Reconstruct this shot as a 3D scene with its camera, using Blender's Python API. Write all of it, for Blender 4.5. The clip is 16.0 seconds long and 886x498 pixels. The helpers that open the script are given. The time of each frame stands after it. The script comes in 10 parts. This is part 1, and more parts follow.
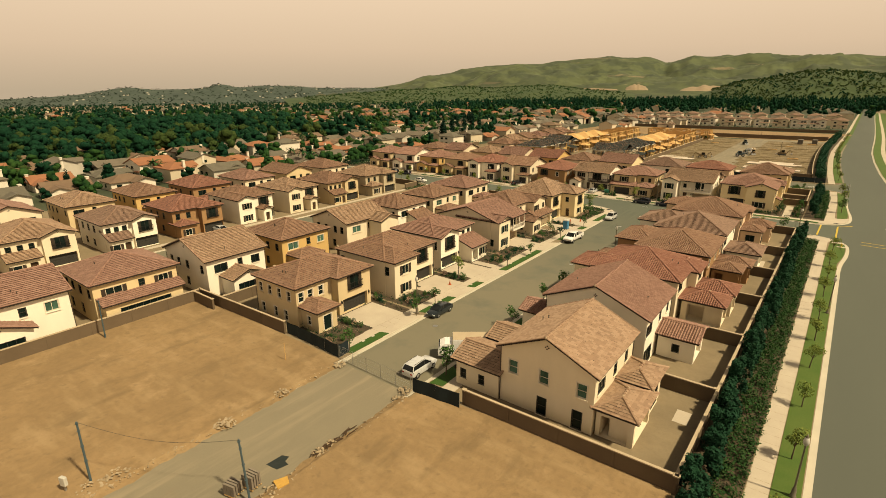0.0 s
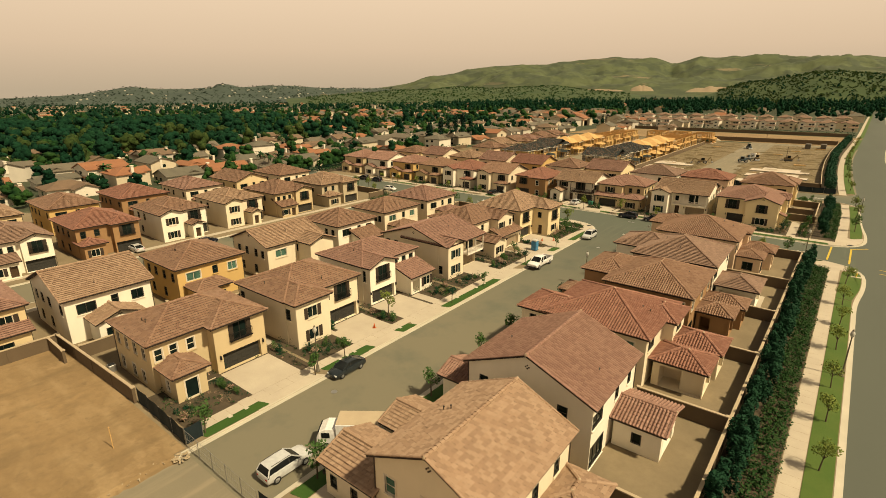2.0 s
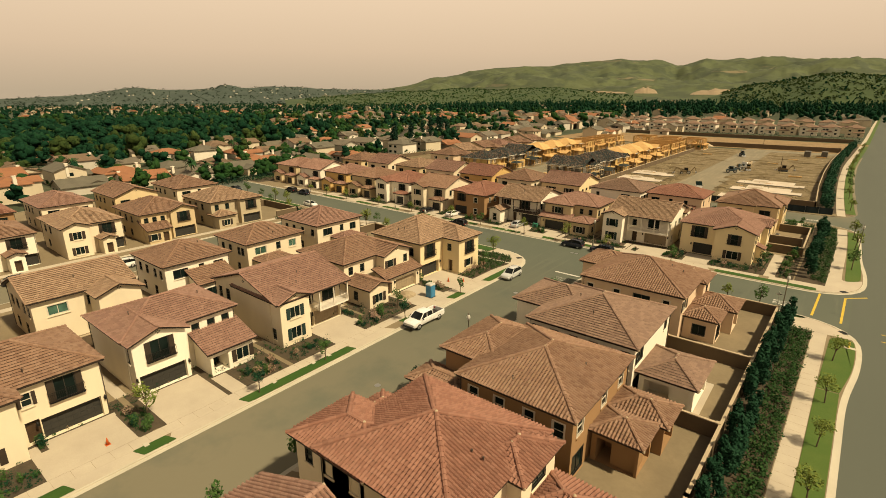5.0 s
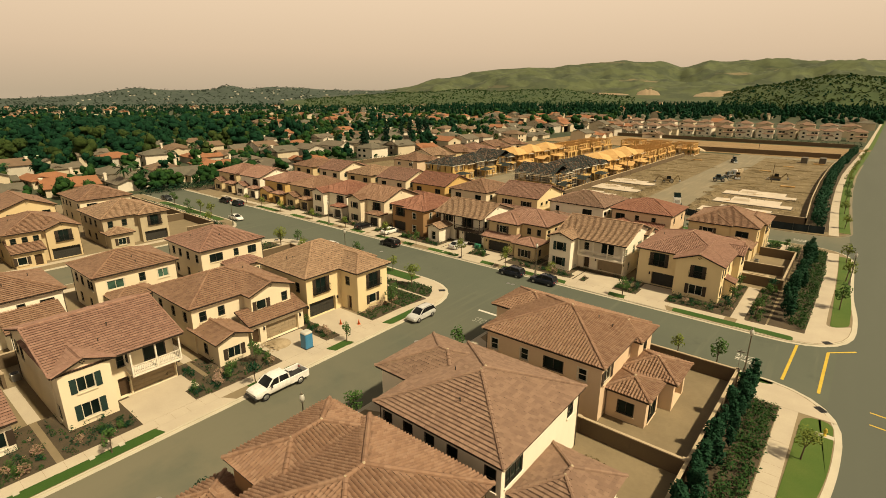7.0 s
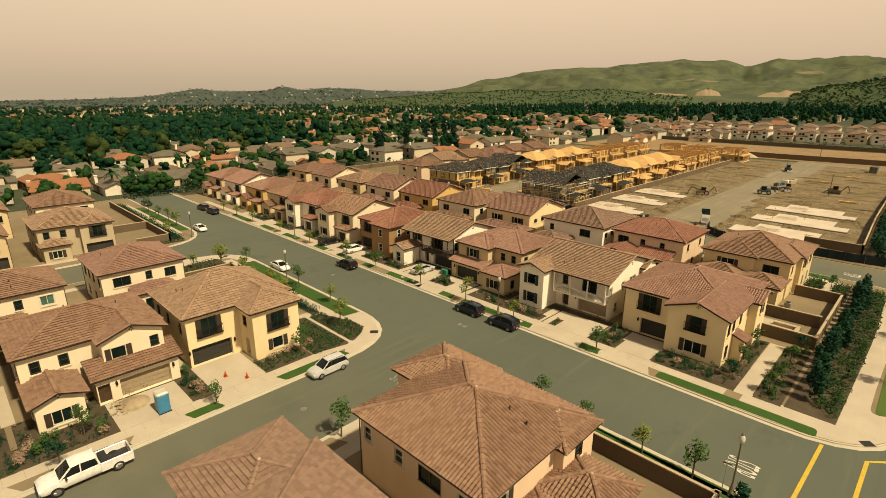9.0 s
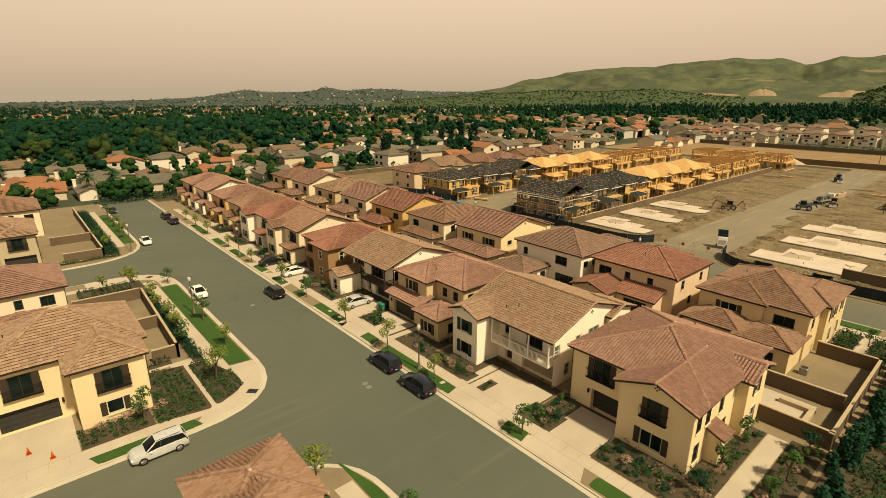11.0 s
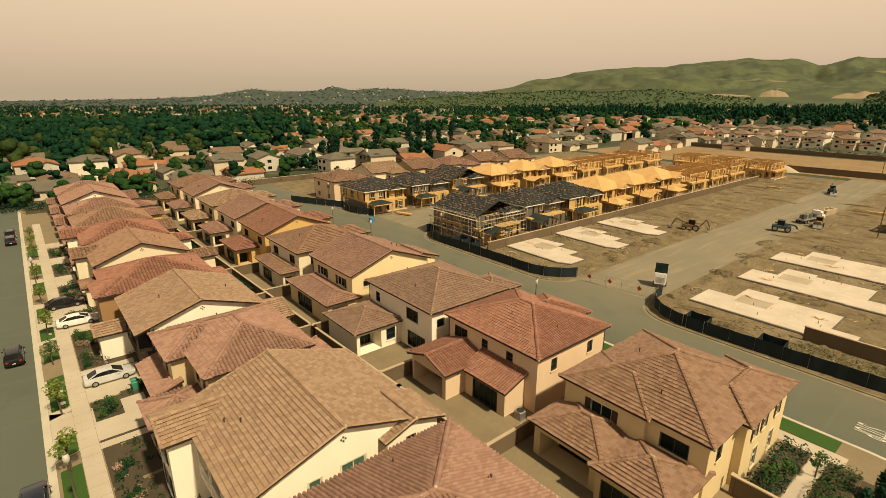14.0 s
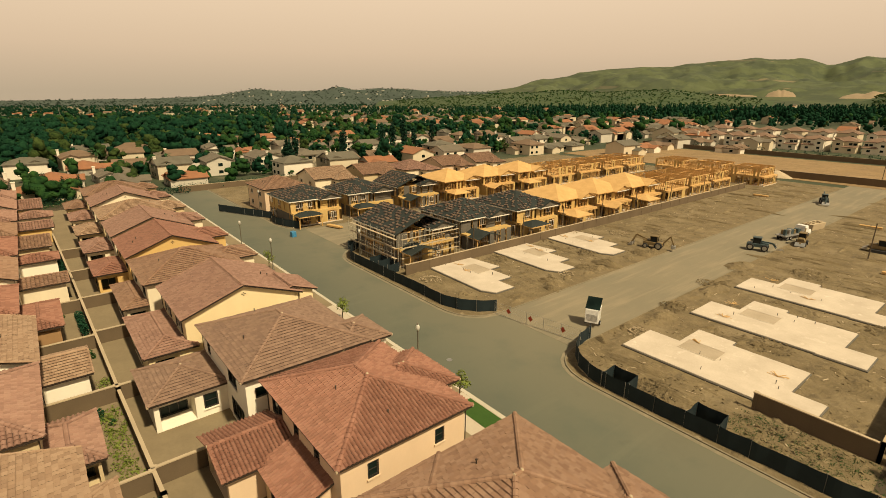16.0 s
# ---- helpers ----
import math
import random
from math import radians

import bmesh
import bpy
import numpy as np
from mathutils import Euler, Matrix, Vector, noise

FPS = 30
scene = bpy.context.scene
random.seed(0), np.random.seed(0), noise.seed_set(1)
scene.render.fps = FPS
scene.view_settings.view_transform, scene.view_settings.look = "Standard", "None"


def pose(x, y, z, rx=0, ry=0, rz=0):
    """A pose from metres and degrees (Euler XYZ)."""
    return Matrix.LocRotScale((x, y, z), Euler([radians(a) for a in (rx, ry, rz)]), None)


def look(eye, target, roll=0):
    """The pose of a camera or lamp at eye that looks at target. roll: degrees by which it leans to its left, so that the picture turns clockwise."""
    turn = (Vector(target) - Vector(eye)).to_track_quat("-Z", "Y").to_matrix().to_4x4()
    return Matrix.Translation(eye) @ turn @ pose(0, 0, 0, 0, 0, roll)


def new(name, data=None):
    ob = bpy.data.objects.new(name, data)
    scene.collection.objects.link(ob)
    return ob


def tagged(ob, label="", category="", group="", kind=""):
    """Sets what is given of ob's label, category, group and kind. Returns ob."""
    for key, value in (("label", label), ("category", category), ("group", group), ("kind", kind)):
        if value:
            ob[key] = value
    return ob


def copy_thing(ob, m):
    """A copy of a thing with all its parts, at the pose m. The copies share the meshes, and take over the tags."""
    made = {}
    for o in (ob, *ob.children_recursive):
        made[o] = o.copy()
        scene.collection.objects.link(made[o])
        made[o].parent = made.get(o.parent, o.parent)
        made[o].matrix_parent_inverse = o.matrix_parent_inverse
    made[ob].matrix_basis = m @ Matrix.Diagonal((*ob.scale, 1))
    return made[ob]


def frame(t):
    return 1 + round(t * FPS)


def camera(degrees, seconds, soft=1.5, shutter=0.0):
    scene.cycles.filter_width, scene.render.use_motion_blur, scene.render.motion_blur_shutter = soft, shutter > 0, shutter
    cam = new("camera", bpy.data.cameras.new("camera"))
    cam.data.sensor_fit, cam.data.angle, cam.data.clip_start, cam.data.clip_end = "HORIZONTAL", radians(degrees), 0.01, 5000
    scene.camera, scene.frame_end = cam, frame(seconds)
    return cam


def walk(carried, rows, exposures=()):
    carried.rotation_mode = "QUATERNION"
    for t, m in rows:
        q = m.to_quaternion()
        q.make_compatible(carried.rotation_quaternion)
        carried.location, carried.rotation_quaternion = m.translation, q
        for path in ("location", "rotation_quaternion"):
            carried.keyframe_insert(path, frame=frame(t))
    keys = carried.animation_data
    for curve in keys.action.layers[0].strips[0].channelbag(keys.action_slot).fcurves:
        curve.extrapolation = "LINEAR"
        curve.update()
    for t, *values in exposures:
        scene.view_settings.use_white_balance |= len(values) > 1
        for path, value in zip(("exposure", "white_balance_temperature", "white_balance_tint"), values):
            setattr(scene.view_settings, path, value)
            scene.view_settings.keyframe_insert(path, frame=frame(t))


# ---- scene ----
cam = camera(82.5, 16.0, soft=0.7)
METRES, EYE, TILT, LEAN, TURN = 178.0, 32.2, 0.0, 0.0, 37.3
ROWS = [
    (0.0, 0.0, 0.0, 0.0, -0.06, -17.53, 0.18),
    (0.5, 0.0141, 0.0232, 0.0001, 0.08, -17.52, 0.13),
    (1.0, 0.0294, 0.0468, -0.0003, 0.24, -17.52, 0.1),
    (1.5, 0.0461, 0.0707, -0.0008, 0.4, -17.5, 0.06),
    (2.0, 0.0642, 0.0947, -0.0013, 0.55, -17.48, 0.02),
    (2.5, 0.0832, 0.1187, -0.0022, 0.71, -17.46, -0.05),
    (3.0, 0.103, 0.1425, -0.0025, 0.87, -17.44, -0.06),
    (3.5, 0.1231, 0.1664, -0.0029, 0.9, -17.41, -0.09),
    (6.0, 0.228, 0.2863, -0.004, 1.44, -17.26, -0.24),
    (6.5, 0.2498, 0.3108, -0.004, 1.52, -17.24, -0.28),
    (7.0, 0.2719, 0.3351, -0.0043, 1.63, -17.19, -0.33),
    (7.5, 0.2933, 0.359, -0.0046, 3.53, -17.18, -0.31),
    (8.0, 0.3153, 0.3828, -0.0048, 4.76, -17.18, -0.27),
    (8.5, 0.336, 0.4068, -0.0053, 5.85, -17.16, -0.27),
    (11.0, 0.4286, 0.5328, -0.006, 11.88, -17.1, -0.15),
    (11.5, 0.4465, 0.559, -0.0066, 12.14, -17.1, -0.18),
    (12.0, 0.4644, 0.5851, -0.0071, 12.34, -17.11, -0.19),
    (12.5, 0.4822, 0.6113, -0.0077, 12.51, -17.14, -0.26),
    (13.0, 0.5, 0.6374, -0.0085, 12.73, -17.12, -0.26),
    (13.5, 0.518, 0.6633, -0.009, 12.83, -17.12, -0.3),
    (14.0, 0.5357, 0.6892, -0.0098, 12.99, -17.11, -0.35),
    (14.5, 0.5534, 0.7154, -0.0102, 13.15, -17.1, -0.35),
    (15.0, 0.5708, 0.7411, -0.0106, 13.36, -17.11, -0.36),
    (15.5, 0.5885, 0.7671, -0.0111, 13.54, -17.11, -0.37),
    (16.0, 0.6058, 0.7934, -0.0116, 13.67, -17.12, -0.39),
]
walk(cam, [(t, pose(0, 0, EYE, TILT, LEAN, TURN) @ pose(METRES * x, METRES * y, METRES * z, 90 + pitch, roll, yaw)) for t, x, y, z, yaw, pitch, roll in ROWS],
     exposures=[(0.0, 0.16, 9000, 6), (16.0, 0.12, 9000, 6)])

# ---- world and sun ----
SUN_ELEV, SUN_AZ = radians(53), radians(4)          # azimuth from +x towards +y
to_sun = Vector((math.cos(SUN_ELEV) * math.cos(SUN_AZ), math.cos(SUN_ELEV) * math.sin(SUN_AZ), math.sin(SUN_ELEV)))
world = bpy.data.worlds.new("sky")
scene.world = world
world.use_nodes = True
wn, wl = world.node_tree.nodes, world.node_tree.links
bg = wn["Background"]
sky = wn.new("ShaderNodeTexSky")
sky.sky_type, sky.sun_disc = "NISHITA", False
sky.sun_elevation, sky.sun_rotation = SUN_ELEV, radians(90) - SUN_AZ
sky.air_density, sky.dust_density, sky.ozone_density = 1.6, 6.0, 1.0
tc, sep, up = wn.new("ShaderNodeTexCoord"), wn.new("ShaderNodeSeparateXYZ"), wn.new("ShaderNodeValToRGB")
wl.new(tc.outputs["Generated"], sep.inputs[0])
wl.new(sep.outputs[2], up.inputs[0])
up.color_ramp.elements[0].color = (0.63, 0.55, 0.49, 1)
up.color_ramp.elements[1].color = (0.12, 0.14, 0.16, 1)
for at_, col in ((0.07, (0.84, 0.695, 0.62)), (0.18, (1.02, 0.85, 0.76)), (0.34, (1.18, 1.0, 0.9)), (0.52, (0.66, 0.6, 0.56)), (0.75, (0.22, 0.22, 0.23))):   # hazy horizon, bright veil above it, darker zenith
    e = up.color_ramp.elements.new(at_)
    e.color = (*col, 1)
scaled = wn.new("ShaderNodeVectorMath")
scaled.operation = "SCALE"
scaled.inputs[3].default_value = 7.4
wl.new(up.outputs[0], scaled.inputs[0])
haze = wn.new("ShaderNodeMix")
haze.data_type = "RGBA"
haze.inputs[0].default_value = 0.9                          # thin high overcast
wl.new(sky.outputs[0], haze.inputs[6])
wl.new(scaled.outputs[0], haze.inputs[7])
wl.new(haze.outputs[2], bg.inputs[0])
bg.inputs[1].default_value = 0.1
sun_data = bpy.data.lights.new("sun", "SUN")
sun_data.energy, sun_data.angle, sun_data.color = 5.0, radians(3.0), (1.0, 0.94, 0.82)
sun = new("sun", sun_data)
sun.matrix_world = look(to_sun * 100, (0, 0, 0))

# ---- materials ----
def nodes_of(name):
    m = bpy.data.materials.new(name)
    m.use_nodes = True
    n, l = m.node_tree.nodes, m.node_tree.links
    return m, n, l, n["Principled BSDF"]

def mixed(n, l, fac, a, b):
    x = n.new("ShaderNodeMix")
    x.data_type = "RGBA"
    for slot, v in ((0, fac), (6, a), (7, b)):
        if isinstance(v, (tuple, list)):
            x.inputs[slot].default_value = (*v, 1)
        elif isinstance(v, (int, float)):
            x.inputs[slot].default_value = v
        else:
            l.new(v, x.inputs[slot])
    return x.outputs[2]

def ramp(n, l, src, lo, hi):
    r = n.new("ShaderNodeMapRange")
    r.inputs[1].default_value, r.inputs[2].default_value = lo, hi
    l.new(src, r.inputs[0])
    return r.outputs[0]

def noise_at(n, l, scale, detail=4.0, rough=0.6, stretch=None):
    t = n.new("ShaderNodeTexNoise")
    t.inputs["Scale"].default_value, t.inputs["Detail"].default_value, t.inputs["Roughness"].default_value = scale, detail, rough
    c = n.new("ShaderNodeNewGeometry")
    if stretch:
        mp = n.new("ShaderNodeMapping")
        mp.inputs["Scale"].default_value = stretch
        l.new(c.outputs["Position"], mp.inputs[0])
        l.new(mp.outputs[0], t.inputs["Vector"])
    else:
        l.new(c.outputs["Position"], t.inputs["Vector"])
    return t.outputs["Fac"]

def surface(name, a, b, big=0.15, fine=6.0, rough=0.85, bump=0.02, c=None, metal=0.0, stretch=None, per=None, amount=0.5, island=False, fine_amount=0.35, spec=0.3):
    """Two-scale procedural surface: a to b by broad stains, a finer grain towards darker, optional third colour in patches, optional random tint per object or island."""
    m, n, l, p = nodes_of(name)
    broad = ramp(n, l, noise_at(n, l, big, 5, 0.6, stretch), 0.32, 0.68)
    col = mixed(n, l, broad, a, b)
    grain = noise_at(n, l, fine, 4, 0.65)
    dark = tuple(x * 0.6 for x in a)
    f2 = n.new("ShaderNodeMath")
    f2.operation = "MULTIPLY"
    f2.inputs[1].default_value = fine_amount
    l.new(ramp(n, l, grain, 0.4, 0.75), f2.inputs[0])
    col = mixed(n, l, f2.outputs[0], col, dark)
    if c:
        patch = ramp(n, l, noise_at(n, l, big * 3.1, 6, 0.7), 0.58, 0.7)
        col = mixed(n, l, patch, col, c)
    if per:
        src = n.new("ShaderNodeNewGeometry").outputs["Random Per Island"] if island else n.new("ShaderNodeObjectInfo").outputs["Random"]
        cr = n.new("ShaderNodeValToRGB")
        cr.color_ramp.interpolation = "CONSTANT"
        cr.color_ramp.elements[0].color = (*per[0], 1)
        cr.color_ramp.elements[1].color = (*per[-1], 1)
        cr.color_ramp.elements[1].position = 1 - 1 / len(per)
        for i, v in enumerate(per[1:-1], 1):
            e = cr.color_ramp.elements.new(i / len(per))
            e.color = (*v, 1)
        l.new(src, cr.inputs[0])
        col = mixed(n, l, amount, col, cr.outputs[0])
    l.new(col, p.inputs["Base Color"])
    p.inputs["Roughness"].default_value, p.inputs["Metallic"].default_value = rough, metal
    p.inputs["Specular IOR Level"].default_value = spec
    if bump:
        bp = n.new("ShaderNodeBump")
        bp.inputs["Strength"].default_value, bp.inputs["Distance"].default_value = 0.6, bump
        l.new(grain, bp.inputs["Height"])
        l.new(bp.outputs[0], p.inputs["Normal"])
    return m

def plain(name, col, rough=0.5, metal=0.0, spec=0.5, coat=0.0):
    m, n, l, p = nodes_of(name)
    g = ramp(n, l, noise_at(n, l, 3.0, 4, 0.6), 0.35, 0.7)
    l.new(mixed(n, l, g, col, tuple(x * 0.82 for x in col)), p.inputs["Base Color"])
    p.inputs["Roughness"].default_value, p.inputs["Metallic"].default_value = rough, metal
    p.inputs["Specular IOR Level"].default_value, p.inputs["Coat Weight"].default_value = spec, coat
    return m

def stucco(name, col):
    return surface(name, col, tuple(x * 0.9 for x in col), 0.35, 30.0, 0.92, 0.004, stretch=(1, 1, 0.4), fine_amount=0.12, spec=0.2)

def tile_mat(name, cols):
    a = cols[0]
    return surface(name, a, tuple(x * 0.84 for x in a), 0.35, 7.0, 0.85, 0.01, per=cols, amount=0.4, island=True, fine_amount=0.32)

ASPHALT = surface("street asphalt", (0.077, 0.088, 0.067), (0.094, 0.104, 0.077), 0.045, 12.0, 0.9, 0.006, c=(0.07, 0.08, 0.061), fine_amount=0.25)
ROADGREY = surface("avenue asphalt", (0.076, 0.083, 0.066), (0.092, 0.1, 0.078), 0.05, 10.0, 0.9, 0.006, stretch=(1, 0.12, 1), fine_amount=0.2)
DUSTY = surface("dusty asphalt", (0.205, 0.172, 0.116), (0.165, 0.144, 0.1), 0.09, 7.0, 0.95, 0.01, c=(0.185, 0.148, 0.1), fine_amount=0.25)
CONCRETE = surface("pavement concrete", (0.45, 0.385, 0.295), (0.385, 0.325, 0.25), 0.25, 8.0, 0.9, 0.004, fine_amount=0.18)
KERB = surface("kerb concrete", (0.47, 0.42, 0.33), (0.4, 0.36, 0.28), 0.3, 8.0, 0.9, 0.004, fine_amount=0.2)
PADTAN = surface("dusty pad concrete", (0.4, 0.325, 0.24), (0.31, 0.25, 0.18), 0.3, 6.0, 0.9, 0.006, fine_amount=0.35)
BLOCKGREY = surface("dusty grey block", (0.2, 0.165, 0.125), (0.14, 0.115, 0.088), 0.8, 9.0, 0.9, 0.006, fine_amount=0.3)
DIRT = surface("graded dirt", (0.268, 0.173, 0.086), (0.195, 0.127, 0.063), 0.06, 1.4, 0.95, 0.2, c=(0.285, 0.19, 0.1), fine_amount=0.55)
def add_tracks(m, scale, stretch, col, lo, hi):
    """Streaks of another colour laid over a material, such as wheel tracks in soil."""
    n, l = m.node_tree.nodes, m.node_tree.links
    p = n["Principled BSDF"]
    old = p.inputs["Base Color"].links[0].from_socket
    f = n.new("ShaderNodeMath")
    f.operation = "MULTIPLY"
    f.inputs[1].default_value = 0.6
    l.new(ramp(n, l, noise_at(n, l, scale, 5, 0.6, stretch), lo, hi), f.inputs[0])
    l.new(mixed(n, l, f.outputs[0], old, col), p.inputs["Base Color"])
add_tracks(DIRT, 0.3, (0.5, 1.6, 1), (0.3, 0.206, 0.11), 0.5, 0.68)
add_tracks(DIRT, 0.22, (1.7, 0.6, 1), (0.145, 0.096, 0.048), 0.54, 0.68)
add_tracks(DIRT, 0.9, (1, 1, 1), (0.15, 0.1, 0.052), 0.6, 0.7)
YARD = surface("yard soil", (0.225, 0.172, 0.105), (0.175, 0.134, 0.082), 0.2, 2.5, 0.95, 0.04, fine_amount=0.3)
ROUGHDIRT = surface("churned soil", (0.205, 0.152, 0.083), (0.115, 0.085, 0.046), 0.35, 2.2, 0.97, 0.5, c=(0.27, 0.208, 0.125), fine_amount=0.65)
add_tracks(ROUGHDIRT, 0.16, (1, 1.3, 1), (0.235, 0.18, 0.108), 0.5, 0.66)
add_tracks(ROUGHDIRT, 0.6, (1.4, 0.7, 1), (0.085, 0.064, 0.038), 0.57, 0.68)
add_tracks(ASPHALT, 0.3, (2.6, 0.16, 1), (0.11, 0.116, 0.084), 0.56, 0.72)
add_tracks(DUSTY, 0.3, (2.2, 0.2, 1), (0.26, 0.21, 0.14), 0.5, 0.66)
def add_dust(m, spans, col):
    """Dust spread over a street near the bare lots: spans are (from, to) along the street, fading in."""
    n, l = m.node_tree.nodes, m.node_tree.links
    p = n["Principled BSDF"]
    old = p.inputs["Base Color"].links[0].from_socket
    sep_ = n.new("ShaderNodeSeparateXYZ")
    l.new(n.new("ShaderNodeNewGeometry").outputs["Position"], sep_.inputs[0])
    total = None
    for lo, hi in spans:
        f = ramp(n, l, sep_.outputs[1], lo, hi)
        if total is not None:
            k = n.new("ShaderNodeMath")
            k.operation = "MAXIMUM"
            l.new(total, k.inputs[0]), l.new(f, k.inputs[1])
            f = k.outputs[0]
        total = f
    k = n.new("ShaderNodeMath")
    k.operation = "MULTIPLY"
    l.new(total, k.inputs[0])
    l.new(ramp(n, l, noise_at(n, l, 0.12, 5, 0.6), 0.2, 0.5), k.inputs[1])
    l.new(mixed(n, l, k.outputs[0], old, col), p.inputs["Base Color"])
add_dust(ASPHALT, ((142, 72), (206, 228)), (0.155, 0.138, 0.094))
LAWN = surface("lawn turf", (0.024, 0.07, 0.01), (0.036, 0.085, 0.014), 0.3, 14.0, 0.9, 0.03, fine_amount=0.45)
LAWN2 = surface("verge turf", (0.05, 0.098, 0.016), (0.075, 0.112, 0.022), 0.25, 14.0, 0.9, 0.03, fine_amount=0.4)
MULCH = surface("bark mulch", (0.055, 0.042, 0.027), (0.085, 0.062, 0.038), 0.5, 9.0, 0.97, 0.04, fine_amount=0.5)
GRASSLAND = surface("distant ground", (0.03, 0.045, 0.022), (0.06, 0.065, 0.035), 0.02, 0.3, 0.95, 0, c=(0.11, 0.1, 0.06), fine_amount=0.4)
BLOCK = surface("tan block wall", (0.13, 0.092, 0.057), (0.108, 0.076, 0.047), 0.4, 12.0, 0.92, 0.008, fine_amount=0.25)
CAP = surface("wall cap concrete", (0.42, 0.33, 0.22), (0.36, 0.28, 0.19), 0.5, 12.0, 0.9, 0.004, fine_amount=0.2)
SLAB = surface("fresh slab concrete", (0.53, 0.45, 0.36), (0.42, 0.35, 0.275), 0.25, 6.0, 0.85, 0.004, c=(0.57, 0.49, 0.4), fine_amount=0.25)
FASCIA = surface("dark timber fascia", (0.042, 0.028, 0.019), (0.03, 0.02, 0.014), 1.0, 12.0, 0.7, 0.003)
WHITEWOOD = surface("white painted timber", (0.7, 0.64, 0.54), (0.62, 0.56, 0.47), 1.0, 12.0, 0.6, 0.002, fine_amount=0.12)
FRAME_W = plain("cream window frame", (0.62, 0.55, 0.44), 0.5)
FRAME_D = plain("dark bronze window frame", (0.03, 0.026, 0.021), 0.45)
SHUT_D = surface("dark brown shutter", (0.045, 0.031, 0.021), (0.034, 0.024, 0.017), 2.0, 20.0, 0.6, 0.002)
SHUT_G = surface("teal green shutter", (0.014, 0.036, 0.031), (0.011, 0.029, 0.025), 2.0, 20.0, 0.6, 0.002)
GARAGE_D = surface("dark brown garage door", (0.034, 0.032, 0.027), (0.027, 0.026, 0.022), 1.0, 14.0, 0.65, 0.002)
GARAGE_T = surface("tan garage door", (0.3, 0.23, 0.15), (0.26, 0.2, 0.13), 1.0, 14.0, 0.65, 0.002)
DOORWOOD = surface("stained wooden door", (0.07, 0.04, 0.022), (0.05, 0.03, 0.016), 2.0, 18.0, 0.5, 0.002)
IRON = plain("black wrought iron", (0.015, 0.014, 0.013), 0.5, 0.6)
DOWNPIPE = plain("dark brown downpipe", (0.05, 0.035, 0.025), 0.5)
STEEL = plain("galvanised steel", (0.35, 0.34, 0.32), 0.45, 0.7)
LAMPPOST = plain("olive painted lamp post", (0.14, 0.12, 0.085), 0.5, 0.2)
GLOBE = plain("frosted lamp globe", (0.48, 0.46, 0.4), 0.3)
SCREEN = surface("dark green fence screen", (0.006, 0.014, 0.017), (0.009, 0.019, 0.022), 0.8, 20.0, 0.8, 0.01)
LUMBER = surface("yellow pine framing", (0.58, 0.36, 0.15), (0.46, 0.27, 0.11), 0.6, 8.0, 0.8, 0.004, fine_amount=0.2)
OSB = surface("orange sheathing board", (0.54, 0.33, 0.14), (0.44, 0.26, 0.105), 0.5, 6.0, 0.85, 0.003, fine_amount=0.15)
FELT = surface("black roofing felt", (0.014, 0.02, 0.018), (0.024, 0.03, 0.027), 0.5, 8.0, 0.85, 0.004)
WRAP = surface("grey building paper", (0.12, 0.105, 0.085), (0.09, 0.08, 0.065), 0.5, 6.0, 0.85, 0.003)
BARK = surface("grey brown bark", (0.11, 0.08, 0.05), (0.07, 0.05, 0.035), 2.0, 14.0, 0.95, 0.02, stretch=(1, 1, 0.2))
RUBBER = plain("black tyre rubber", (0.02, 0.02, 0.02), 0.85, 0, 0.3)
RIM = plain("silver alloy", (0.5, 0.5, 0.5), 0.3, 0.9)
LAMPGLASS = plain("clear lamp lens", (0.6, 0.6, 0.58), 0.1)
TAILRED = plain("red lamp lens", (0.35, 0.02, 0.015), 0.15)
TRIMBLACK = plain("black plastic trim", (0.02, 0.02, 0.02), 0.6)
ROADWHITE = surface("white road paint", (0.6, 0.57, 0.5), (0.45, 0.42, 0.36), 1.5, 12.0, 0.8, 0)
ROADYELLOW = surface("yellow road paint", (0.55, 0.38, 0.06), (0.45, 0.31, 0.05), 1.5, 12.0, 0.8, 0)
ROCK = surface("broken concrete", (0.37, 0.29, 0.19), (0.24, 0.18, 0.11), 1.0, 6.0, 0.95, 0.02)

def glass(name, col, rough):
    m, n, l, p = nodes_of(name)
    g = ramp(n, l, noise_at(n, l, 0.6, 3, 0.5), 0.35, 0.65)
    l.new(mixed(n, l, g, col, tuple(min(1, x * 2.2) for x in col)), p.inputs["Base Color"])
    p.inputs["Roughness"].default_value, p.inputs["Specular IOR Level"].default_value = rough, 0.12
    return m

PANE = glass("dark house window glass", (0.004, 0.008, 0.007), 0.05)
PANE_G = glass("greenish window glass with blind", (0.03, 0.065, 0.048), 0.08)
CARGLASS = glass("tinted car glass", (0.008, 0.009, 0.009), 0.03)

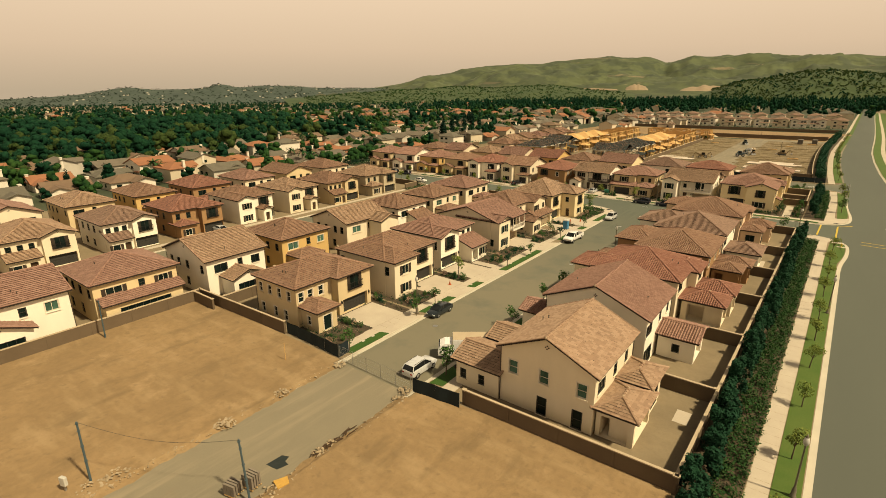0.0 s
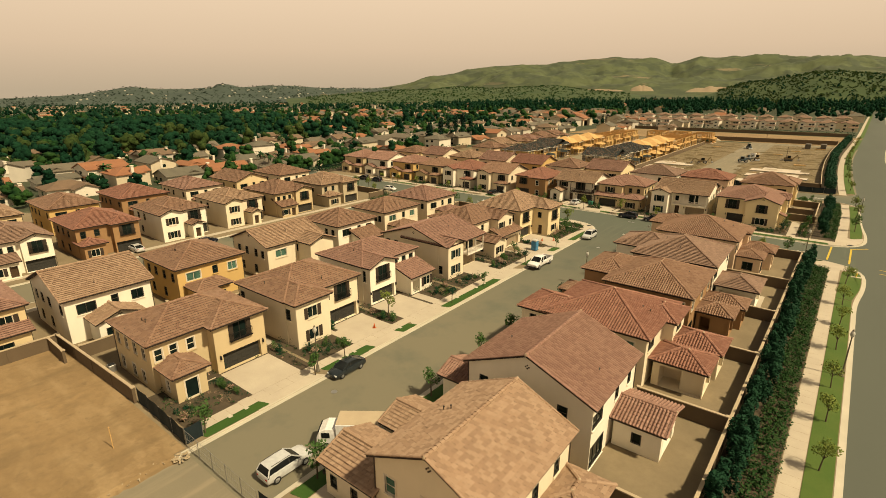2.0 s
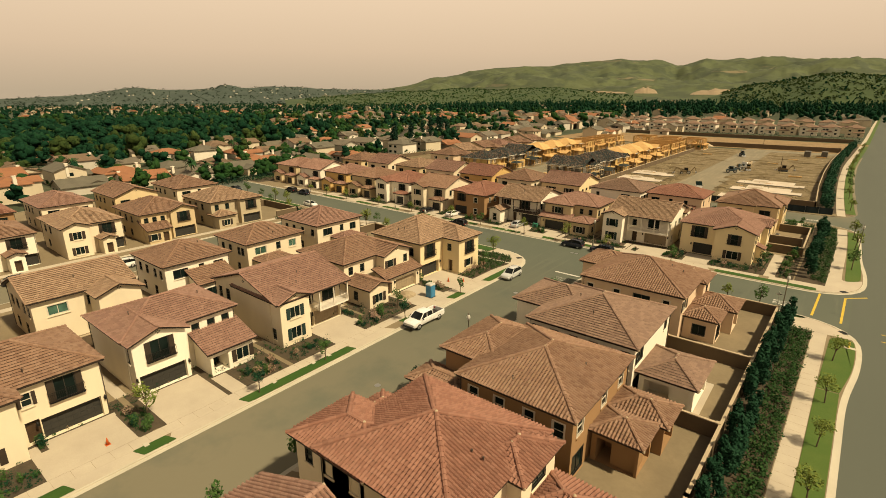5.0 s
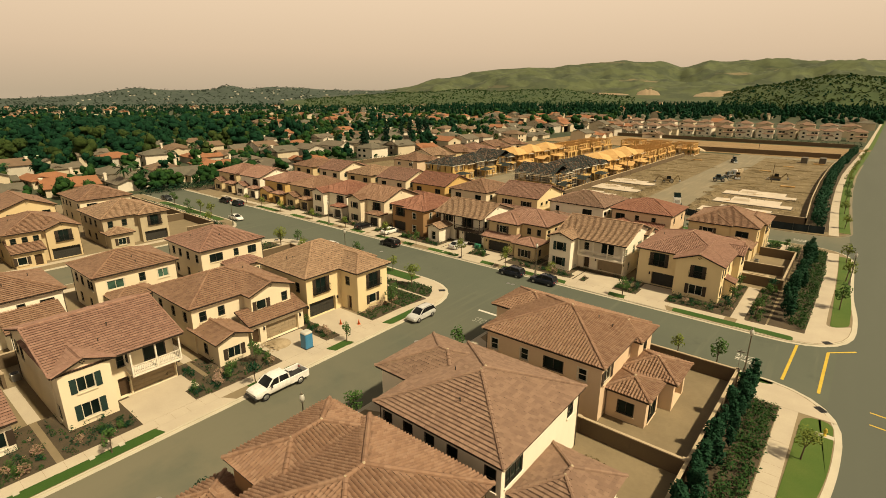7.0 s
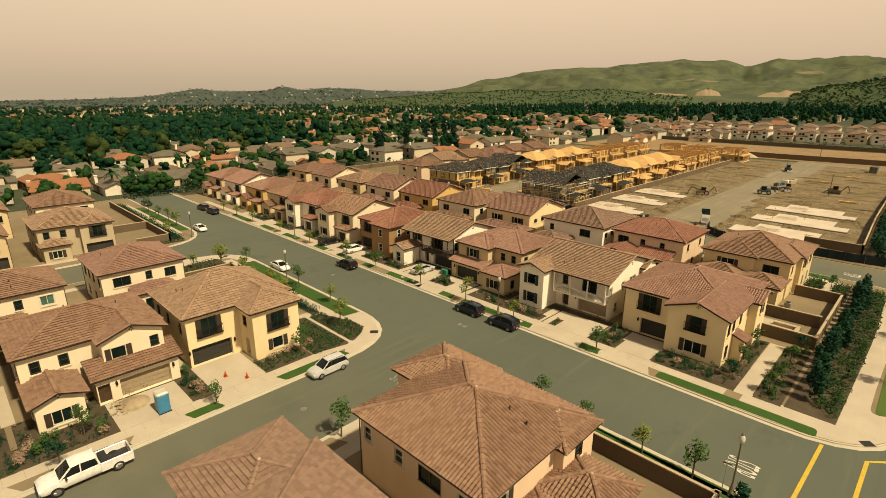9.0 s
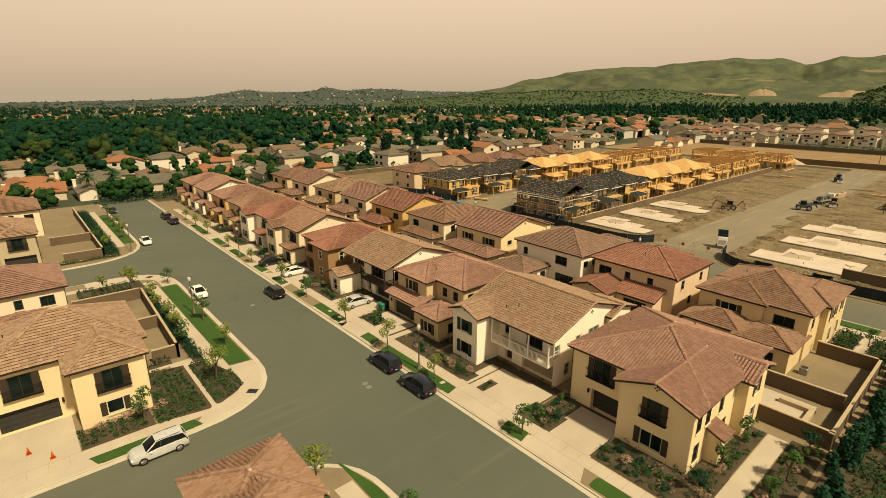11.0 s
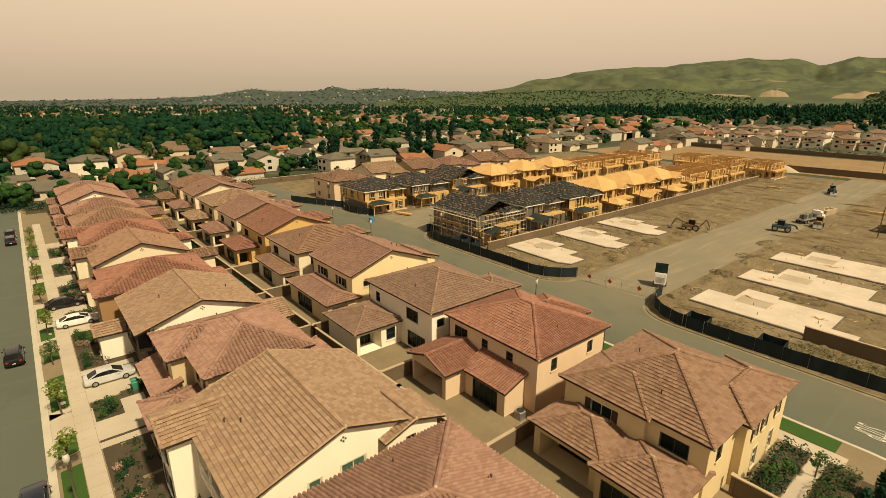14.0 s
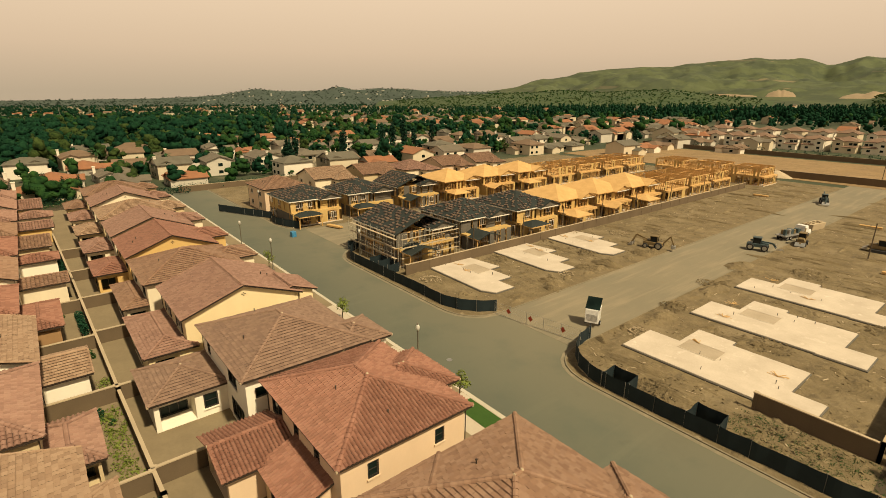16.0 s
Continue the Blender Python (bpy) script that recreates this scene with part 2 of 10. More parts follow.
def leaf(name, a, b, c, spread=1.0, patch=0.35):
    m, n, l, p = nodes_of(name)
    vary = n.new("ShaderNodeMath")
    vary.operation = "MULTIPLY"
    vary.inputs[1].default_value = spread
    l.new(n.new("ShaderNodeNewGeometry").outputs["Random Per Island"], vary.inputs[0])
    src = vary.outputs[0]
    col = mixed(n, l, src, a, b)
    col = mixed(n, l, ramp(n, l, noise_at(n, l, patch, 4, 0.6), 0.45, 0.65), col, c)
    if spread < 1:                                    # fine darker mottling
        col = mixed(n, l, ramp(n, l, noise_at(n, l, 1.3, 3, 0.7), 0.25, 0.55), tuple(x * 0.5 for x in a), col)
    l.new(col, p.inputs["Base Color"])
    p.inputs["Roughness"].default_value, p.inputs["Specular IOR Level"].default_value = 0.75, 0.08
    return m

LEAF = leaf("street tree leaves", (0.03, 0.075, 0.02), (0.06, 0.115, 0.032), (0.042, 0.088, 0.025))
LEAF_Y = leaf("light spring leaves", (0.12, 0.15, 0.03), (0.16, 0.19, 0.05), (0.1, 0.14, 0.03))
LEAF_D = leaf("dark conifer foliage", (0.005, 0.03, 0.016), (0.013, 0.052, 0.024), (0.008, 0.038, 0.019))
LEAF_S = leaf("shrub leaves", (0.011, 0.046, 0.014), (0.034, 0.076, 0.021), (0.02, 0.056, 0.017))
LEAF_P = leaf("pink flowering shrub", (0.3, 0.17, 0.14), (0.12, 0.13, 0.05), (0.33, 0.22, 0.17))
LEAF_W = leaf("woodland foliage", (0.012, 0.05, 0.019), (0.026, 0.076, 0.027), (0.034, 0.086, 0.028), 0.6, 0.1)
LEAF_W2 = leaf("dark woodland foliage", (0.004, 0.024, 0.015), (0.01, 0.038, 0.021), (0.011, 0.042, 0.02), 0.6, 0.1)

STUCCO = {k: stucco(k + " stucco", v) for k, v in dict(
    tan=(0.54, 0.42, 0.255), cream=(0.7, 0.6, 0.44), white=(0.79, 0.72, 0.59), yellow=(0.71, 0.57, 0.35), brown=(0.31, 0.18, 0.09),
    pink=(0.66, 0.49, 0.34), ochre=(0.58, 0.38, 0.155), grey=(0.42, 0.35, 0.24), sand=(0.61, 0.475, 0.28)).items()}
ROOFCOLOURS = dict(
    brown=[(0.23, 0.128, 0.082), (0.285, 0.168, 0.11), (0.165, 0.09, 0.06), (0.25, 0.15, 0.105), (0.31, 0.195, 0.135)],
    red=[(0.255, 0.115, 0.078), (0.205, 0.088, 0.06), (0.31, 0.15, 0.105), (0.175, 0.08, 0.055), (0.28, 0.14, 0.1)],
    rose=[(0.27, 0.148, 0.108), (0.22, 0.118, 0.085), (0.33, 0.195, 0.145), (0.19, 0.1, 0.072), (0.3, 0.175, 0.13)],
    buff=[(0.31, 0.195, 0.125), (0.24, 0.145, 0.092), (0.38, 0.255, 0.17), (0.2, 0.12, 0.078), (0.34, 0.225, 0.15)],
    grey=[(0.235, 0.143, 0.1), (0.185, 0.11, 0.078), (0.285, 0.18, 0.127), (0.16, 0.096, 0.07), (0.255, 0.158, 0.112)])
ROOFCOLOURS = {k: [(r, g * 1.02, b * 1.03) for r, g, b in v] for k, v in ROOFCOLOURS.items()}      # sun-bleached
TILES = {k: tile_mat(k + " roof tiles", v) for k, v in ROOFCOLOURS.items()}
OLDROOF = [surface("old roof " + k, a, b, 0.4, 5.0, 0.85, 0.03, stretch=None, fine_amount=0.4) for k, a, b in (
    ("terracotta", (0.28, 0.12, 0.06), (0.22, 0.095, 0.05)), ("grey shingle", (0.125, 0.11, 0.08), (0.095, 0.084, 0.062)),
    ("brown shingle", (0.17, 0.11, 0.07), (0.13, 0.085, 0.055)), ("pale shake", (0.145, 0.12, 0.086), (0.11, 0.092, 0.068)))]

# ---- mesh helpers ----
class MB:
    """A small mesh under construction."""
    def __init__(self):
        self.v, self.f = [], []

    def poly(self, *pts):
        n = len(self.v)
        self.v.extend(tuple(p) for p in pts)
        self.f.append(tuple(range(n, n + len(pts))))

    def box(self, x0, x1, y0, y1, z0, z1):
        n = len(self.v)
        self.v += [(x0, y0, z0), (x1, y0, z0), (x1, y1, z0), (x0, y1, z0), (x0, y0, z1), (x1, y0, z1), (x1, y1, z1), (x0, y1, z1)]
        self.f += [tuple(n + i for i in q) for q in ((3, 2, 1, 0), (4, 5, 6, 7), (0, 1, 5, 4), (1, 2, 6, 5), (2, 3, 7, 6), (3, 0, 4, 7))]

    def bevel_box(self, x0, x1, y0, y1, z0, z1, b=0.02):
        """Box with chamfered top edges and upright corners."""
        n = len(self.v)
        ring = [(x0 + b, y0), (x1 - b, y0), (x1, y0 + b), (x1, y1 - b), (x1 - b, y1), (x0 + b, y1), (x0, y1 - b), (x0, y0 + b)]
        cx, cy = (x0 + x1) / 2, (y0 + y1) / 2
        inner = [(x + (b if x < cx else -b), y + (b if y < cy else -b)) for x, y in ring]
        self.v += [(x, y, z0) for x, y in ring] + [(x, y, z1 - b) for x, y in ring] + [(x, y, z1) for x, y in inner]
        for k in (0, 8):
            self.f += [(n + k + i, n + k + (i + 1) % 8, n + k + 8 + (i + 1) % 8, n + k + 8 + i) for i in range(8)]
        self.f += [tuple(n + 16 + i for i in range(8)), tuple(n + 7 - i for i in range(8))]

    def beam(self, p, q, w, h):
        p, q = Vector(p), Vector(q)
        d = (q - p).normalized()
        s = d.cross(Vector((0, 0, 1)))
        s = Vector((1, 0, 0)) if s.length < 1e-4 else s.normalized()
        t = s.cross(d)
        n = len(self.v)
        for c in (p, q):
            for a, b in ((-1, -1), (1, -1), (1, 1), (-1, 1)):
                self.v.append(tuple(c + s * (a * w / 2) + t * (b * h / 2)))
        self.f += [tuple(n + i for i in k) for k in ((3, 2, 1, 0), (4, 5, 6, 7), (0, 1, 5, 4), (1, 2, 6, 5), (2, 3, 7, 6), (3, 0, 4, 7))]

    def tube(self, p, q, r0, r1, k=8):
        p, q = Vector(p), Vector(q)
        d = (q - p).normalized()
        s = d.cross(Vector((0, 0, 1)))
        s = Vector((1, 0, 0)) if s.length < 1e-4 else s.normalized()
        t = s.cross(d)
        n = len(self.v)
        for c, r in ((p, r0), (q, r1)):
            self.v += [tuple(c + (s * math.cos(a) + t * math.sin(a)) * r) for a in (2 * math.pi * i / k for i in range(k))]
        self.f += [(n + i, n + (i + 1) % k, n + k + (i + 1) % k, n + k + i) for i in range(k)]
        self.f += [tuple(n + k - 1 - i for i in range(k)), tuple(n + k + i for i in range(k))]

    def lathe(self, x, y, prof, k=12):
        """Turned shape about an upright axis: prof is (r, z) from below."""
        n = len(self.v)
        for r, z in prof:
            self.v += [(x + r * math.cos(2 * math.pi * i / k), y + r * math.sin(2 * math.pi * i / k), z) for i in range(k)]
        for j in range(len(prof) - 1):
            self.f += [(n + j * k + i, n + j * k + (i + 1) % k, n + (j + 1) * k + (i + 1) % k, n + (j + 1) * k + i) for i in range(k)]
        m = n + (len(prof) - 1) * k
        self.f += [tuple(n + k - 1 - i for i in range(k)), tuple(m + i for i in range(k))]

    def prism(self, pts, z0, z1):
        n, k = len(self.v), len(pts)
        self.v += [(x, y, z0) for x, y in pts] + [(x, y, z1) for x, y in pts]
        self.f += [(n + i, n + (i + 1) % k, n + k + (i + 1) % k, n + k + i) for i in range(k)]
        self.f += [tuple(n + k + i for i in range(k)), tuple(n + k - 1 - i for i in range(k))]

    def weld(self):
        """Shares the corners that lie at one place."""
        seen, remap, keep = {}, [], []
        for p in self.v:
            k = (round(p[0], 4), round(p[1], 4), round(p[2], 4))
            if k not in seen:
                seen[k] = len(keep)
                keep.append(p)
            remap.append(seen[k])
        self.v = keep
        self.f = [q for q in (tuple(dict.fromkeys(remap[i] for i in f)) for f in self.f) if len(q) > 2]

    def mesh(self, name, mat, smooth=False):
        me = bpy.data.meshes.new(name)
        me.from_pydata(self.v, [], self.f)
        me.materials.append(mat)
        if smooth:
            me.polygons.foreach_set("use_smooth", [True] * len(me.polygons))
        me.update()
        return me

def part(name, mb, mat, parent=None, label="", at=None, smooth=False):
    """Links one mesh as a part of its thing."""
    ob = new(name, mb.mesh(name, mat, smooth) if isinstance(mb, MB) else mb)
    if parent is not None:
        ob.parent = parent
    if at is not None:
        ob.matrix_basis = at
    return tagged(ob, label)

def thing(name, at, label, category, group="", kind=""):
    ob = new(name)
    ob.empty_display_size = 0.2
    ob.matrix_basis = at
    return tagged(ob, label, category, group, kind)

def whole(name, mb, mat, label, category, kind="", group="", smooth=False):
    """A thing that is one mesh."""
    return tagged(part(name, mb, mat, smooth=smooth), label, category, group, kind)

def rounded(corners, steps=7):
    """Outline from (x, y, radius), anticlockwise."""
    out, k = [], len(corners)
    for i, (x, y, r) in enumerate(corners):
        c = Vector((x, y))
        if r <= 0:
            out.append((x, y))
            continue
        a = (Vector(corners[i - 1][:2]) - c).normalized()
        b = (Vector(corners[(i + 1) % k][:2]) - c).normalized()
        p, q = c + a * r, c + b * r
        for j in range(steps + 1):
            t = j / steps
            s = p.lerp(c, t).lerp(c.lerp(q, t), t)
            out.append((s.x, s.y))
    return out

def inset(pts, d):
    out, k = [], len(pts)
    for i in range(k):
        a, b, c = (Vector(pts[(i + j) % k]) for j in (-1, 0, 1))
        e, f = (b - a).normalized(), (c - b).normalized()
        n1, n2 = Vector((-e.y, e.x)), Vector((-f.y, f.x))
        m = (n1 + n2).normalized()
        out.append(tuple(b + m * (d / max(0.4, m.dot(n1)))))
    return out

def plate(name, pts, z0, z1, mat, label, category, kind="structure", group=""):
    mb = MB()
    mb.prism(pts, z0, z1)
    return whole(name, mb, mat, label, category, kind, group)

def ring(mb, outer, inner, zo, zi, z0):
    k = len(outer)
    for i in range(k):
        j = (i + 1) % k
        mb.poly((*outer[i], zo), (*outer[j], zo), (*inner[j], zi), (*inner[i], zi))
        mb.poly((*outer[i], z0), (*outer[j], z0), (*outer[j], zo), (*outer[i], zo))

def rect(x0, x1, y0, y1):
    return [(x0, y0), (x1, y0), (x1, y1), (x0, y1)]

def xe(c, y):
    """The avenue and the wall along it run slightly askew, then bend west and back east beyond the cross streets."""
    if y <= 185:
        return c + 0.021 * (y - 80)
    return c + float(np.interp(y, BEND[0], BEND[1]))

BEND = ((185, 210, 235, 262, 300, 340, 372, 400, 440, 480, 560, 680, 800, 1030, 1200), (2.2, 1.7, 0.6, -0.2, -0.6, -0.2, 1.0, 2.4, 4.2, 5.8, 8.6, 12.4, 16.4, 24.2, 30.0))

LOT = 0.15                                            # height of the lots over the street

# ---- ground, streets and lots ----
def ground_height(x, y):
    return -0.06 - 0.014 * max(0.0, -x - 165) + 0.0 * y

mb = MB()
gx = [-4700, -3400, -2400, -1700, -1200, -850, -600, -450, -350, -280, -225, -165, -100, 0, 60, 150, 400, 900, 2000, 4700]
gy = [-2500, -1200, -500, -200, -60, 60, 180, 300, 420, 520, 700, 1000, 1500, 2200, 3200, 4700]
for y in gy:
    for x in gx:
        mb.v.append((x, y, ground_height(x, y)))
nx = len(gx)
for j in range(len(gy) - 1):
    for i in range(nx - 1):
        a = j * nx + i
        mb.f.append((a, a + 1, a + 1 + nx, a + nx))
whole("ground", mb, GRASSLAND, "dry grass and scrub ground reaching the horizon", "ground", "structure")

plate("road", rect(-172, xe(4.4, 80) + 2, -120, 232), -0.05, 0.0, ASPHALT, "worn grey asphalt residential streets", "road")
AVY = [-160, 185, 210, 235, 262, 300, 340, 372, 400, 440, 480, 560, 680, 800, 1030]
plate("road_avenue", [(xe(27 if y < 200 else 30, y), y) for y in AVY] + [(xe(3.9, y), y) for y in reversed(AVY)], -0.05, 0.006, ROADGREY, "smooth grey asphalt avenue", "road")
plate("road_unpaved", rect(-45, -31, -118, 36.4), -0.04, 0.008, DUSTY, "dusty unfinished asphalt road between dirt lots", "road")
plate("road_site", rect(-46.5, -33, 226, 392), -0.05, 0.02, DUSTY, "dusty road through the building site", "road")
plate("road_site_cross", rect(-46.5, 3, 388, 402), -0.05, 0.016, DUSTY, "dusty cross road of the building site", "road")
plate("road_framed_houses", rect(-107, -87, 224, 400), -0.05, 0.012, DUSTY, "dusty street between framed houses", "road")

def block(name, corners, mat, label, kerbed=True):
    pts = rounded(corners)
    inner = inset(pts, 0.16)
    mb = MB()
    mb.prism(inner, -0.05, LOT - 0.004)
    whole(name, mb, mat, label, "ground", "structure")
    if kerbed:
        kmat = KERB if mat is YARD else DUSTY
        kb = MB()
        ring(kb, pts, inner, LOT - 0.01, LOT, -0.05)
        whole("kerb", kb, kmat, "pale concrete kerb along the street", "kerb", "structure")
        gb = MB()
        ring(gb, inset(pts, -0.45), pts, 0.012, 0.022, -0.05)
        whole("gutter", gb, kmat, "pale concrete gutter pan", "gutter", "structure")

block("ground_block_middle", [(-97, -118, 0), (-43.8, -118, 0), (-43.8, 140.2, 9.5), (-97, 140.2, 9.5)], YARD, "bare yard soil of the middle block")
block("ground_block_east", [(-32.2, -118, 0), (xe(4.1, -118), -118, 0), (xe(4.1, 117), 117, 4), (xe(5.15, 126), 126, 4), (xe(5.05, 140.2), 140.2, 9), (-32.2, 140.2, 7)], YARD, "bare yard soil of the east block")
block("ground_block_west", [(-172, -118, 0), (-108.5, -118, 0), (-108.5, 140.2, 12), (-172, 140.2, 0)], YARD, "bare yard soil of the west block")
block("ground_block_north", [(-172, 152.8, 0), (xe(5.0, 152.8), 152.8, 9), (xe(5.1, 167), 167, 4), (xe(4.1, 177), 177, 4), (xe(4.1, 208.8), 208.8, 9), (-172, 208.8, 0)], YARD, "bare yard soil of the north block")
block("ground_site_middle", [(-87.5, 220.4, 9), (-46.2, 220.4, 7), (-46.2, 392, 0), (-87.5, 392, 0)], ROUGHDIRT, "churned soil of the building site")
block("ground_site_east", [(-33.4, 220.4, 7), (xe(4.1, 220.4), 220.4, 8), (xe(4.4, 245), 245, 0), (xe(4.4, 270), 270, 0), (xe(4.4, 300), 300, 0), (xe(4.4, 340), 340, 0), (xe(4.4, 372), 372, 0), (xe(4.4, 386), 386, 0), (-33.4, 386, 0)], ROUGHDIRT, "churned soil of the building site")
block("ground_site_west", [(-172, 220.4, 0), (-106.5, 220.4, 9), (-106.5, 392, 0), (-172, 392, 0)], ROUGHDIRT, "churned soil of the building site")
block("ground_block_far_east", [(xe(17, 226), 226, 9), (46, 214, 0), (140, 214, 0), (140, 1030, 0), (xe(17, 1030), 1030, 0)] + [(xe(17, y), y, 0) for y in (800, 680, 560, 480, 440, 400, 372, 340, 300, 262)], YARD, "bare soil beside the avenue")
plate("ground_site_far", [(-172, 400)] + [(xe(3.9, y), y) for y in (400, 420, 440, 476)] + [(-172, 476)], -0.05, 0.05, DIRT, "graded earth beyond the building site", "ground")
plate("ground_dirt_lot_west", rect(-76.5, -44.2, -117, 36.6), LOT - 0.05, LOT + 0.06, DIRT, "bare graded dirt lot with tyre marks", "ground")
plate("ground_dirt_lot_east", [(-31.8, -117), (xe(-4.6, -117), -117), (xe(-4.6, 40), 40.2), (-31.8, 37.2)], LOT - 0.05, LOT + 0.06, DIRT, "bare graded dirt lot", "ground")

# ---- pavements ----
def strip(name, pts, z, mat, label, category, kind="structure", group=""):
    return plate(name, pts, LOT - 0.02, LOT + z, mat, label, category, kind, group)

def av(c0, c1, y0, y1, n=None):
    """Band along the avenue."""
    n = n or max(2, round((y1 - y0) / 12))
    ys = [y0 + (y1 - y0) * i / n for i in range(n + 1)]
    return [(xe(c1, y), y) for y in ys] + [(xe(c0, y), y) for y in reversed(ys)]

strip("pavement_street", rect(-46.95, -45.45, 37, 132), 0.008, CONCRETE, "pale concrete footway along the houses", "pavement")
strip("pavement_street_east", rect(-30.2, -28.6, 37, 132), 0.008, CONCRETE, "pale concrete footway along the houses", "pavement")
strip("pavement_avenue", av(0.1, 1.72, -100, 128), 0.008, CONCRETE, "pale concrete footway along the avenue", "pavement")
strip("pavement_avenue_link", av(0.1, 1.72, 128.02, 134.78, 2), 0.008, CONCRETE, "pale concrete footway near the corner", "pavement")
strip("pavement_avenue_corner", [(-2.7, 134.8), (xe(4.86, 134.8), 134.8)] + [q for q in rounded([(-2.7, 130, 0), (xe(4.9, 130.6), 130.6, 0), (xe(4.8, 139.9), 139.9, 8.8), (-2.7, 139.9, 0)], 12) if q[1] > 135], 0.009, CONCRETE, "curved concrete corner footway with ramp", "pavement")
strip("pavement_avenue_north", av(0.0, 1.9, 168, 205), 0.008, CONCRETE, "pale concrete footway along the avenue", "pavement")
strip("pavement_avenue_corner_north", rounded([(xe(-8, 153), 153.1, 0), (xe(4.75, 153), 153.1, 8.6), (xe(4.85, 163), 163.4, 0), (xe(2.0, 163), 161, 2), (xe(1.9, 168), 168.1, 0), (xe(0, 168), 168.1, 0), (xe(-0.6, 159), 157, 3), (xe(-8, 155), 157.0, 0)]), 0.009, CONCRETE, "curved concrete corner footway", "pavement")
strip("pavement_avenue_site", av(0.0, 1.9, 222, 460), 0.008, CONCRETE, "pale concrete footway along the avenue", "pavement")
strip("pavement_cross_north", rect(-150, -8, 154.75, 156.2), 0.008, CONCRETE, "pale concrete footway along the cross street", "pavement")
strip("pavement_cross_south", rect(-91, -58.62, 135.6, 137.3), 0.008, CONCRETE, "pale concrete footway along the cross street", "pavement")
strip("pavement_cross_corner", rounded([(-58.6, 131.95, 0), (-45.5, 131.95, 0), (-44.0, 130.7, 0), (-44.0, 140.0, 9.1), (-53.3, 140.0, 0), (-53.6, 137.32, 0), (-58.6, 137.32, 0)]), 0.009, CONCRETE, "curved concrete corner footway", "pavement")
strip("pavement_cross_corner_west", rounded([(-92.9, 137.7, 3), (-87, 137.8, 0), (-87, 140.0, 0), (-96.8, 140.0, 9.2), (-96.8, 128, 0), (-92.9, 128, 0)]), 0.009, CONCRETE, "curved concrete corner footway", "pavement")
strip("pavement_cross_far", rect(-160, -118, 136.0, 137.7), 0.008, CONCRETE, "pale concrete footway along the cross street", "pavement")
strip("pavement_cross_east", rect(-28, -3.4, 137.0, 138.7), 0.008, CONCRETE, "pale concrete footway along the cross street", "pavement")
strip("pavement_back_street", rect(-150, -4, 204.6, 206.2), 0.008, CONCRETE, "pale concrete footway along the back street", "pavement")
strip("pavement_block_west", rect(-112.8, -111.2, -40, 130), 0.008, CONCRETE, "pale concrete footway", "pavement")
strip("pavement_block_middle_west", rect(-94.4, -92.8, -40, 128), 0.008, CONCRETE, "pale concrete footway", "pavement")

def turf(pts, mat, label):
    strip("lawn", pts, 0.03, mat, label, "lawn")

turf(av(1.78, 3.85, -100, 118), LAWN2, "patchy green grass verge beside the avenue")
turf(rounded([(xe(1.78, 118.2), 118.2, 0), (xe(3.85, 118.2), 118.2, 0), (xe(4.85, 125), 125.4, 3), (xe(4.85, 131), 131, 0.5), (xe(4.6, 134.6), 134.6, 1.2), (xe(2.1, 134.4), 134.5, 1.5)]), LAWN2, "mown grass verge at the corner")
turf(rounded([(xe(2.5, 161), 161.5, 1), (xe(4.6, 163), 163, 1.5), (xe(4.5, 172), 172, 3), (xe(3.85, 182), 182, 0), (xe(2.0, 182), 182, 0)]), LAWN2, "mown grass verge at the corner")
turf(av(2.0, 3.85, 182.2, 203), LAWN2, "green grass verge beside the avenue")
turf(av(2.0, 4.15, 226, 460), LAWN2, "green grass verge beside the avenue")
turf(av(2.0, 4.15, 474, 900), LAWN2, "green grass verge beside the avenue")
turf(av(17.3, 20.4, 240, 900), LAWN2, "green grass verge across the avenue")
strip("pavement_avenue_far_side", av(20.45, 22.2, 236, 900), 0.008, CONCRETE, "pale concrete footway across the avenue", "pavement")
strip("pavement_avenue_far", av(0.0, 1.9, 474, 900), 0.008, CONCRETE, "pale concrete footway along the avenue", "pavement")
turf(av(22.25, 40, 240, 900), LAWN2, "rough green slope across the avenue")
for y0, y1 in ((38.2, 45.6), (53.4, 61.4), (66.2, 69.6), (76.6, 92.2), (101.4, 107.4), (112.4, 116.0), (122.4, 131.6)):
    turf(rounded([(-45.4, y0, 0.2), (-44.05, y0 + 0.5, 0.2), (-44.05, y1, 0.2), (-45.4, y1 - 0.5, 0.2)]), LAWN, "deep green parkway grass strip with meter lids")
for y0, y1 in ((39.2, 44.8), (55, 61), (66.6, 70.2), (80, 92), (96.5, 103.5), (112, 118)):
    turf(rounded([(-31.9, y0, 0.2), (-30.3, y0 + 0.4, 0.2), (-30.3, y1 - 0.4, 0.2), (-31.9, y1, 0.2)]), LAWN, "deep green parkway grass strip")
for x0, x1 in ((-25.0, -22.0), (-45.6, -32.3), (-50.4, -47.2), (-63.8, -55.8), (-71, -68), (-79.5, -75), (-88, -83.4), (-101, -94.5), (-112, -106), (-128, -118)):
    turf(rounded([(x0 + 0.3, 153.2, 0.2), (x1, 153.2, 0.2), (x1 - 0.4, 154.7, 0.2), (x0, 154.7, 0.2)]), LAWN, "deep green parkway grass strip")
turf(rounded([(-14.8, 153.2, 0.4), (0.6, 153.2, 0.5), (0.5, 154.7, 0.5), (-14.8, 154.7, 0.4)]), LAWN, "deep green parkway grass strip")
turf(rounded([(-87, 137.4, 0.6), (-53.8, 137.4, 0.4), (-53.5, 139.85, 0.3), (-87, 139.85, 0.6)]), LAWN, "green parkway grass strip along the cross street")
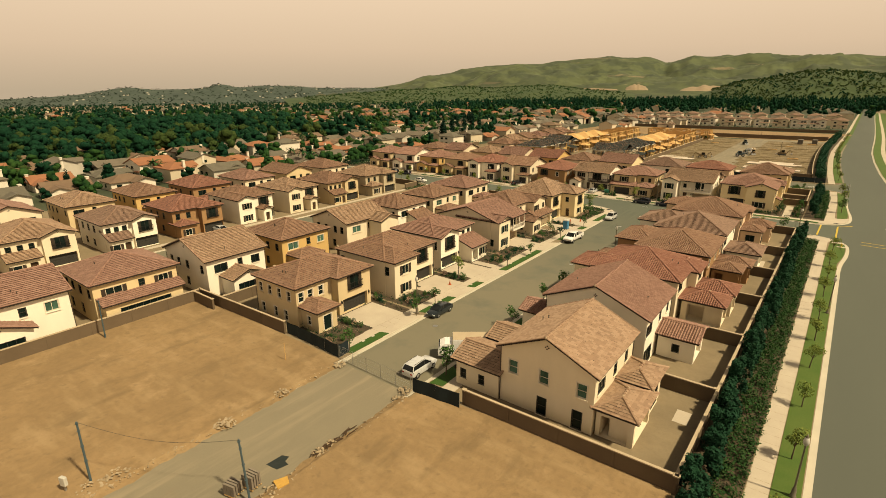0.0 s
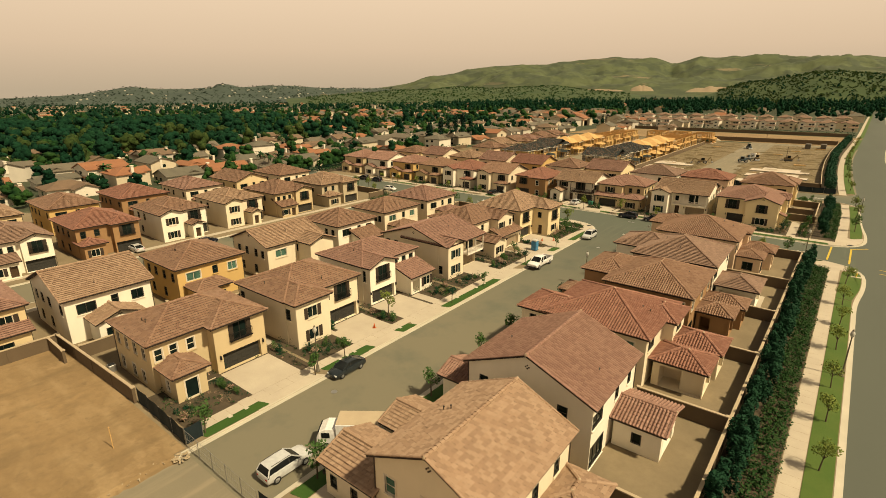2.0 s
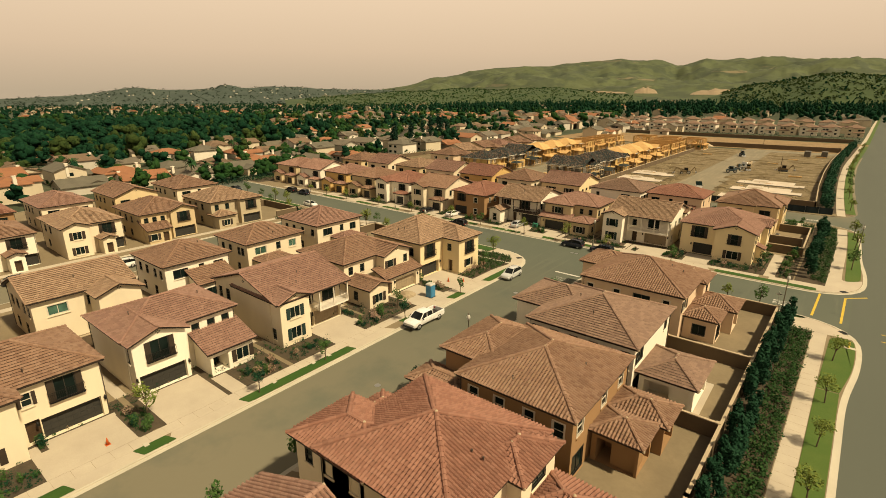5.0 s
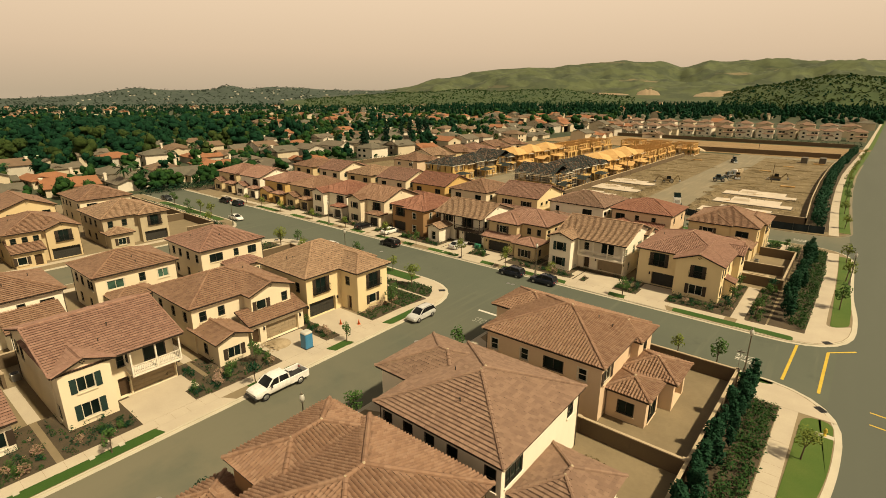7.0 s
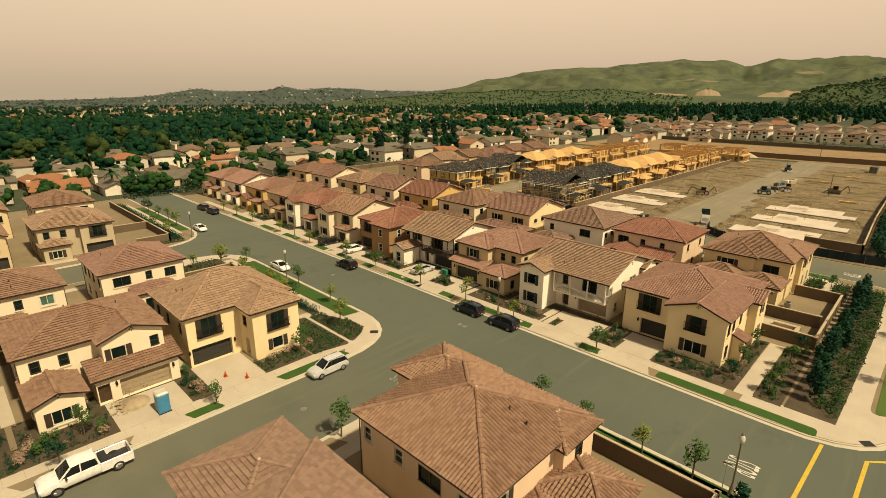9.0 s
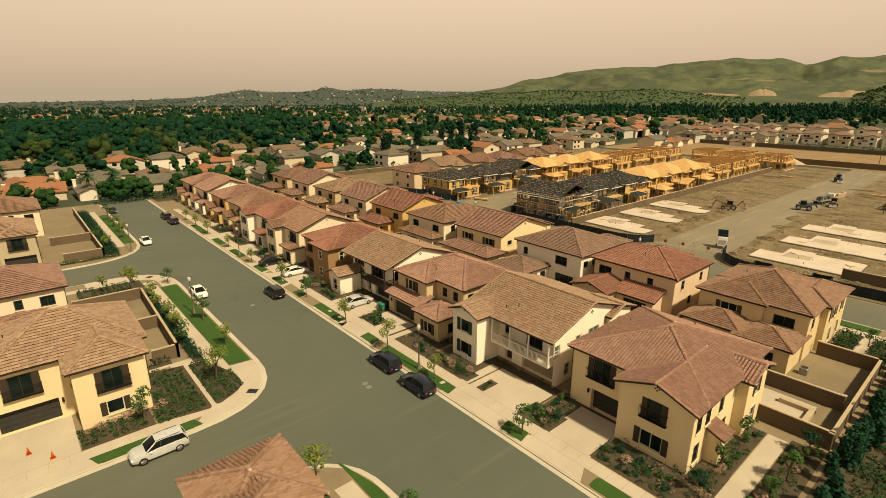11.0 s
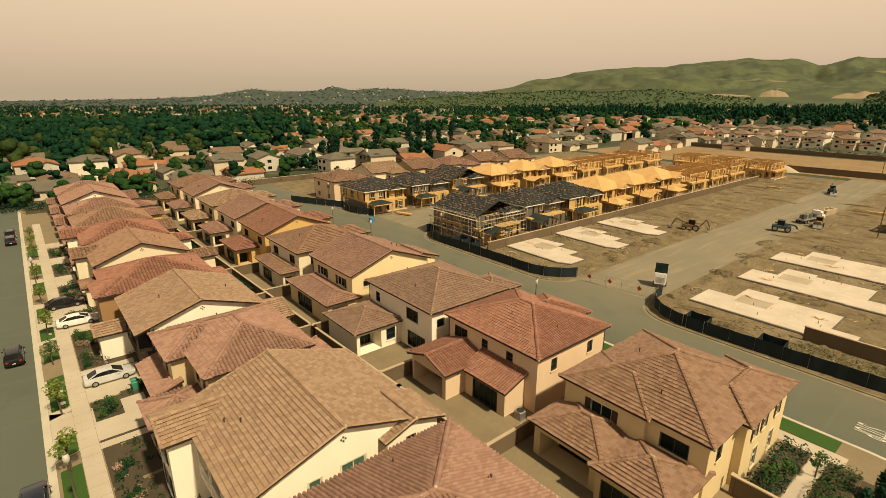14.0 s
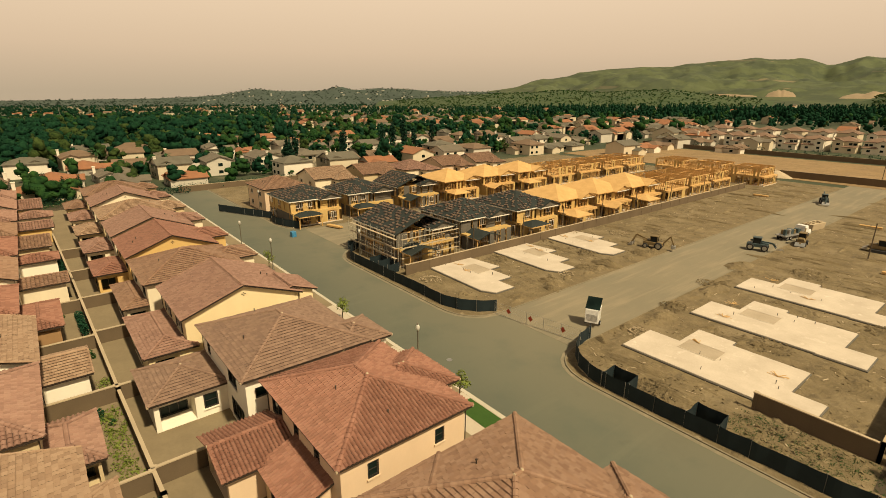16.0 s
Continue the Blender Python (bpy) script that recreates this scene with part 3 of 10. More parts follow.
turf(rounded([(-154, 137.8, 0.6), (-120, 137.8, 0.6), (-120, 139.8, 0.6), (-154, 139.8, 0.6)]), LAWN, "green parkway grass strip")
for x0, x1 in ((-13, -5), (-33, -25.5), (-44, -38), (-56, -50)):
    turf(rect(x0, x1, 206.3, 208.5), LAWN, "deep green parkway grass strip")

turf(rounded([(-31, 138.85, 0.8), (-0.2, 138.85, 0.9), (0.1, 139.6, 0.5), (-2, 139.95, 0.4), (-26, 139.95, 0.6)]), LAWN, "deep green grass strip beside the garden wall")

# planted front gardens between the houses and the footways, with the driveways and paths that cross them
YARDS_W = [(-55.5, -47.0, y0, y1) for y0, y1 in ((38.0, 53.4), (53.8, 68.6), (69.2, 84.2), (84.8, 99.4), (99.9, 115.2), (115.7, 122.0))]
YARDS_N = [(x0, x1, 156.3, 163.0) for x0, x1 in ((-24.4, -5.6), (-40.2, -24.6), (-55.4, -40.6), (-69.6, -55.6), (-83.4, -69.8), (-96.6, -83.6), (-110.4, -96.8), (-123, -110.6))]
for yard in YARDS_W + YARDS_N:
    strip("front_garden", rect(*yard), 0.006, MULCH, "dark bark mulch front garden before the house", "planting bed")
DRIVES_W = ((45.4, 51.8, -53.6), (61.2, 67.5, -53.2), (70.0, 76.4, -53.8), (92.3, 98.2, -53.4), (108.2, 114.6, -52.8), (116.2, 122.0, -54.2))
DRIVES_N = ((-21.6, -16.6, 162.2), (-32.2, -24.8, 161.6), (-54.4, -48.0, 160.9), (-62.0, -55.6, 161.6), (-81.4, -75.0, 160.4), (-89.0, -83.6, 159), (-102.6, -97, 159), (-115.6, -110.8, 159), (-128, -124, 159))
PATHS_W = ((43.6, 44.8, -53.6), (60.2, 61.2, -53), (76.9, 78.6, -51.6), (91.3, 92.3, -53), (107.2, 108.2, -53))
PATHS_N = ((-33.6, -32.4, 161.4), (-47.6, -46.6, 160.9), (-63.4, -62.2, 161.4), (-7.4, -5.7, 172))
for y in (53.6, 69.0, 84.6, 99.7, 115.5):
    strip("side_path", rect(-65, -55.6, y - 0.5, y + 0.6), 0.006, CONCRETE, "narrow concrete side path between houses", "path")

# footway joints
jb = MB()
for c in (-46.9,):
    for k in range(62):
        jb.box(-46.95, -45.45, 37.5 + k * 1.52, 37.515 + k * 1.52, LOT, LOT + 0.0105)
for k in range(140):
    y = -80 + k * 1.5
    if y < 125:
        jb.poly((xe(0, y), y, LOT + 0.0105), (xe(1.9, y), y, LOT + 0.0105), (xe(1.9, y), y + 0.02, LOT + 0.0105), (xe(0, y), y + 0.02, LOT + 0.0105))
for k in range(90):
    jb.box(-145 + k * 1.52, -144.985 + k * 1.52, 154.75, 156.2, LOT, LOT + 0.0105)
whole("pavement_joints", jb, YARD, "shallow dark joints across the footways", "joint", "structure")

# ---- block walls ----
def garden_wall(pts, h, label="tan concrete block garden wall with pale cap", t=0.2):
    wall = thing("garden_wall", pose(pts[0][0], pts[0][1], LOT), label, "wall", kind="structure")
    body, cap = MB(), MB()
    o = Vector((pts[0][0], pts[0][1], 0))
    for a, b in zip(pts, pts[1:]):
        p, q = Vector((*a, 0)) - o, Vector((*b, 0)) - o
        body.beam((p.x, p.y, h / 2 - 0.1), (q.x, q.y, h / 2 - 0.1), t, h + 0.1)
        cap.beam((p.x, p.y, h), (q.x, q.y, h), t + 0.1, 0.1)
        d, n = (q - p).normalized(), max(1, round((q - p).length / 4.9))
        for i in range(n + 1):
            c = p.lerp(q, i / n)
            cap.box(c.x - 0.22, c.x + 0.22, c.y - 0.22, c.y + 0.22, h - 0.02, h + 0.1) if i in (0, n) else None
            body.box(c.x - 0.15, c.x + 0.15, c.y - 0.15, c.y + 0.15, 0, h - 0.04)
    part("wall_body", body, BLOCK, wall)
    part("wall_cap", cap, CAP, wall, "pale concrete wall cap")
    return wall

WH = 1.75
garden_wall([(xe(-4.5, 38.5), 38.5), (xe(-4.5, 90), 90), (xe(-4.5, 137), 136.9)], WH)
garden_wall([(xe(-4.4, 38.6), 38.6), (-26.4, 38.3)], WH)
for y in (54.4, 70.0, 86.0, 101.4, 117.4):
    garden_wall([(xe(-4.7, y), y), (-13.4, y)], WH)
garden_wall([(xe(-4.6, 136.8), 136.8), (-14, 136.8), (-14, 132)], WH)
garden_wall([(-76.4, -20), (-76.4, 36.2)], WH + 0.1)
garden_wall([(-76.2, 36.2), (-55.6, 36.9)], WH + 0.1)
garden_wall([(-70.8, 37), (-70.8, 133.7)], WH)
for y in (53.2, 68.7, 84.4, 99.6, 115.4):
    garden_wall([(-70.9, y), (-65.4, y)], WH)
for y in (35.2, 50.0, 65.0, 81.0, 95.2, 111.2):
    garden_wall([(-71.0, y), (-76.4, y)], WH)
garden_wall([(-59.9, 130.8), (-59.9, 133.4), (-83.8, 134.2), (-83.8, 125.4)], WH)
garden_wall([(-161, 177.7), (-94, 179.5), (-54, 180.4), (-36, 180.9), (xe(-6, 181.6), 181.7)], WH)
def back_line(x):
    """Where the wall between the two back yard rows stands."""
    return 180.4 + (x + 54) * (0.0275 if x > -54 else 0.0225)
for x in (-24.6, -39.2, -54.9, -69.4, -83.6, -98.2, -113):
    garden_wall([(x, back_line(x) - 0.1), (x, 174.4)], WH)
for x in (-23.8, -39.5, -54.8, -70.4, -84.1, -98.4, -113.4):
    garden_wall([(x, back_line(x) + 0.1), (x, 188.4)], WH)
garden_wall([(xe(-5, 173.6), 173.6), (xe(-5, 194), 194), (-8.9, 194)], WH)
garden_wall([(xe(-5, 173.8), 173.8), (-10.2, 173.8)], WH)
garden_wall([(-67.2, 224.5), (-67.2, 364)], 1.9, "tan concrete block wall beside the framed houses")
garden_wall([(-14, 229.4), (xe(-5, 229), 229.4)] + [(xe(-5, y), y) for y in (262, 300, 340, 372, 400)], 1.9, "brown block wall round the building site")
garden_wall([(-70, 404), (xe(-6, 408), 408)], 2.4, "brown block wall at the end of the building site")
garden_wall([(-172, 480), (xe(-4, 482), 482)], 2.2, "long tan block wall before the far houses")
garden_wall([(-112.6, 127), (-112.6, 133.2), (-160, 133.2)], WH)
garden_wall([(-128, 133), (-128, 126)], WH)
garden_wall([(-172, 212), (-172, 262)], 1.8, "low tan block wall by the old gardens")

# ---- houses ----
OVER = 0.45                                           # eave overhang
FACE = {"S": 0, "E": 90, "N": 180, "W": -90}

def roof_planes(x0, x1, y0, y1, ze, kind, p):
    """Sloping faces of a roof over an eave rectangle, each from its eave edge; then the ridge and hip lines."""
    w, d = x1 - x0, y1 - y0
    xc, yc = (x0 + x1) / 2, (y0 + y1) / 2
    if kind == "h":
        if w >= d:
            s = d / 2
            a, b = (x0 + s, yc, ze + p * s), (x1 - s, yc, ze + p * s)
        else:
            s = w / 2
            a, b = (xc, y0 + s, ze + p * s), (xc, y1 - s, ze + p * s)
        c = [(x0, y0, ze), (x1, y0, ze), (x1, y1, ze), (x0, y1, ze)]
        if w >= d:
            planes = [[c[0], c[1], b, a], [c[1], c[2], b], [c[2], c[3], a, b], [c[3], c[0], a]]
            lines = [(c[0], a), (c[3], a), (c[1], b), (c[2], b), (a, b)]
        else:
            planes = [[c[0], c[1], a], [c[1], c[2], b, a], [c[2], c[3], b], [c[3], c[0], a, b]]
            lines = [(c[0], a), (c[1], a), (c[2], b), (c[3], b), (a, b)]
    elif kind == "gx":
        zr = ze + p * d / 2
        a, b = (x0, yc, zr), (x1, yc, zr)
        planes = [[(x0, y0, ze), (x1, y0, ze), b, a], [(x1, y1, ze), (x0, y1, ze), a, b]]
        lines = [(a, b)]
    elif kind == "gy":
        zr = ze + p * w / 2
        a, b = (xc, y0, zr), (xc, y1, zr)
        planes = [[(x1, y0, ze), (x1, y1, ze), b, a], [(x0, y1, ze), (x0, y0, ze), a, b]]
        lines = [(a, b)]
    else:                                             # sheds, named by the side of the eave
        hi = ze + p * (d if kind in ("sS", "sN") else w)
        c = {"sS": [(x0, y0, ze), (x1, y0, ze), (x1, y1, hi), (x0, y1, hi)], "sN": [(x1, y1, ze), (x0, y1, ze), (x0, y0, hi), (x1, y0, hi)],
             "sE": [(x1, y0, ze), (x1, y1, ze), (x0, y1, hi), (x0, y0, hi)], "sW": [(x0, y1, ze), (x0, y0, ze), (x1, y0, hi), (x1, y1, hi)]}[kind]
        planes, lines = [c], []
    return planes, lines

def clip_range(poly2, v):
    us = []
    k = len(poly2)
    for i in range(k):
        (ua, va), (ub, vb) = poly2[i], poly2[(i + 1) % k]
        if abs(va - vb) < 1e-6:
            if abs(v - va) < 1e-4:
                us += [ua, ub]
        elif min(va, vb) - 1e-6 <= v <= max(va, vb) + 1e-6:
            us.append(ua + (ub - ua) * (v - va) / (vb - va))
    return (min(us), max(us)) if us else None

ROLL = ((0.0, -0.02), (0.2, 0.09), (0.46, 0.145), (0.72, 0.09), (0.94, -0.02))

def lay_tiles(mb, poly, rng, tw, tl, rolled, loose=None):
    """Courses of tiles on one roof plane, cut at hips; whole tiles within reach of loose are returned as places instead."""
    pts = [Vector(p) for p in poly]
    u = (pts[1] - pts[0]).normalized()
    nrm = u.cross(pts[2] - pts[1]).normalized()
    v = nrm.cross(u)
    p2 = [((p - pts[0]).dot(u), (p - pts[0]).dot(v)) for p in pts]
    vmax = max(q[1] for q in p2)
    o = pts[0]
    k = 0
    while k * tl < vmax - 0.05:
        v0, v1 = k * tl, min((k + 1) * tl, vmax)
        r0, r1 = clip_range(p2, v0), clip_range(p2, v1)
        k += 1
        if not r0 or not r1:
            continue
        lo = math.floor(min(r0[0], r1[0]) / tw)
        hi = math.ceil(max(r0[1], r1[1]) / tw)
        shift = (k % 2) * tw / 2 if not rolled else 0.0
        for i in range(lo - 1, hi + 1):
            a = i * tw + shift
            b = a + tw - 0.008
            a0, b0 = max(a, r0[0]), min(b, r0[1])
            a1, b1 = max(a, r1[0]), min(b, r1[1])
            if b0 - a0 < 0.03:
                continue
            if b1 < a1:
                a1 = b1 = min(max((a + b) / 2, r1[0]), r1[1])
            lift = (0.095 if rolled else 0.115) + rng.uniform(-0.016, 0.024)
            vl = v0 - 0.05 + rng.uniform(-0.006, 0.006)
            n = len(mb.v)
            full = b0 - a0 > tw - 0.02 and b1 - a1 > tw - 0.02
            if full and loose is not None and len(loose) < loose[0] and v1 < vmax - 0.3 and rng.random() < 0.3:
                q = o + u * a + v * v0
                loose.append(Matrix(((u.x, v.x, nrm.x, q.x), (u.y, v.y, nrm.y, q.y), (u.z, v.z, nrm.z, q.z), (0, 0, 0, 1))))
                continue
            if rolled and full:
                for (uu, vv, h) in [(a + s * tw, vl, lift - 0.02 + h) for s, h in ROLL] + [(a + s * tw, v1, 0.012 + h * 0.85) for s, h in ROLL]:
                    mb.v.append(tuple(o + u * uu + v * vv + nrm * h))
                mb.v.append(tuple(o + u * a + v * (vl + 0.1)))
                mb.v.append(tuple(o + u * b + v * (vl + 0.1)))
                mb.f += [(n + j, n + j + 1, n + 6 + j, n + 5 + j) for j in range(4)]
                mb.f.append((n + 10, n + 11, n + 4, n + 3, n + 2, n + 1, n))
            else:
                for (uu, vv, h) in ((a0, vl, lift), (b0, vl, lift), (b1, v1, 0.016), (a1, v1, 0.016), (a0, vl + 0.11, 0.0), (b0, vl + 0.11, 0.0)):
                    mb.v.append(tuple(o + u * uu + v * vv + nrm * h))
                mb.f += [(n, n + 1, n + 2, n + 3), (n + 4, n + 5, n + 1, n)]

def lay_caps(mb, a, b, rng, r=0.18, step=0.42):
    a, b = Vector(a), Vector(b)
    d = (b - a)
    length = d.length
    d.normalize()
    s = d.cross(Vector((0, 0, 1))).normalized()
    t = s.cross(d)
    k = max(1, int(length / step))
    for i in range(k):
        p, q = a + d * (length * i / k - 0.03), a + d * (length * (i + 1) / k)
        r0, r1 = r * 1.08 + rng.uniform(0, 0.01), r * 0.9
        n = len(mb.v)
        for c, rr, up in ((p, r0, 0.085), (q, r1, 0.06)):
            for ang in (-100, -50, 0, 50, 100):
                mb.v.append(tuple(c + s * (math.sin(radians(ang)) * rr) + t * (math.cos(radians(ang)) * rr * 0.75 + up)))
        mb.f += [(n + j, n + j + 1, n + 6 + j, n + 5 + j) for j in range(4)]
        mb.f.append((n + 4, n + 3, n + 2, n + 1, n))

WINDOWS = {}

def window_meshes(w, h, style):
    key = (round(w, 2), round(h, 2), style)
    if key in WINDOWS:
        return WINDOWS[key]
    fr, pn = MB(), MB()
    pale = style in "wv"
    b = 0.06
    y0 = 0.05
    cols = max(1, round(w / 0.95))
    us = [-w / 2]
    for i in range(cols):
        us += [-w / 2 + w * i / cols + (b if i == 0 else 0.03), -w / 2 + w * (i + 1) / cols - (b if i == cols - 1 else 0.03)]
    us.append(w / 2)
    zs = [0, b, h * 0.5 - 0.025, h * 0.5 + 0.025, h - b, h] if h > 1.0 and w < 1.4 else [0, b, h - b, h]
    for i in range(len(us) - 1):
        for j in range(len(zs) - 1):
            a, c, e, f = us[i], us[i + 1], zs[j], zs[j + 1]
            if i % 2 and j % 2:
                for (p, q), (r, s) in (((a, e), (c, e)), ((c, e), (c, f)), ((c, f), (a, f)), ((a, f), (a, e))):
                    fr.poly((p, y0, q), (r, y0, s), (r, 0.13, s), (p, 0.13, q))
            else:
                fr.poly((a, y0, e), (c, y0, e), (c, y0, f), (a, y0, f))
    m, out = (0.13, -0.04) if pale else (0.05, -0.025)   # moulded surround
    inn = [(-w / 2, 0), (w / 2, 0), (w / 2, h), (-w / 2, h)]
    rim = [(-w / 2 - m, -m), (w / 2 + m, -m), (w / 2 + m, h + m), (-w / 2 - m, h + m)]
    for i in range(4):
        j = (i + 1) % 4
        fr.poly((inn[i][0], out, inn[i][1]), (inn[j][0], out, inn[j][1]), (inn[j][0], y0, inn[j][1]), (inn[i][0], y0, inn[i][1]))
        fr.poly((rim[i][0], out, rim[i][1]), (rim[j][0], out, rim[j][1]), (inn[j][0], out, inn[j][1]), (inn[i][0], out, inn[i][1]))
        fr.poly((rim[i][0], 0.0, rim[i][1]), (rim[j][0], 0.0, rim[j][1]), (rim[j][0], out, rim[j][1]), (rim[i][0], out, rim[i][1]))
    fr.weld()
    pn.box(-w / 2 + b, w / 2 - b, 0.1, 0.115, b, h - b)
    sh = None
    if style in "sgb":
        sh = MB()
        sw = min(0.55, w * 0.38)
        sh.box(0, sw, -0.05, -0.004, -0.02, h + 0.02)
        for k in range(2):
            zz = h * (0.06 + 0.48 * k)
            sh.box(0.07, sw - 0.07, -0.07, -0.05, zz, zz + h * 0.4)
    WINDOWS[key] = (fr.mesh("window", FRAME_W if style in "wvsg" else FRAME_D), pn.mesh("pane", PANE_G if style in "v" else PANE),
                    sh.mesh("shutter", SHUT_G if style == "g" else SHUT_D) if sh else None)
    return WINDOWS[key]

RAILS = {}
def rail_mesh(w):
    if round(w, 2) not in RAILS:
        r = MB()
        for z in (0.06, 1.0):
            r.box(-w / 2, w / 2, -0.34, -0.3, z, z + 0.04)
            for s in (-1, 1):
                r.box(s * w / 2 - 0.02, s * w / 2 + 0.02, -0.3, 0, z, z + 0.04)
        k = int(w / 0.14)
        for i in range(k + 1):
            x = -w / 2 + w * i / k
            r.box(x - 0.012, x + 0.012, -0.33, -0.31, 0.1, 1.0)
        for z in (0.0,):
            r.box(-w / 2, w / 2, -0.34, 0.0, z - 0.02, z + 0.01)
        RAILS[round(w, 2)] = r.mesh("balcony_rail", IRON)
    return RAILS[round(w, 2)]

GARAGES = {}
def garage_mesh(w, h, mat):
    key = (round(w, 2), round(h, 2), mat.name)
    if key not in GARAGES:
        g = MB()
        g.box(-w / 2, w / 2, 0.5, 0.55, 0, h)
        for r in range(4):
            for c in range(int(w / 0.6)):
                x = -w / 2 + 0.05 + c * (w - 0.1) / int(w / 0.6)
                g.bevel_box(x + 0.03, x + (w - 0.1) / int(w / 0.6) - 0.03, 0.47, 0.5, r * h / 4 + 0.04, (r + 1) * h / 4 - 0.03, 0.012)
        GARAGES[key] = g.mesh("garage_door", mat)
    return GARAGES[key]

def house(name, label, vols, feats, wall="cream", tiles="brown", rolled=True, pitch=0.38, tile=(0.31, 0.39), garage=GARAGE_D, loose=0, group="new houses", vents=True):
    """A stuccoed house. vols: eave rectangles (x0, x1, y0, y1, eave height, roof kind[, pitch]); feats: (vol, face, along, sill, width, height, style)."""
    rng = random.Random(label + str(vols[0]))
    ox, oy = (vols[0][0] + vols[0][1]) / 2, (vols[0][2] + vols[0][3]) / 2
    root = thing(name, pose(ox, oy, LOT), label, "house", group)
    deck, field, gable, mortar = MB(), MB(), MB(), MB()
    bodies, pipes, stacks = [], [], []
    places = [loose] if loose else None
    for i, vol in enumerate(vols):
        x0, x1, y0, y1, ze, kind = vol[:6]
        p = vol[6] if len(vol) > 6 else pitch
        x0, x1, y0, y1 = x0 - ox, x1 - ox, y0 - oy, y1 - oy
        planes, lines = roof_planes(x0, x1, y0, y1, ze, kind, p)
        body = MB()
        bodies.append(body)
        for pl in planes:
            low = [(q[0], q[1], q[2] - 0.17) for q in pl]
            deck.poly(*pl)
            deck.poly(*reversed(low))
            for j in range(len(pl)):
                k = (j + 1) % len(pl)
                deck.poly(low[j], low[k], pl[k], pl[j])
            lay_tiles(field, pl, rng, tile[0], tile[1], rolled, places)
        for a, b in lines:
            lay_caps(field, a, b, rng)
        if loose:                                     # pale mortar where ridge and hips meet, and at the hip ends
            ends = [q for ln in lines for q in ln]
            for q in {tuple(round(c, 2) for c in q) for q in ends}:
                r_ = 0.16 if sum((Vector(q) - Vector(e)).length < 0.05 for e in ends) > 1 else 0.12
                mortar.lathe(q[0], q[1], [(r_, q[2] - 0.05), (r_, q[2] + 0.1), (r_ * 0.6, q[2] + 0.2), (0.02, q[2] + 0.22)], 7)
        if kind in ("gx", "gy"):                      # rake tiles
            for pl in planes:
                lay_caps(field, pl[0], pl[3], rng, 0.1), lay_caps(field, pl[1], pl[2], rng, 0.1)
        wx0, wx1, wy0, wy1 = x0 + OVER, x1 - OVER, y0 + OVER, y1 - OVER
        if len(vol) > 7:                              # wall set back under the eave for a balcony
            fc_, dep_ = vol[7]
            wx0, wx1, wy0, wy1 = wx0 + dep_ * (fc_ == "W"), wx1 - dep_ * (fc_ == "E"), wy0 + dep_ * (fc_ == "S"), wy1 - dep_ * (fc_ == "N")
        spans = {"S": (wx0, wx1, wy0), "N": (wx0, wx1, wy1), "W": (wy0, wy1, wx0), "E": (wy0, wy1, wx1)}
        for face, (ua, ub, c) in spans.items():
            top = ze + p * (OVER + (vol[7][1] if len(vol) > 7 and vol[7][0] == face else 0)) - 0.15
            def at(uu, zz, dep=0.0):
                inward = {"S": (0, 1), "N": (0, -1), "E": (-1, 0), "W": (1, 0)}[face]
                return (uu + inward[0] * dep, c + inward[1] * dep, zz) if face in "SN" else (c + inward[0] * dep, uu + inward[1] * dep, zz)
            holes = []
            for (vi, fc, al, sill, w, h, st) in feats:
                if vi == i and fc == face:
                    cu = al - (ox if face in "SN" else oy)
                    holes.append((cu - w / 2, cu + w / 2, sill, sill + h, 0.55 if st == "G" else 2.4 if st == "O" else 0.5 if st == "D" else 0.13))
            us = sorted({ua, ub, *[q for hl in holes for q in hl[:2]]})
            zs = sorted({0.0, top, *[q for hl in holes for q in hl[2:4]]})
            for a, b in zip(us, us[1:]):
                for e, f in zip(zs, zs[1:]):
                    mu, mz = (a + b) / 2, (e + f) / 2
                    if not any(hl[0] < mu < hl[1] and hl[2] < mz < hl[3] for hl in holes):
                        q = (at(a, e), at(b, e), at(b, f), at(a, f))
                        body.poly(*(q if face in "SE" else q[::-1]))
            for a, b, e, f, dep in holes:
                for s, t in (((a, e), (b, e)), ((b, e), (b, f)), ((b, f), (a, f)), ((a, f), (a, e))):
                    body.poly(at(*s), at(*t), at(*t, dep), at(*s, dep))
                if dep == 0.13:                      # stucco sill
                    s0, s1, z0, z1 = a - 0.14, b + 0.14, e - 0.2, e - 0.06
                    k = len(body.v)
                    body.v += [at(s0, z0, -0.12), at(s1, z0, -0.12), at(s1, z1, -0.12), at(s0, z1, -0.12), at(s0, z0), at(s1, z0), at(s1, z1), at(s0, z1)]
                    body.f += [tuple(k + j for j in q) for q in ((0, 1, 2, 3), (3, 2, 6, 7), (0, 4, 5, 1), (1, 5, 6, 2), (0, 3, 7, 4))]
                if dep > 2:
                    body.poly(at(a, e, dep), at(b, e, dep), at(b, f, dep), at(a, f, dep))
            if (kind == "gx" and face in "EW") or (kind == "gy" and face in "SN"):
                e0, e1 = (y0, y1) if kind == "gx" else (x0, x1)
                mid = (e0 + e1) / 2
                apex = ze + p * (e1 - e0) / 2 - 0.15
                q = (at(ua, top), at(ub, top), at(ub, ze + p * (e1 - ub) - 0.148), at(mid, apex), at(ua, ze + p * (ua - e0) - 0.148))
                body.poly(*(q if face in "SE" else q[::-1]))
                for dx, dz in ((0, 0.16), (0, -0.16), (-0.17, 0), (0.17, 0)):        # clay vent pipes in the gable
                    zz = top + (apex - top) * 0.55
                    gable.tube(at(mid + dx, zz + dz, -0.06), at(mid + dx, zz + dz, 0.05), 0.075, 0.075, 6)
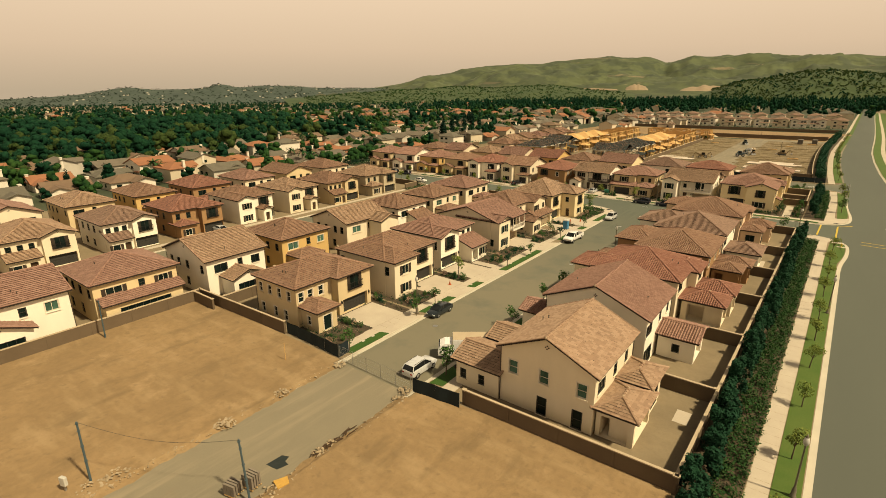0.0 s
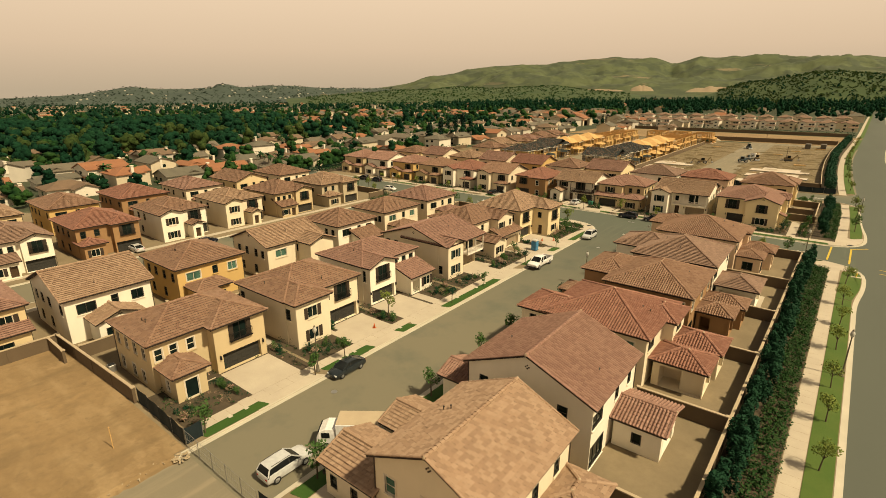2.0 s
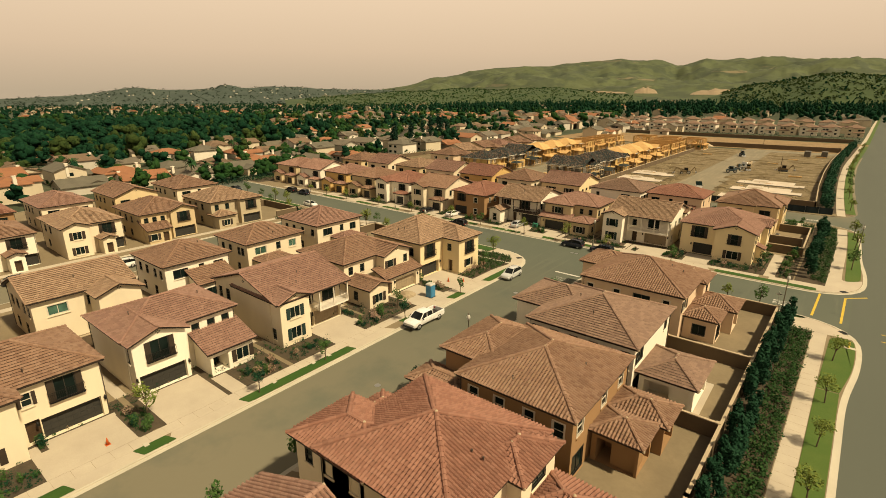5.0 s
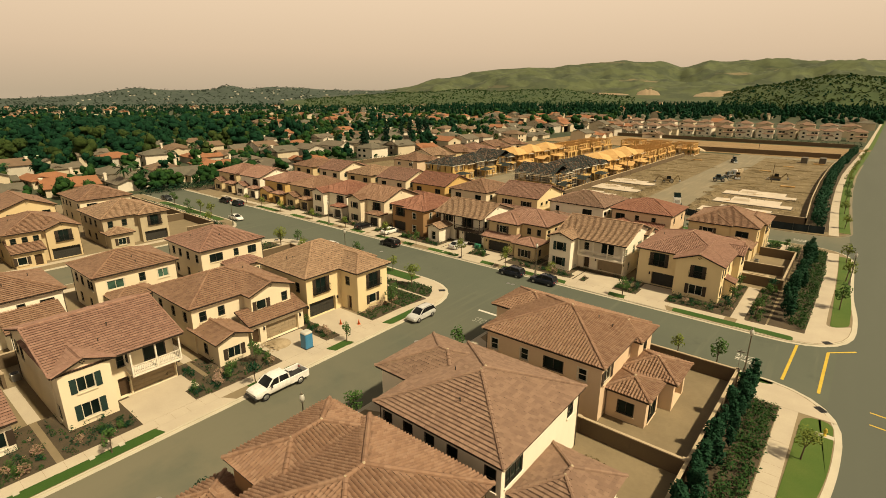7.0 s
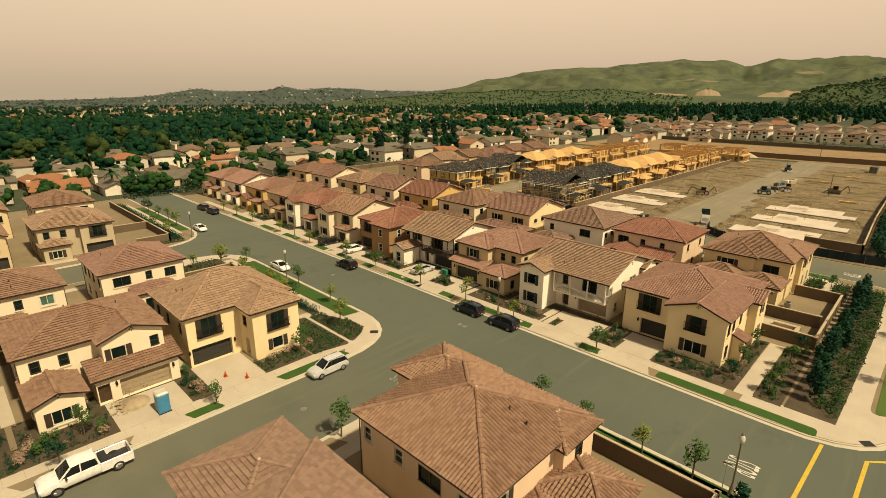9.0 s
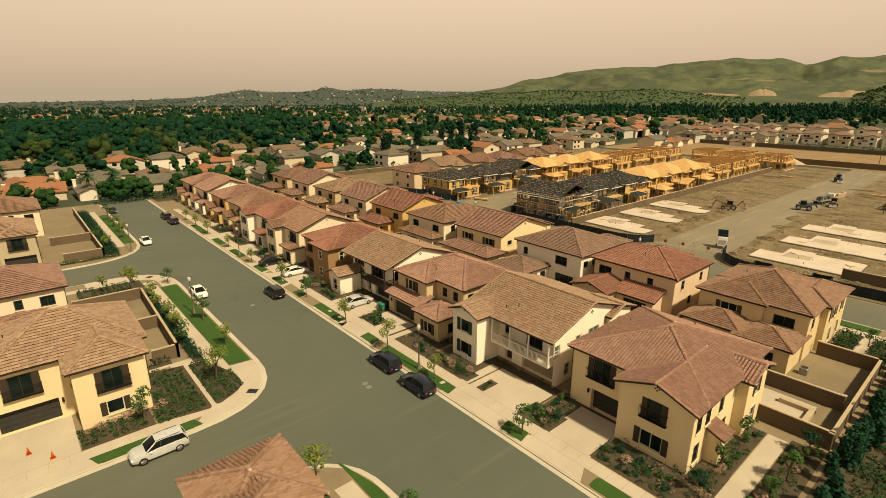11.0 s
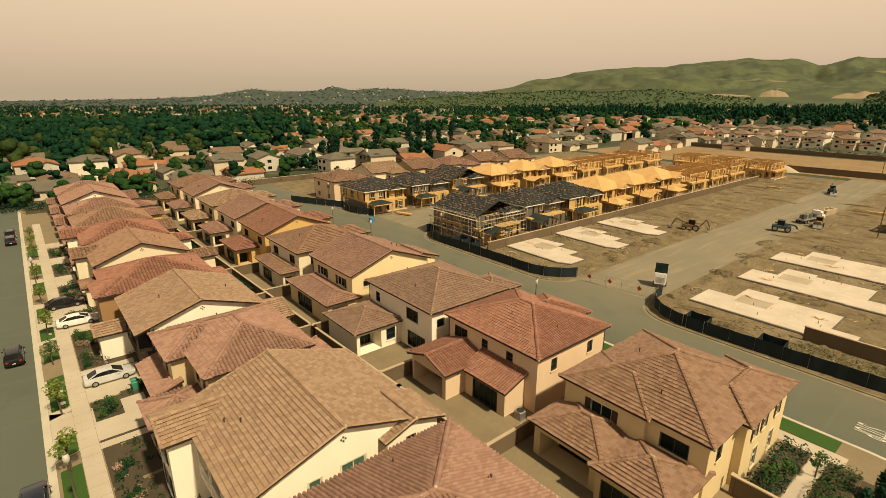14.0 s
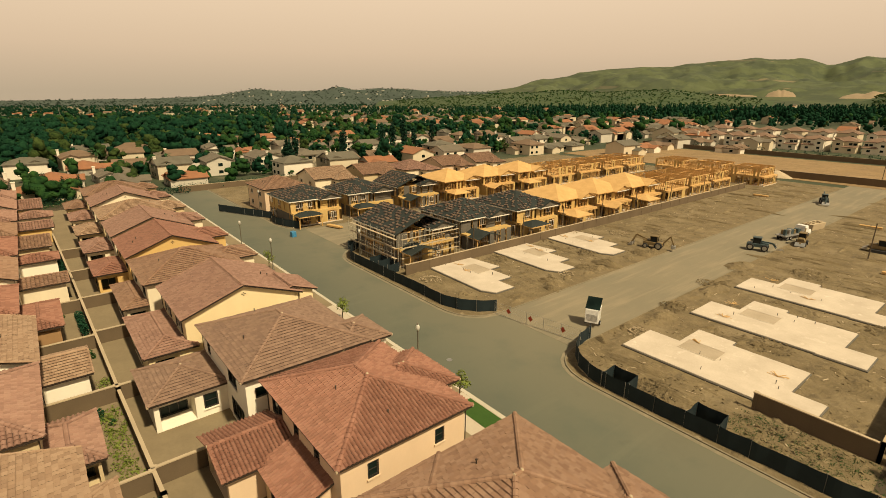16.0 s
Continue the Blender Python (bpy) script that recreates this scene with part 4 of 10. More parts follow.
            if kind[0] == "s" and ((kind in ("sE", "sW") and face in "SN") or (kind in ("sS", "sN") and face in "EW")):
                hi = ze + p * ((ub - ua) + OVER * 1.0) - 0.15
                q = (at(ua, top), at(ub, top), at(ua if kind in ("sE", "sN") else ub, hi))
                body.poly(*(q if kind in ("sS", "sW") else q))
        for cx, cy in ((wx0, wy0), (wx1, wy1)) if i == 0 else ():
            sx, sy = (-1 if cx == wx0 else 1), (-1 if cy == wy0 else 1)
            pipe = MB()
            pipes.append(pipe)
            top = ze + p * OVER - 0.15
            pipe.tube((cx + sx * 0.06, cy + sy * 0.06, 0.1), (cx + sx * 0.06, cy + sy * 0.06, top), 0.045, 0.045, 6)
            pipe.tube((cx + sx * 0.06, cy + sy * 0.06, top - 0.02), (cx + sx * OVER, cy + sy * OVER, ze - 0.08), 0.045, 0.045, 6)
        if i == 0 and vents:
            for _ in range(2):
                pl = rng.choice(planes)
                f = rng.uniform(0.25, 0.6)
                a = Vector(pl[0]).lerp(Vector(pl[1]), rng.uniform(0.35, 0.65))
                q = a.lerp((Vector(pl[-1]) + Vector(pl[2])) / 2, f)
                st = MB()
                st.lathe(q.x, q.y, [(0.05, q.z - 0.1), (0.05, q.z + 0.34), (0.09, q.z + 0.36), (0.07, q.z + 0.44)], 7)
                stacks.append(st)
    for body in bodies:
        part("wall", body, STUCCO[wall], root)
    roof = part("roof", deck, FASCIA, root, "dark fascia and roof deck")
    part("tile_field", field, TILES[tiles], roof, "weathered concrete roof tiles")
    if mortar.v:
        tagged(part("mortar_cap", mortar, CAP, roof, "pale mortar at the ridge ends"), kind="stuff")
    if places:
        key = "rolled" if rolled else "flat"
        for m in places[1:]:
            part("roof_tile", tile_piece(key, tile, tiles), None, roof, at=m)
    for mb in pipes:
        part("downpipe", mb, DOWNPIPE, root, "dark metal downpipe")
    for mb in stacks:
        part("roof_vent", mb, DOWNPIPE, root, "dark vent pipe")
    if gable.v:
        tagged(part("gable_vent", gable, FASCIA, root, "clay vent pipes in the gable"), kind="stuff")
    for (vi, fc, al, sill, w, h, st) in feats:
        x0, x1, y0, y1 = vols[vi][0] + OVER - ox, vols[vi][1] - OVER - ox, vols[vi][2] + OVER - oy, vols[vi][3] - OVER - oy
        if len(vols[vi]) > 7:
            fb, db = vols[vi][7]
            x0, x1, y0, y1 = x0 + db * (fb == "W"), x1 - db * (fb == "E"), y0 + db * (fb == "S"), y1 - db * (fb == "N")
        c = {"S": (al - ox, y0), "N": (al - ox, y1), "E": (x1, al - oy), "W": (x0, al - oy)}[fc]
        m = pose(c[0], c[1], sill, 0, 0, FACE[fc])
        if st == "G":
            part("garage_door", garage_mesh(w, h, garage), None, root, at=m)
            if x0 + ox > -70:
                for sx in (-1, 1):
                    part("wall_lantern", LANTERN, None, root, "black iron wall lantern", m @ pose(sx * (w / 2 + 0.32), 0, 1.75))
        elif st == "D":
            d = MB()
            d.bevel_box(-w / 2, w / 2, 0.42, 0.48, 0, h, 0.01)
            for zz in (0.15, 1.15):
                d.box(-w / 2 + 0.15, w / 2 - 0.15, 0.40, 0.42, zz, zz + 0.8)
            part("front_door", d, DOORWOOD, root, at=m)
        elif st == "O":                               # sliding glass door at the back of the porch
            if fc == "E" or w > 4.5:
                dw, dh = w * 0.8, h - 0.25
                fm, pm, sm = window_meshes(dw, dh, "p")
                win = part("patio_door", fm, None, root, at=m @ pose(0, 2.24, 0.04))
                part("pane", pm, None, win)
        else:
            fm, pm, sm = window_meshes(w, h, st)
            win = part("window", fm, None, root, at=m)
            part("pane", pm, None, win)
            if sm:
                sw = min(0.55, w * 0.38)
                part("shutter", sm, None, win, at=pose(-w / 2 - sw - 0.03, 0, 0)), part("shutter", sm, None, win, at=pose(w / 2 + 0.03, 0, 0))
            if st == "b":
                part("balcony_rail", rail_mesh(w + 1.2), None, win, "black iron balcony rail")
    return root

lant = MB()
lant.bevel_box(-0.1, 0.1, -0.22, -0.02, 0.0, 0.34, 0.03)
lant.beam((0, 0, 0.4), (0, -0.12, 0.4), 0.03, 0.03)
lant.lathe(0, -0.12, [(0.12, 0.34), (0.03, 0.46)], 8)
lant.box(-0.06, 0.06, -0.02, 0.01, 0.1, 0.45)
LANTERN = lant.mesh("wall_lantern", IRON)
PIECES = {}
def tile_piece(key, tile, colour):
    if (key, colour) not in PIECES:
        t, (tw, tl) = MB(), tile
        if key == "rolled":
            t.v = [(s * tw, -0.05, 0.055 + h) for s, h in ROLL] + [(s * tw, tl, 0.012 + h * 0.85) for s, h in ROLL] + [(0, 0.05, 0), (tw, 0.05, 0)]
            t.f = [(j, j + 1, 6 + j, 5 + j) for j in range(4)] + [(10, 11, 4, 3, 2, 1, 0)]
        else:
            t.v = [(0, -0.05, 0.11), (tw - 0.008, -0.05, 0.11), (tw - 0.008, tl, 0.016), (0, tl, 0.016), (0, 0.06, 0), (tw - 0.008, 0.06, 0)]
            t.f = [(0, 1, 2, 3), (4, 5, 1, 0)]
        PIECES[(key, colour)] = t.mesh("roof_tile", LOOSE[colour])
    return PIECES[(key, colour)]

LOOSE = {k: surface(k + " single roof tile", cols[0], tuple(x * 0.8 for x in cols[0]), 0.5, 9.0, 0.8, 0.006, per=cols, amount=0.36, fine_amount=0.3) for k, cols in ROOFCOLOURS.items()}

def row(vi, face, us, sill, w, h, st):
    return [(vi, face, u, sill, w, h, st) for u in us]

def balcony(x0, x1, y0, y1, z, open_sides, mat, label, roof_z):
    """Timber balcony with deck, brackets, posts and balusters; a part group of its own beside the house wall."""
    root = thing("balcony", pose(x0, y0, LOT), label, "balcony", "balconies")
    w, d = x1 - x0, y1 - y0
    k = MB()
    k.bevel_box(0, w, 0, d, z - 0.22, z, 0.02)
    part("deck", k, mat, root)
    cor = {"S": ((0.06, 0.06), (w - 0.06, 0.06)), "E": ((w - 0.06, 0.06), (w - 0.06, d - 0.06)), "W": ((0.06, 0.06), (0.06, d - 0.06)), "N": ((0.06, d - 0.06), (w - 0.06, d - 0.06))}
    posts = set()
    for s in open_sides:
        a, b = Vector((*cor[s][0], 0)), Vector((*cor[s][1], 0))
        for zz in (z + 0.12, z + 1.0):
            r = MB()
            r.beam((a.x, a.y, zz), (b.x, b.y, zz), 0.07, 0.07)
            part("rail", r, mat, root)
        n = int((b - a).length / 0.17)
        bal = MB()
        for i in range(1, n):
            q = a.lerp(b, i / n)
            bal.box(q.x - 0.022, q.x + 0.022, q.y - 0.022, q.y + 0.022, z + 0.12, z + 1.0)
        tagged(part("balusters", bal, mat, root), kind="stuff")
        m = max(1, round((b - a).length / 2.8))
        posts |= {(round(a.lerp(b, i / m).x, 3), round(a.lerp(b, i / m).y, 3)) for i in range(m + 1)}
    for px, py in sorted(posts):
        o = MB()
        o.bevel_box(px - 0.08, px + 0.08, py - 0.08, py + 0.08, z - 0.1, roof_z, 0.015)
        part("post", o, mat, root)
    return root

# row east of the street: fronts to the west, backs to the avenue wall
house("house", "cream stucco house with buff tiled gable roof beside a dirt lot",
      [(-24.3, -13.2, 41.0, 53.0, 6.5, "gy", 0.46), (-30.0, -23.6, 40.8, 46.8, 3.2, "gx"), (-29.6, -23.6, 47.4, 52.6, 3.2, "gx"), (-13.9, -9.4, 41.4, 47.6, 3.1, "h"), (-13.9, -9.8, 47.2, 52.6, 3.5, "h")],
      row(0, "S", (-22.4, -18.9, -14.9), 3.7, 1.0, 1.5, "v") + row(0, "S", (-19.0, -15.2), 0.1, 1.0, 2.0, "p") + row(1, "S", (-28.6, -26.2), 1.0, 0.7, 1.1, "p")
      + row(0, "E", (43.2,), 4.1, 1.8, 1.2, "p") + row(0, "E", (47.0, 50.4), 4.1, 0.8, 1.2, "p") + [(3, "E", 44.5, 0.05, 4.4, 2.4, "O"), (3, "S", -11.7, 0.05, 2.6, 2.3, "O"), (4, "E", 49.8, 0.1, 2.6, 2.1, "p")]
      + [(1, "W", 43.8, 0.05, 4.6, 2.2, "G"), (2, "W", 50, 0.1, 1.1, 2.1, "D")], "cream", "buff", False, tile=(0.42, 0.36), loose=42)
house("house", "white stucco house with rose tiled gable roof and back garage",
      [(-26.6, -13.0, 56.3, 68.2, 6.5, "gy", 0.42), (-13.6, -8.4, 61.2, 67.0, 3.0, "gx", 0.34), (-30.4, -26, 57, 62, 3.2, "gx")],
      row(0, "S", (-24.4, -22.0, -16.2), 4.1, 0.9, 1.3, "p") + row(0, "E", (58.0,), 4.1, 2.2, 1.3, "p") + row(0, "E", (62.6, 66), 4.3, 0.8, 1.2, "p") + [(1, "E", 64.1, 0.05, 3.2, 2.2, "O"), (1, "S", -11, 1.0, 0.8, 1.0, "p")]
      + row(0, "W", (59, 65), 3.9, 1.6, 1.5, "s") + [(0, "E", 58.4, 0.1, 3.0, 2.1, "p")], "white", "rose", True, loose=42)
house("house", "cream stucco house with red barrel-tiled hip roof and back wing",
      [(-26.4, -13.4, 72.2, 85.0, 6.2, "h"), (-29.6, -21, 72.2, 79.0, 6.0, "h"), (-17.2, -12.2, 78.6, 84.6, 6.0, "h"), (-13.8, -7.6, 74.0, 79.4, 3.2, "h"), (-13.4, -7.2, 79.0, 84.4, 3.4, "h"), (-31, -28, 80, 84, 3.2, "h")],
      row(1, "S", (-27.6, -25.2), 4.0, 0.8, 1.2, "p") + row(0, "S", (-22.4, -19.0, -15.6), 4.0, 0.9, 1.3, "v") + row(0, "E", (74.6,), 4.2, 2.0, 1.2, "p") + row(2, "E", (81.6,), 4.2, 2.0, 1.2, "p")
      + [(3, "E", 76.7, 0.05, 3.4, 2.4, "O"), (4, "E", 81.7, 0.05, 3.6, 2.4, "O"), (3, "S", -10.4, 0.05, 4.4, 2.5, "O")] + row(0, "W", (80, 83), 4.0, 1.2, 1.4, "s"), "cream", "red", True, loose=42)
house("house", "brown stucco house with a brown barrel-tiled hip roof",
      [(-24.4, -12.3, 87.0, 100.6, 6.2, "h"), (-29.0, -22, 90.5, 100.2, 6.0, "h"), (-31.0, -24, 87.2, 91.4, 3.2, "h"), (-13, -8.0, 91.0, 95.6, 3.2, "h"), (-13, -7.2, 95.2, 99.8, 3.2, "h")],
      row(0, "S", (-22.6, -19.8, -16.8, -14.0), 3.8, 1.0, 1.5, "w") + row(0, "E", (89.0, 94.2, 98.4), 3.9, 1.2, 1.5, "w") + row(0, "S", (-21, -16), 0.8, 1.2, 1.5, "w") + [(4, "E", 97.5, 0.05, 3.2, 2.3, "O"), (3, "E", 93.3, 0.05, 3.0, 2.4, "O"), (3, "S", -10.4, 0.05, 3.4, 2.4, "O"), (0, "E", 89, 0.1, 2.2, 2.1, "p")], "brown", "brown", True, loose=42)
house("house", "white stucco house with flat-tiled hip roof and covered patio",
      [(-25.4, -12.4, 102.0, 115.6, 6.3, "h"), (-29.8, -20, 106.4, 115.2, 6.1, "h"), (-12.9, -6.6, 103.2, 110.6, 3.2, "h")],
      row(0, "S", (-24.2, -21.9, -19.6, -17.3, -13.8), 3.6, 0.95, 1.9, "p") + row(0, "E", (104.2,), 3.9, 2.4, 1.4, "p") + row(0, "E", (113.6,), 4.2, 1.0, 1.2, "p")
      + [(0, "E", 104.2, 0.2, 2.4, 2.0, "p"), (0, "S", -14.2, 0.4, 1.2, 2.0, "p"), (2, "S", -9.7, 0.05, 4.4, 2.4, "O"), (2, "E", 106.9, 0.05, 5.4, 2.4, "O")], "white", "grey", False, tile=(0.42, 0.36), loose=42)
house("house", "pinkish tan stucco corner house with a brown barrel-tiled hip roof",
      [(-26.4, -12.2, 119.6, 133.0, 6.2, "h"), (-29.6, -22, 126.4, 133.6, 6.0, "h"), (-16.5, -11.4, 127.8, 133.2, 5.9, "h"), (-13, -8.2, 121.4, 126.4, 3.2, "h"), (-13, -7.0, 126, 131.6, 3.4, "h")],
      row(0, "S", (-25, -21.2, -14.6), 3.9, 0.9, 1.3, "w") + row(0, "S", (-17.8,), 3.9, 2.2, 1.3, "p") + row(0, "E", (121.6,), 3.9, 1.8, 1.4, "s") + row(2, "E", (130.5,), 3.9, 1.0, 1.4, "p")
      + [(4, "E", 128.8, 0.05, 3.4, 2.4, "O"), (3, "S", -10.6, 0.8, 1.6, 1.4, "p"), (3, "E", 124, 0.1, 2.4, 2.1, "p")] + row(1, "W", (128, 131), 3.9, 1, 1.4, "w"), "pink", "brown", True, loose=42)

# row west of the street: fronts to the east
house("house", "tan stucco house with hip roof, garage and one-storey entry wing",
      [(-65.2, -54.9, 38.6, 52.2, 6.0, "h"), (-62, -53.4, 44.9, 52.3, 6.0, "h"), (-57, -51.2, 39.2, 43.4, 3.2, "h")],
      row(0, "S", (-63.6, -61.4, -59.2, -57.0), 3.7, 0.75, 1.4, "w") + row(0, "S", (-63.4, -60.4, -58), 0.5, 0.75, 1.5, "w") + row(0, "E", (39.9, 41.5, 43.4), 3.7, 0.85, 1.4, "w") + [(1, "E", 48.6, 3.5, 1.7, 2.2, "b"), (1, "E", 48.6, 0.02, 4.9, 2.2, "G"), (2, "E", 41.3, 0.1, 1.4, 2.2, "w"), (2, "S", -53.6, 0.8, 0.7, 1.3, "w")]
      + row(2, "N", (-53.4,), 0.8, 0.8, 1.3, "w"), "tan", "brown", False, tile=(0.42, 0.38))
house("house", "cream stucco house with tall hip roof, balcony and dark shutters",
      [(-64.4, -53.0, 54.3, 67.6, 6.2, "h", 0.42), (-62, -50.9, 54.4, 60.6, 6.2, "h", 0.4)],
      row(0, "S", (-63.2,), 3.7, 0.8, 1.4, "p") + row(1, "S", (-60.6, -58.2, -55.6, -53), 3.7, 0.8, 1.4, "p") + row(1, "S", (-60, -56), 0.7, 0.8, 1.5, "p") + row(1, "E", (57.4,), 3.7, 1.5, 1.5, "s") + row(1, "E", (57.4,), 0.6, 1.5, 1.5, "s")
      + [(0, "E", 64.2, 3.5, 1.7, 2.2, "b"), (0, "E", 64.3, 0.02, 4.9, 2.2, "G"), (0, "E", 61.2, 0.1, 1.1, 2.3, "D"), (0, "E", 61.2, 4.0, 0.8, 1.3, "s")], "cream", "brown", False, tile=(0.42, 0.38))
house("house", "white stucco house with gabled balcony front and stone porch",
      [(-66.2, -55.2, 69.8, 83.0, 6.1, "h", 0.36), (-62, -53.6, 69.9, 76.4, 6.1, "gx", 0.36), (-56, -51.4, 76.8, 83.0, 3.0, "sE", 0.34)],
      row(1, "S", (-60.5, -58, -55.4), 3.6, 0.7, 1.7, "p") + [(1, "E", 73.1, 3.5, 1.9, 2.3, "b"), (1, "E", 73.1, 0.02, 4.9, 2.2, "G"), (2, "E", 81.2, 0.7, 1.6, 1.5, "s"), (2, "E", 78.5, 0.05, 1.8, 2.2, "O")] + row(0, "E", (77.8, 79.7, 81.5), 4.0, 0.85, 1.3, "p"), "white", "rose", False, tile=(0.42, 0.38))
house("house", "cream stucco house with green shutters, gabled bay and timber balcony",
      [(-67.0, -51.2, 85.8, 98.0, 6.0, "gy", 0.32, ("E", 1.7)), (-62, -50.8, 85.9, 91.2, 6.1, "gx", 0.38)],
      row(1, "E", (88.5,), 3.6, 1.5, 1.5, "g") + row(1, "E", (88.5,), 0.7, 1.5, 1.6, "g") + row(0, "S", (-65.4, -63.4), 3.6, 0.8, 1.5, "p") + row(1, "S", (-60.4, -57.6, -54.6), 3.6, 0.8, 1.4, "p") + row(1, "S", (-58, -53), 0.8, 0.8, 1.4, "p")
      + [(0, "E", 92.4, 3.6, 1.0, 1.4, "p"), (0, "E", 95.6, 3.3, 2.2, 2.1, "p"), (0, "E", 95.2, 0.02, 4.6, 2.2, "G"), (0, "E", 92.2, 0.1, 1.1, 2.2, "D")], "cream", "rose", False, tile=(0.42, 0.38), garage=GARAGE_T)
house("house", "cream stucco house with gabled garage front and one-storey wing",
      [(-68.0, -56.3, 101.0, 114.8, 6.1, "h", 0.36), (-63, -54.4, 107.8, 114.6, 6.1, "gx", 0.36), (-58, -51.0, 101.2, 106.0, 3.1, "gx", 0.36), (-56, -52.6, 106.4, 115.2, 3.0, "sE", 0.34)],
      row(0, "S", (-65.4, -61.8, -58.6), 3.8, 0.8, 1.3, "p") + row(2, "S", (-54.5,), 0.8, 0.8, 1.3, "p") + [(1, "E", 109.7, 3.8, 1.4, 1.3, "s"), (1, "E", 113.2, 4.0, 0.8, 1.2, "p"), (2, "E", 103.6, 0.6, 1.6, 1.4, "s"), (3, "E", 111.4, 0.02, 4.9, 2.2, "G"), (3, "E", 107.5, 0.1, 1.1, 2.1, "D")]
      + row(0, "E", (102.8, 105.2), 4.0, 0.8, 1.2, "p"), "cream", "brown", False, tile=(0.42, 0.38), garage=GARAGE_T)
house("house", "yellow stucco corner house with steep hip roof and iron balconies",
      [(-65.8, -53.7, 115.9, 129.6, 6.4, "h", 0.5), (-60, -50.0, 122.1, 129.0, 6.3, "h", 0.45)],
      row(0, "S", (-63.5, -60.2, -56.2), 3.8, 0.8, 1.4, "p") + [(0, "E", 118.9, 3.5, 1.8, 2.2, "b"), (0, "E", 119.0, 0.02, 4.7, 2.3, "G"), (1, "E", 125.7, 3.4, 1.7, 2.1, "b"), (1, "E", 125.5, 0.8, 1.4, 1.4, "s"), (1, "S", -52.4, 0.1, 1.0, 2.2, "D"), (1, "S", -52.6, 4.0, 0.8, 1.2, "p")]
      + row(1, "N", (-58, -54), 3.8, 1.0, 1.4, "p"), "yellow", "buff", False, tile=(0.42, 0.38))

# row backing onto the gardens: fronts to the west
def back_house(label, x0, x1, y0, y1, wall, tiles, roof="h", wing=(0.15, 0.6, 3.2, "h"), style="p", flat=True, extra=()):
    w = y1 - y0
    ys = y0 + w * wing[0], y0 + w * wing[1]
    feats = row(0, "E", (y0 + w * 0.25, ), 3.8, 2.2, 1.3, style) + row(0, "E", (y0 + w * 0.55,), 4.0, 0.8, 1.2, "p") + row(0, "E", (y0 + w * 0.8,), 3.8, 1.5, 1.3, style)
    feats += row(0, "S", (x0 + 2.2, x0 + 4.6, x0 + 7.4, x1 - 2.0), 3.8, 0.8, 1.3, style if style == "w" else "p") + row(0, "S", (x0 + 3, x0 + 7), 0.8, 0.8, 1.4, "p")
    feats += [(1, "E", (ys[0] + ys[1]) / 2, 0.1, (ys[1] - ys[0]) * 0.6, 2.1, "p")] + row(0, "W", (y0 + 3, y1 - 3), 3.8, 1.4, 1.4, "s")
    return house("house", label, [(x0, x1, y0, y1, 6.1, roof), (x1 - 0.9, x1 + (wing[4] if len(wing) > 4 else 3.6), *ys, wing[2], wing[3])] + list(extra), feats, wall, tiles, not flat, tile=(0.45, 0.4) if x0 > -130 else (0.8, 0.45))

back_house("white stucco house with a red tiled roof beside the dirt lot", -92, -79.4, 7.8, 20.4, "white", "rose", "gy", (0.0, 0.6, 3.1, "gx", 2.4), "v")
back_house("ochre tan stucco house with hip roof and covered rear patio", -91, -78.4, 22.0, 34.6, "sand", "rose", "h", (0.05, 0.98, 3.2, "sE", 1.7), "s")
back_house("cream stucco house with gable roof and gabled patio", -89.4, -75.4, 37.0, 48.4, "white", "buff", "gy", (0.2, 0.75, 3.2, "gx"), "p")
back_house("ochre stucco house with a brown hip roof", -88.2, -76, 51.6, 63.2, "ochre", "brown", "h", (0.1, 0.6, 3.2, "h"), "v")
back_house("cream stucco house with a buff gable roof", -86.6, -75.2, 66.6, 79.2, "cream", "buff", "gy", (0.5, 0.98, 5.9, "gx"), "v")
back_house("white stucco house with a brown hip roof", -87.6, -76.2, 83.2, 94.2, "white", "brown", "h", (0.3, 0.9, 3.2, "sE"), "p")
back_house("cream stucco house with a brown hip roof", -87.8, -77.2, 97.4, 109.4, "cream", "brown", "h", (0.1, 0.6, 3.2, "h"), "v")
back_house("cream stucco house with a rose hip roof near the cross street", -90.6, -78, 113.0, 125.0, "cream", "rose", "h", (0.3, 0.8, 3.2, "h"), "p")

